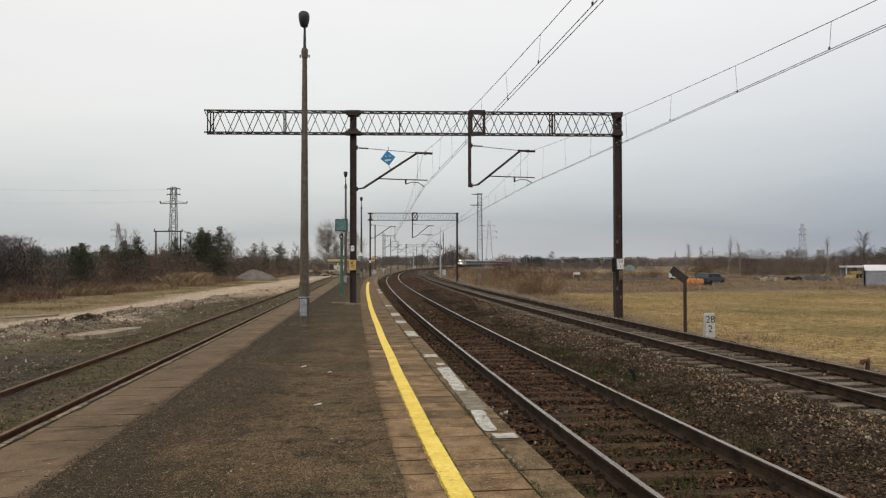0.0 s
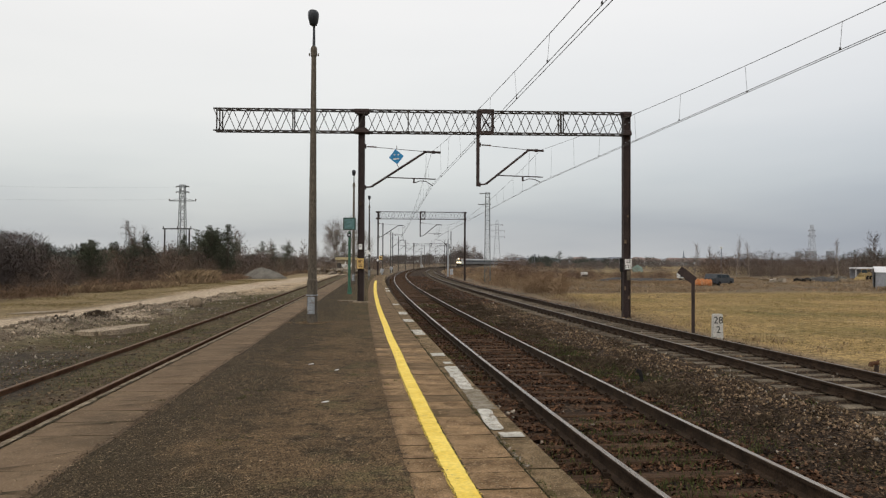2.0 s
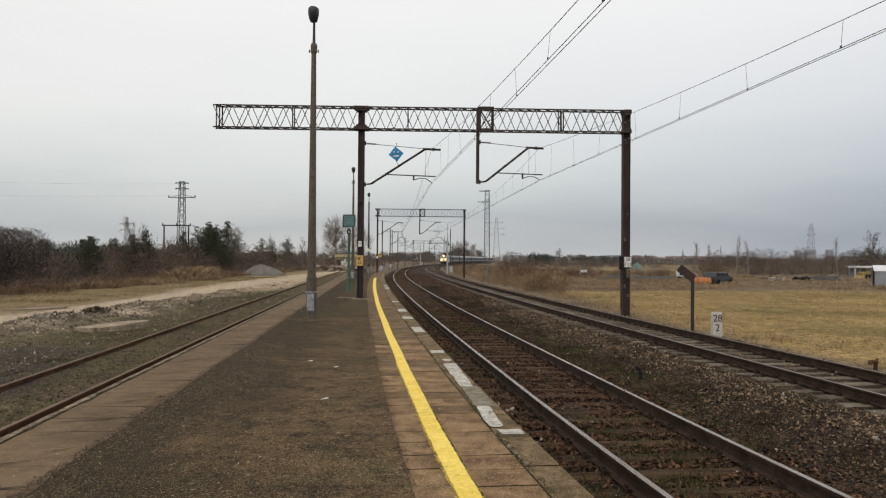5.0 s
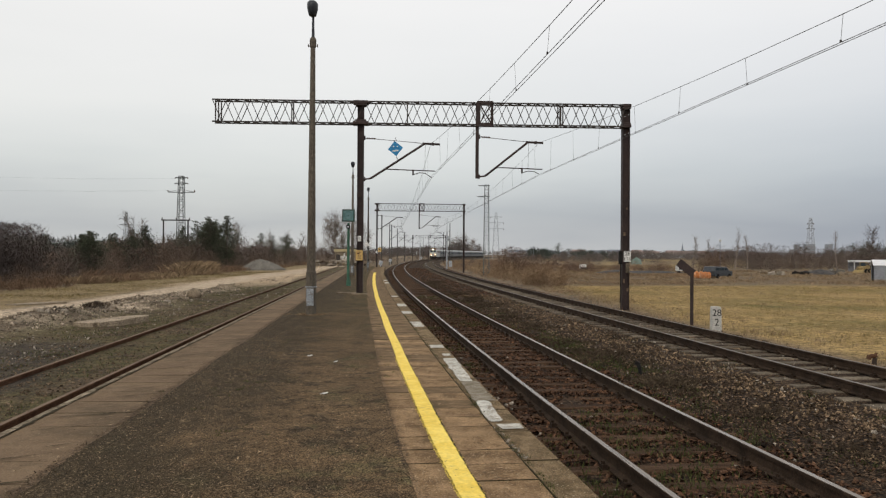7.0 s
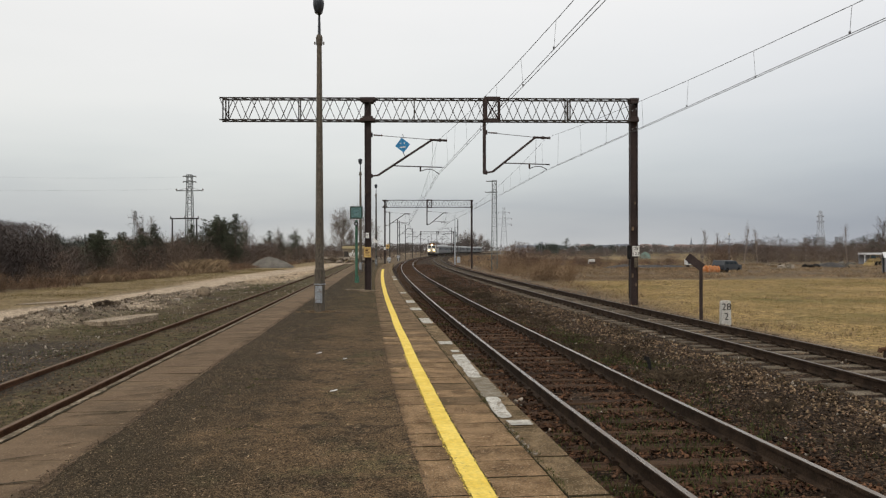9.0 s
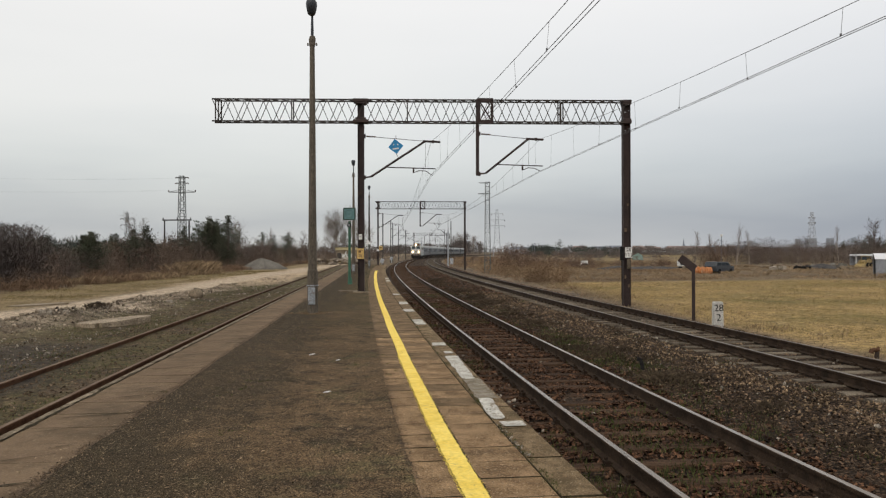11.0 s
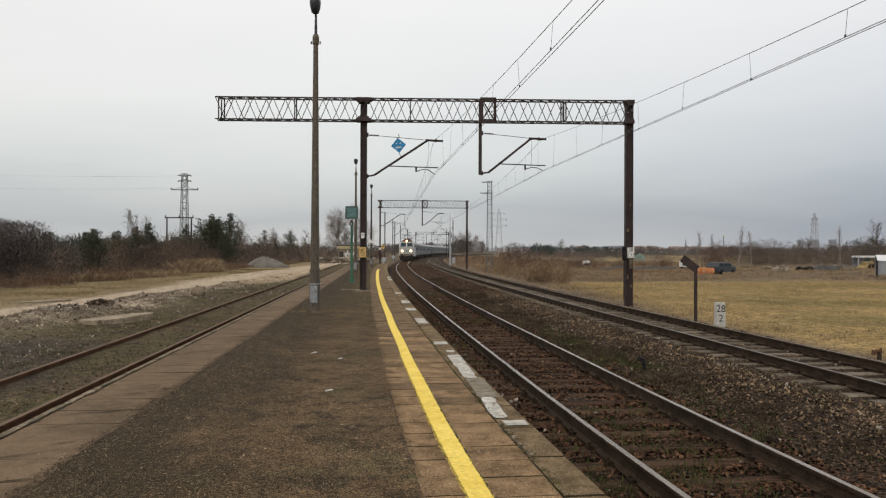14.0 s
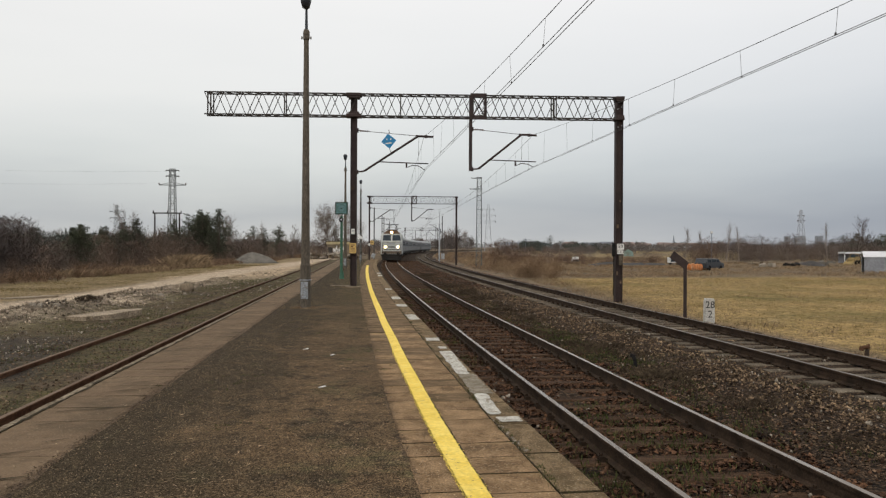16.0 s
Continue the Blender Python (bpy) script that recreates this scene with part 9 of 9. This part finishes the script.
keep = (xx > -4.95 - 0.097 * yy + 2.2) & (xx < centre_np(yy) - 2.2) & (value_noise(xx, yy, 0.7, 72) > 0.5)
leaves("straw_bits", "bits of dry straw strewn over the platform", xx[keep], yy[keep], np.full(keep.sum(), PLATFORM + 0.016), 38, STRAW, 0.030, 0.15, 0.12)


# fine dirt washed over the joints between asphalt and slabs
yy = 3.2 + 34 * rng.uniform(0, 1, 9000) ** 1.2
oo = 2.53 - np.abs(rng.normal(0, 0.05, 9000))
leaves("washed_dirt", "fine dark dirt washed over the slabs beside the siding", -4.95 - 0.097 * yy + oo * 0.9953, yy + 0.0966 * oo, np.full(9000, PLATFORM + 0.003), 53, DIRT_STONE, 0.011, 0.8, 0.15)
yy = 3.2 + 24 * rng.uniform(0, 1, 5000) ** 1.5
oo = -2.965 + np.abs(rng.normal(0, 0.045, 5000))
leaves("washed_dirt", "fine dark dirt washed over the slabs beside the line", centre_np(yy) + oo, yy + 0.12 * oo, np.full(5000, PLATFORM + 0.004), 54, DIRT_STONE, 0.008, 0.8, 0.15)


# dirt-filled cracks across the brownish slabs beside the siding
cr = random.Random(91)
for k in range(38):
    y = 4.6 + 0.56 * k + cr.uniform(-0.12, 0.12)
    o0 = cr.uniform(1.66, 1.95) if k % 3 else cr.uniform(1.9, 2.25)
    o1 = cr.uniform(2.25, 2.53)
    rise, wide = cr.uniform(0.30, 0.75) * (o1 - o0), cr.choice((0.006, 0.008, 0.010, 0.014))
    top, low = [], []
    for i in range(9):
        f = i / 8
        mid = y + rise * f + 0.018 * noise.noise(Vector((f * 3 * (o1 - o0), k * 1.7, 0)))
        half = wide * (0.4 + 0.6 * math.sin(math.pi * min(0.97, max(0.03, f)))) * (0.4 + 1.0 * cr.random())
        top.append(siding(mid + half, o0 + (o1 - o0) * f, PLATFORM + 0.0085))
        low.append(siding(mid - half, o0 + (o1 - o0) * f, PLATFORM + 0.0085))
    ms = Mesh()
    ms.add(low + top, [(i, i + 1, 10 + i, 9 + i) for i in range(8)])
    part("crack", ms, DIRT, platform, "dark crack filled with dirt")


motions()
